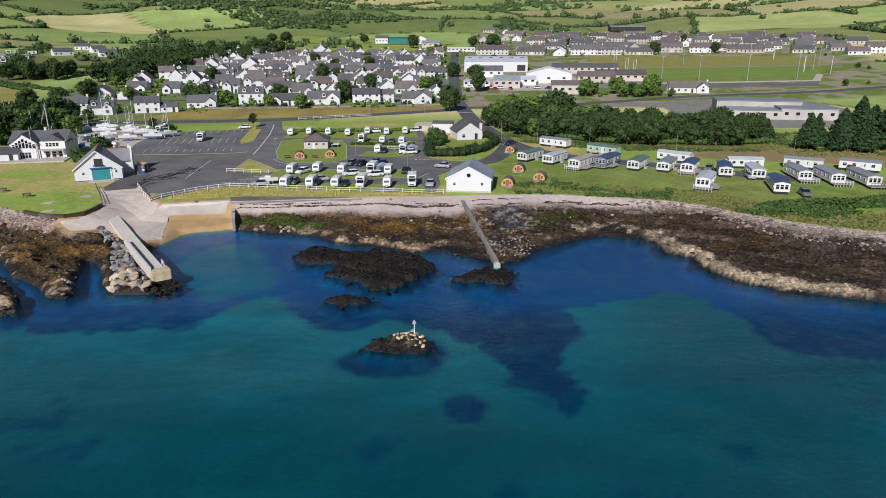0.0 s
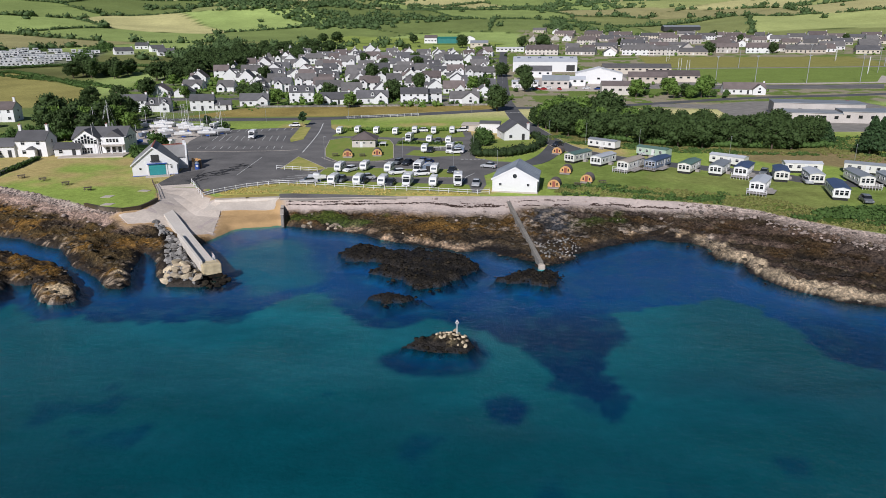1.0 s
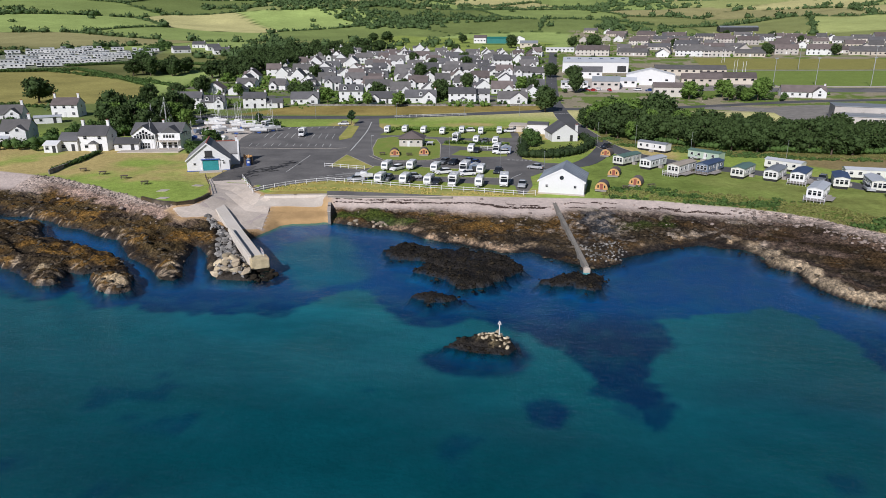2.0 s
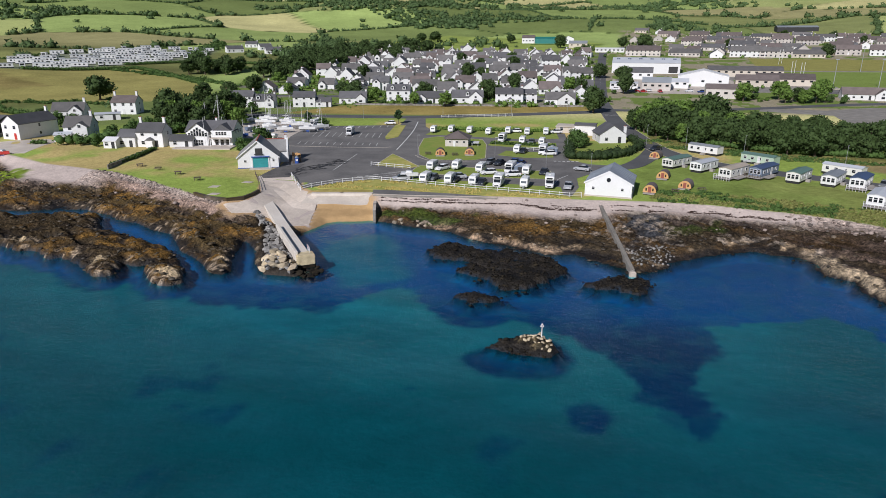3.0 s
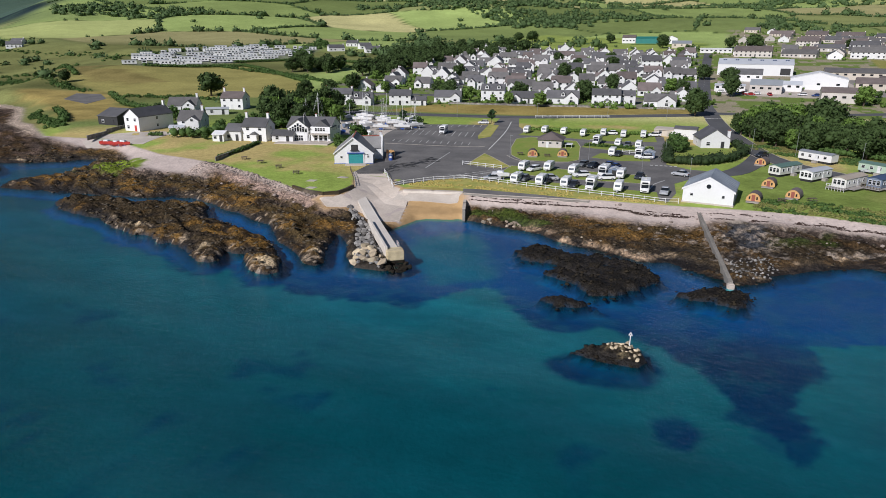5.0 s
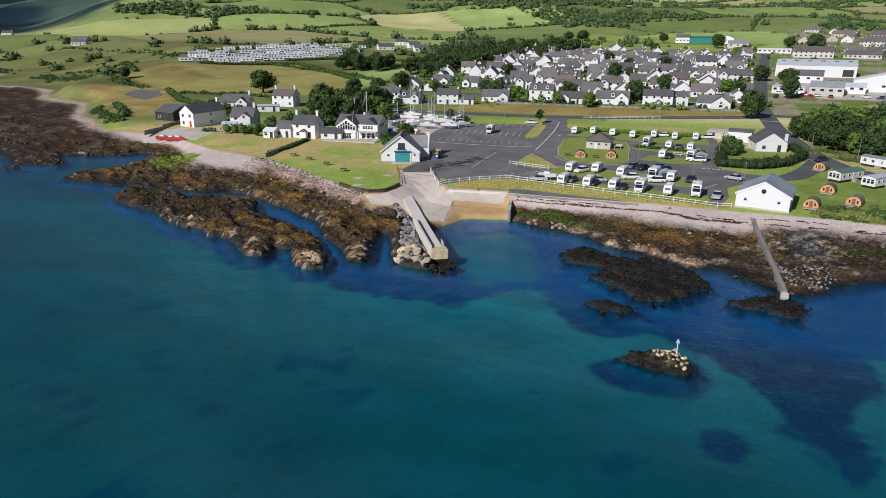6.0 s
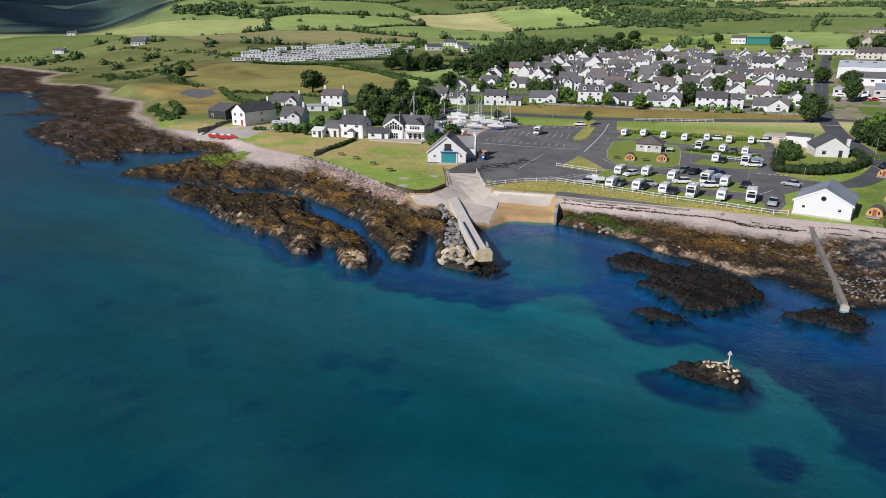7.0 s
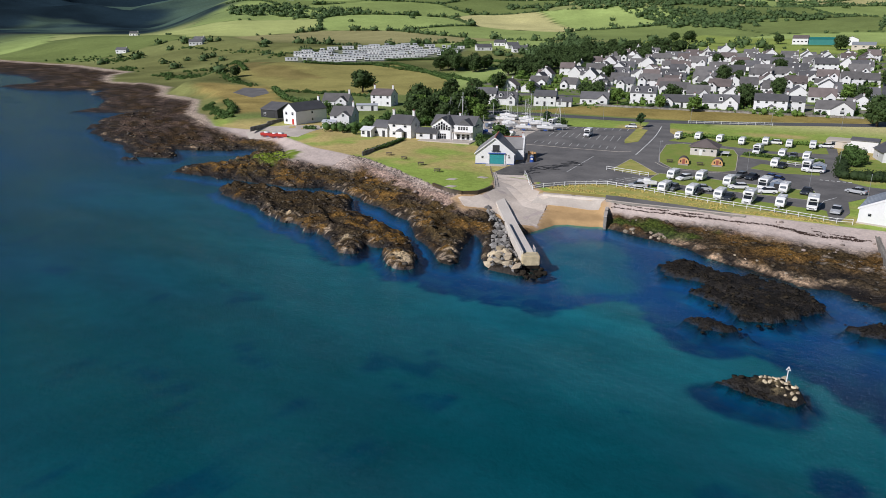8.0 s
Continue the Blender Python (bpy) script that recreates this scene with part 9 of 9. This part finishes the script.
def stones_material():
    m, N, K, b = nodes_of("beach_stone")
    geo = N.new("ShaderNodeNewGeometry")
    ramp = N.new("ShaderNodeValToRGB")
    ramp.color_ramp.elements[0].color, ramp.color_ramp.elements[1].color = (0.085, 0.07, 0.06, 1), (0.36, 0.29, 0.25, 1)
    K.new(geo.outputs["Random Per Island"], ramp.inputs["Fac"])
    n = N.new("ShaderNodeTexNoise"); n.inputs["Scale"].default_value = 5
    K.new(geo.outputs["Position"], n.inputs["Vector"])
    v = N.new("ShaderNodeVectorMath"); v.operation = 'SCALE'
    a = N.new("ShaderNodeMath"); a.operation = 'ADD'; a.inputs[1].default_value = 0.5
    K.new(n.outputs["Fac"], a.inputs[0]); K.new(ramp.outputs["Color"], v.inputs[0]); K.new(a.outputs[0], v.inputs["Scale"])
    K.new(v.outputs[0], b.inputs["Base Color"])
    b.inputs["Roughness"].default_value = 0.9
    return m


def rubble_material():
    m, N, K, b = nodes_of("weedy_rock")
    geo = N.new("ShaderNodeNewGeometry")
    n = N.new("ShaderNodeTexNoise"); n.inputs["Scale"].default_value = 0.16; n.inputs["Detail"].default_value = 4
    K.new(geo.outputs["Position"], n.inputs["Vector"])
    mx = N.new("ShaderNodeMath"); mx.operation = 'MULTIPLY_ADD'; mx.inputs[1].default_value = 0.3
    K.new(geo.outputs["Random Per Island"], mx.inputs[0])
    hf = N.new("ShaderNodeMath"); hf.operation = 'MULTIPLY'; hf.inputs[1].default_value = 1.0
    K.new(n.outputs["Fac"], hf.inputs[0]); K.new(hf.outputs[0], mx.inputs[2])
    ramp = N.new("ShaderNodeValToRGB")
    e = ramp.color_ramp.elements
    e[0].position, e[0].color = 0.25, (0.02, 0.018, 0.015, 1)
    e[1].position, e[1].color = 1.0, (0.2, 0.155, 0.11, 1)
    for p, c in ((0.5, (0.035, 0.028, 0.02, 1)), (0.68, (0.075, 0.052, 0.022, 1)), (0.84, (0.06, 0.05, 0.036, 1))):
        q = e.new(p); q.color = c
    K.new(mx.outputs[0], ramp.inputs["Fac"]); K.new(ramp.outputs["Color"], b.inputs["Base Color"])
    b.inputs["Roughness"].default_value = 0.6
    return m


M_STONES, M_RUBBLE = stones_material(), rubble_material()
stone_bank()
weed_rubble()


def drum():
    ob = thing("kiosk", -76.4, 163.6, ground_at(-76.4, 163.6) + 0.06, 20, "blue and white litter kiosk beside the wooden yard fence", "kiosk")
    bm = B(); cyl(bm, (0, 0, 0), (0, 0, 1.5), 0.6, 0.55, 14); part("body", bm, M_BLUE, ob)
    bm = B(); cyl(bm, (0, 0, 1.5), (0, 0, 2.0), 0.62, 0.2, 14); part("hood", bm, M_STATIC_B, ob)
    bm = B(); box(bm, (0, -0.58, 0.95), (0.6, 0.08, 0.5)); part("panel", bm, M_WHITE, ob, "white notice panel")


drum()

wall_run("garden_wall", [(-186.4, 162), (-189, 172.5), (-192, 184)], 0.9, 0.35, M_STONE, "low dark stone wall beside the drive")
wall_run("garden_wall", [(-122.4, 146.8), (-124.2, 157), (-127.6, 174)], 0.75, 0.3, M_STONE, "low stone wall across the lawn under a hedge")
wall_run("garden_wall", [(-84, 126.2), (-78, 123.2), (-74.0, 122.6), (-71.5, 124.9), (-71.1, 128), (-71.3, 131.4)], 0.5, 0.5, M_RUBBLE, "low dark rough stone wall round the corner of the lawn")
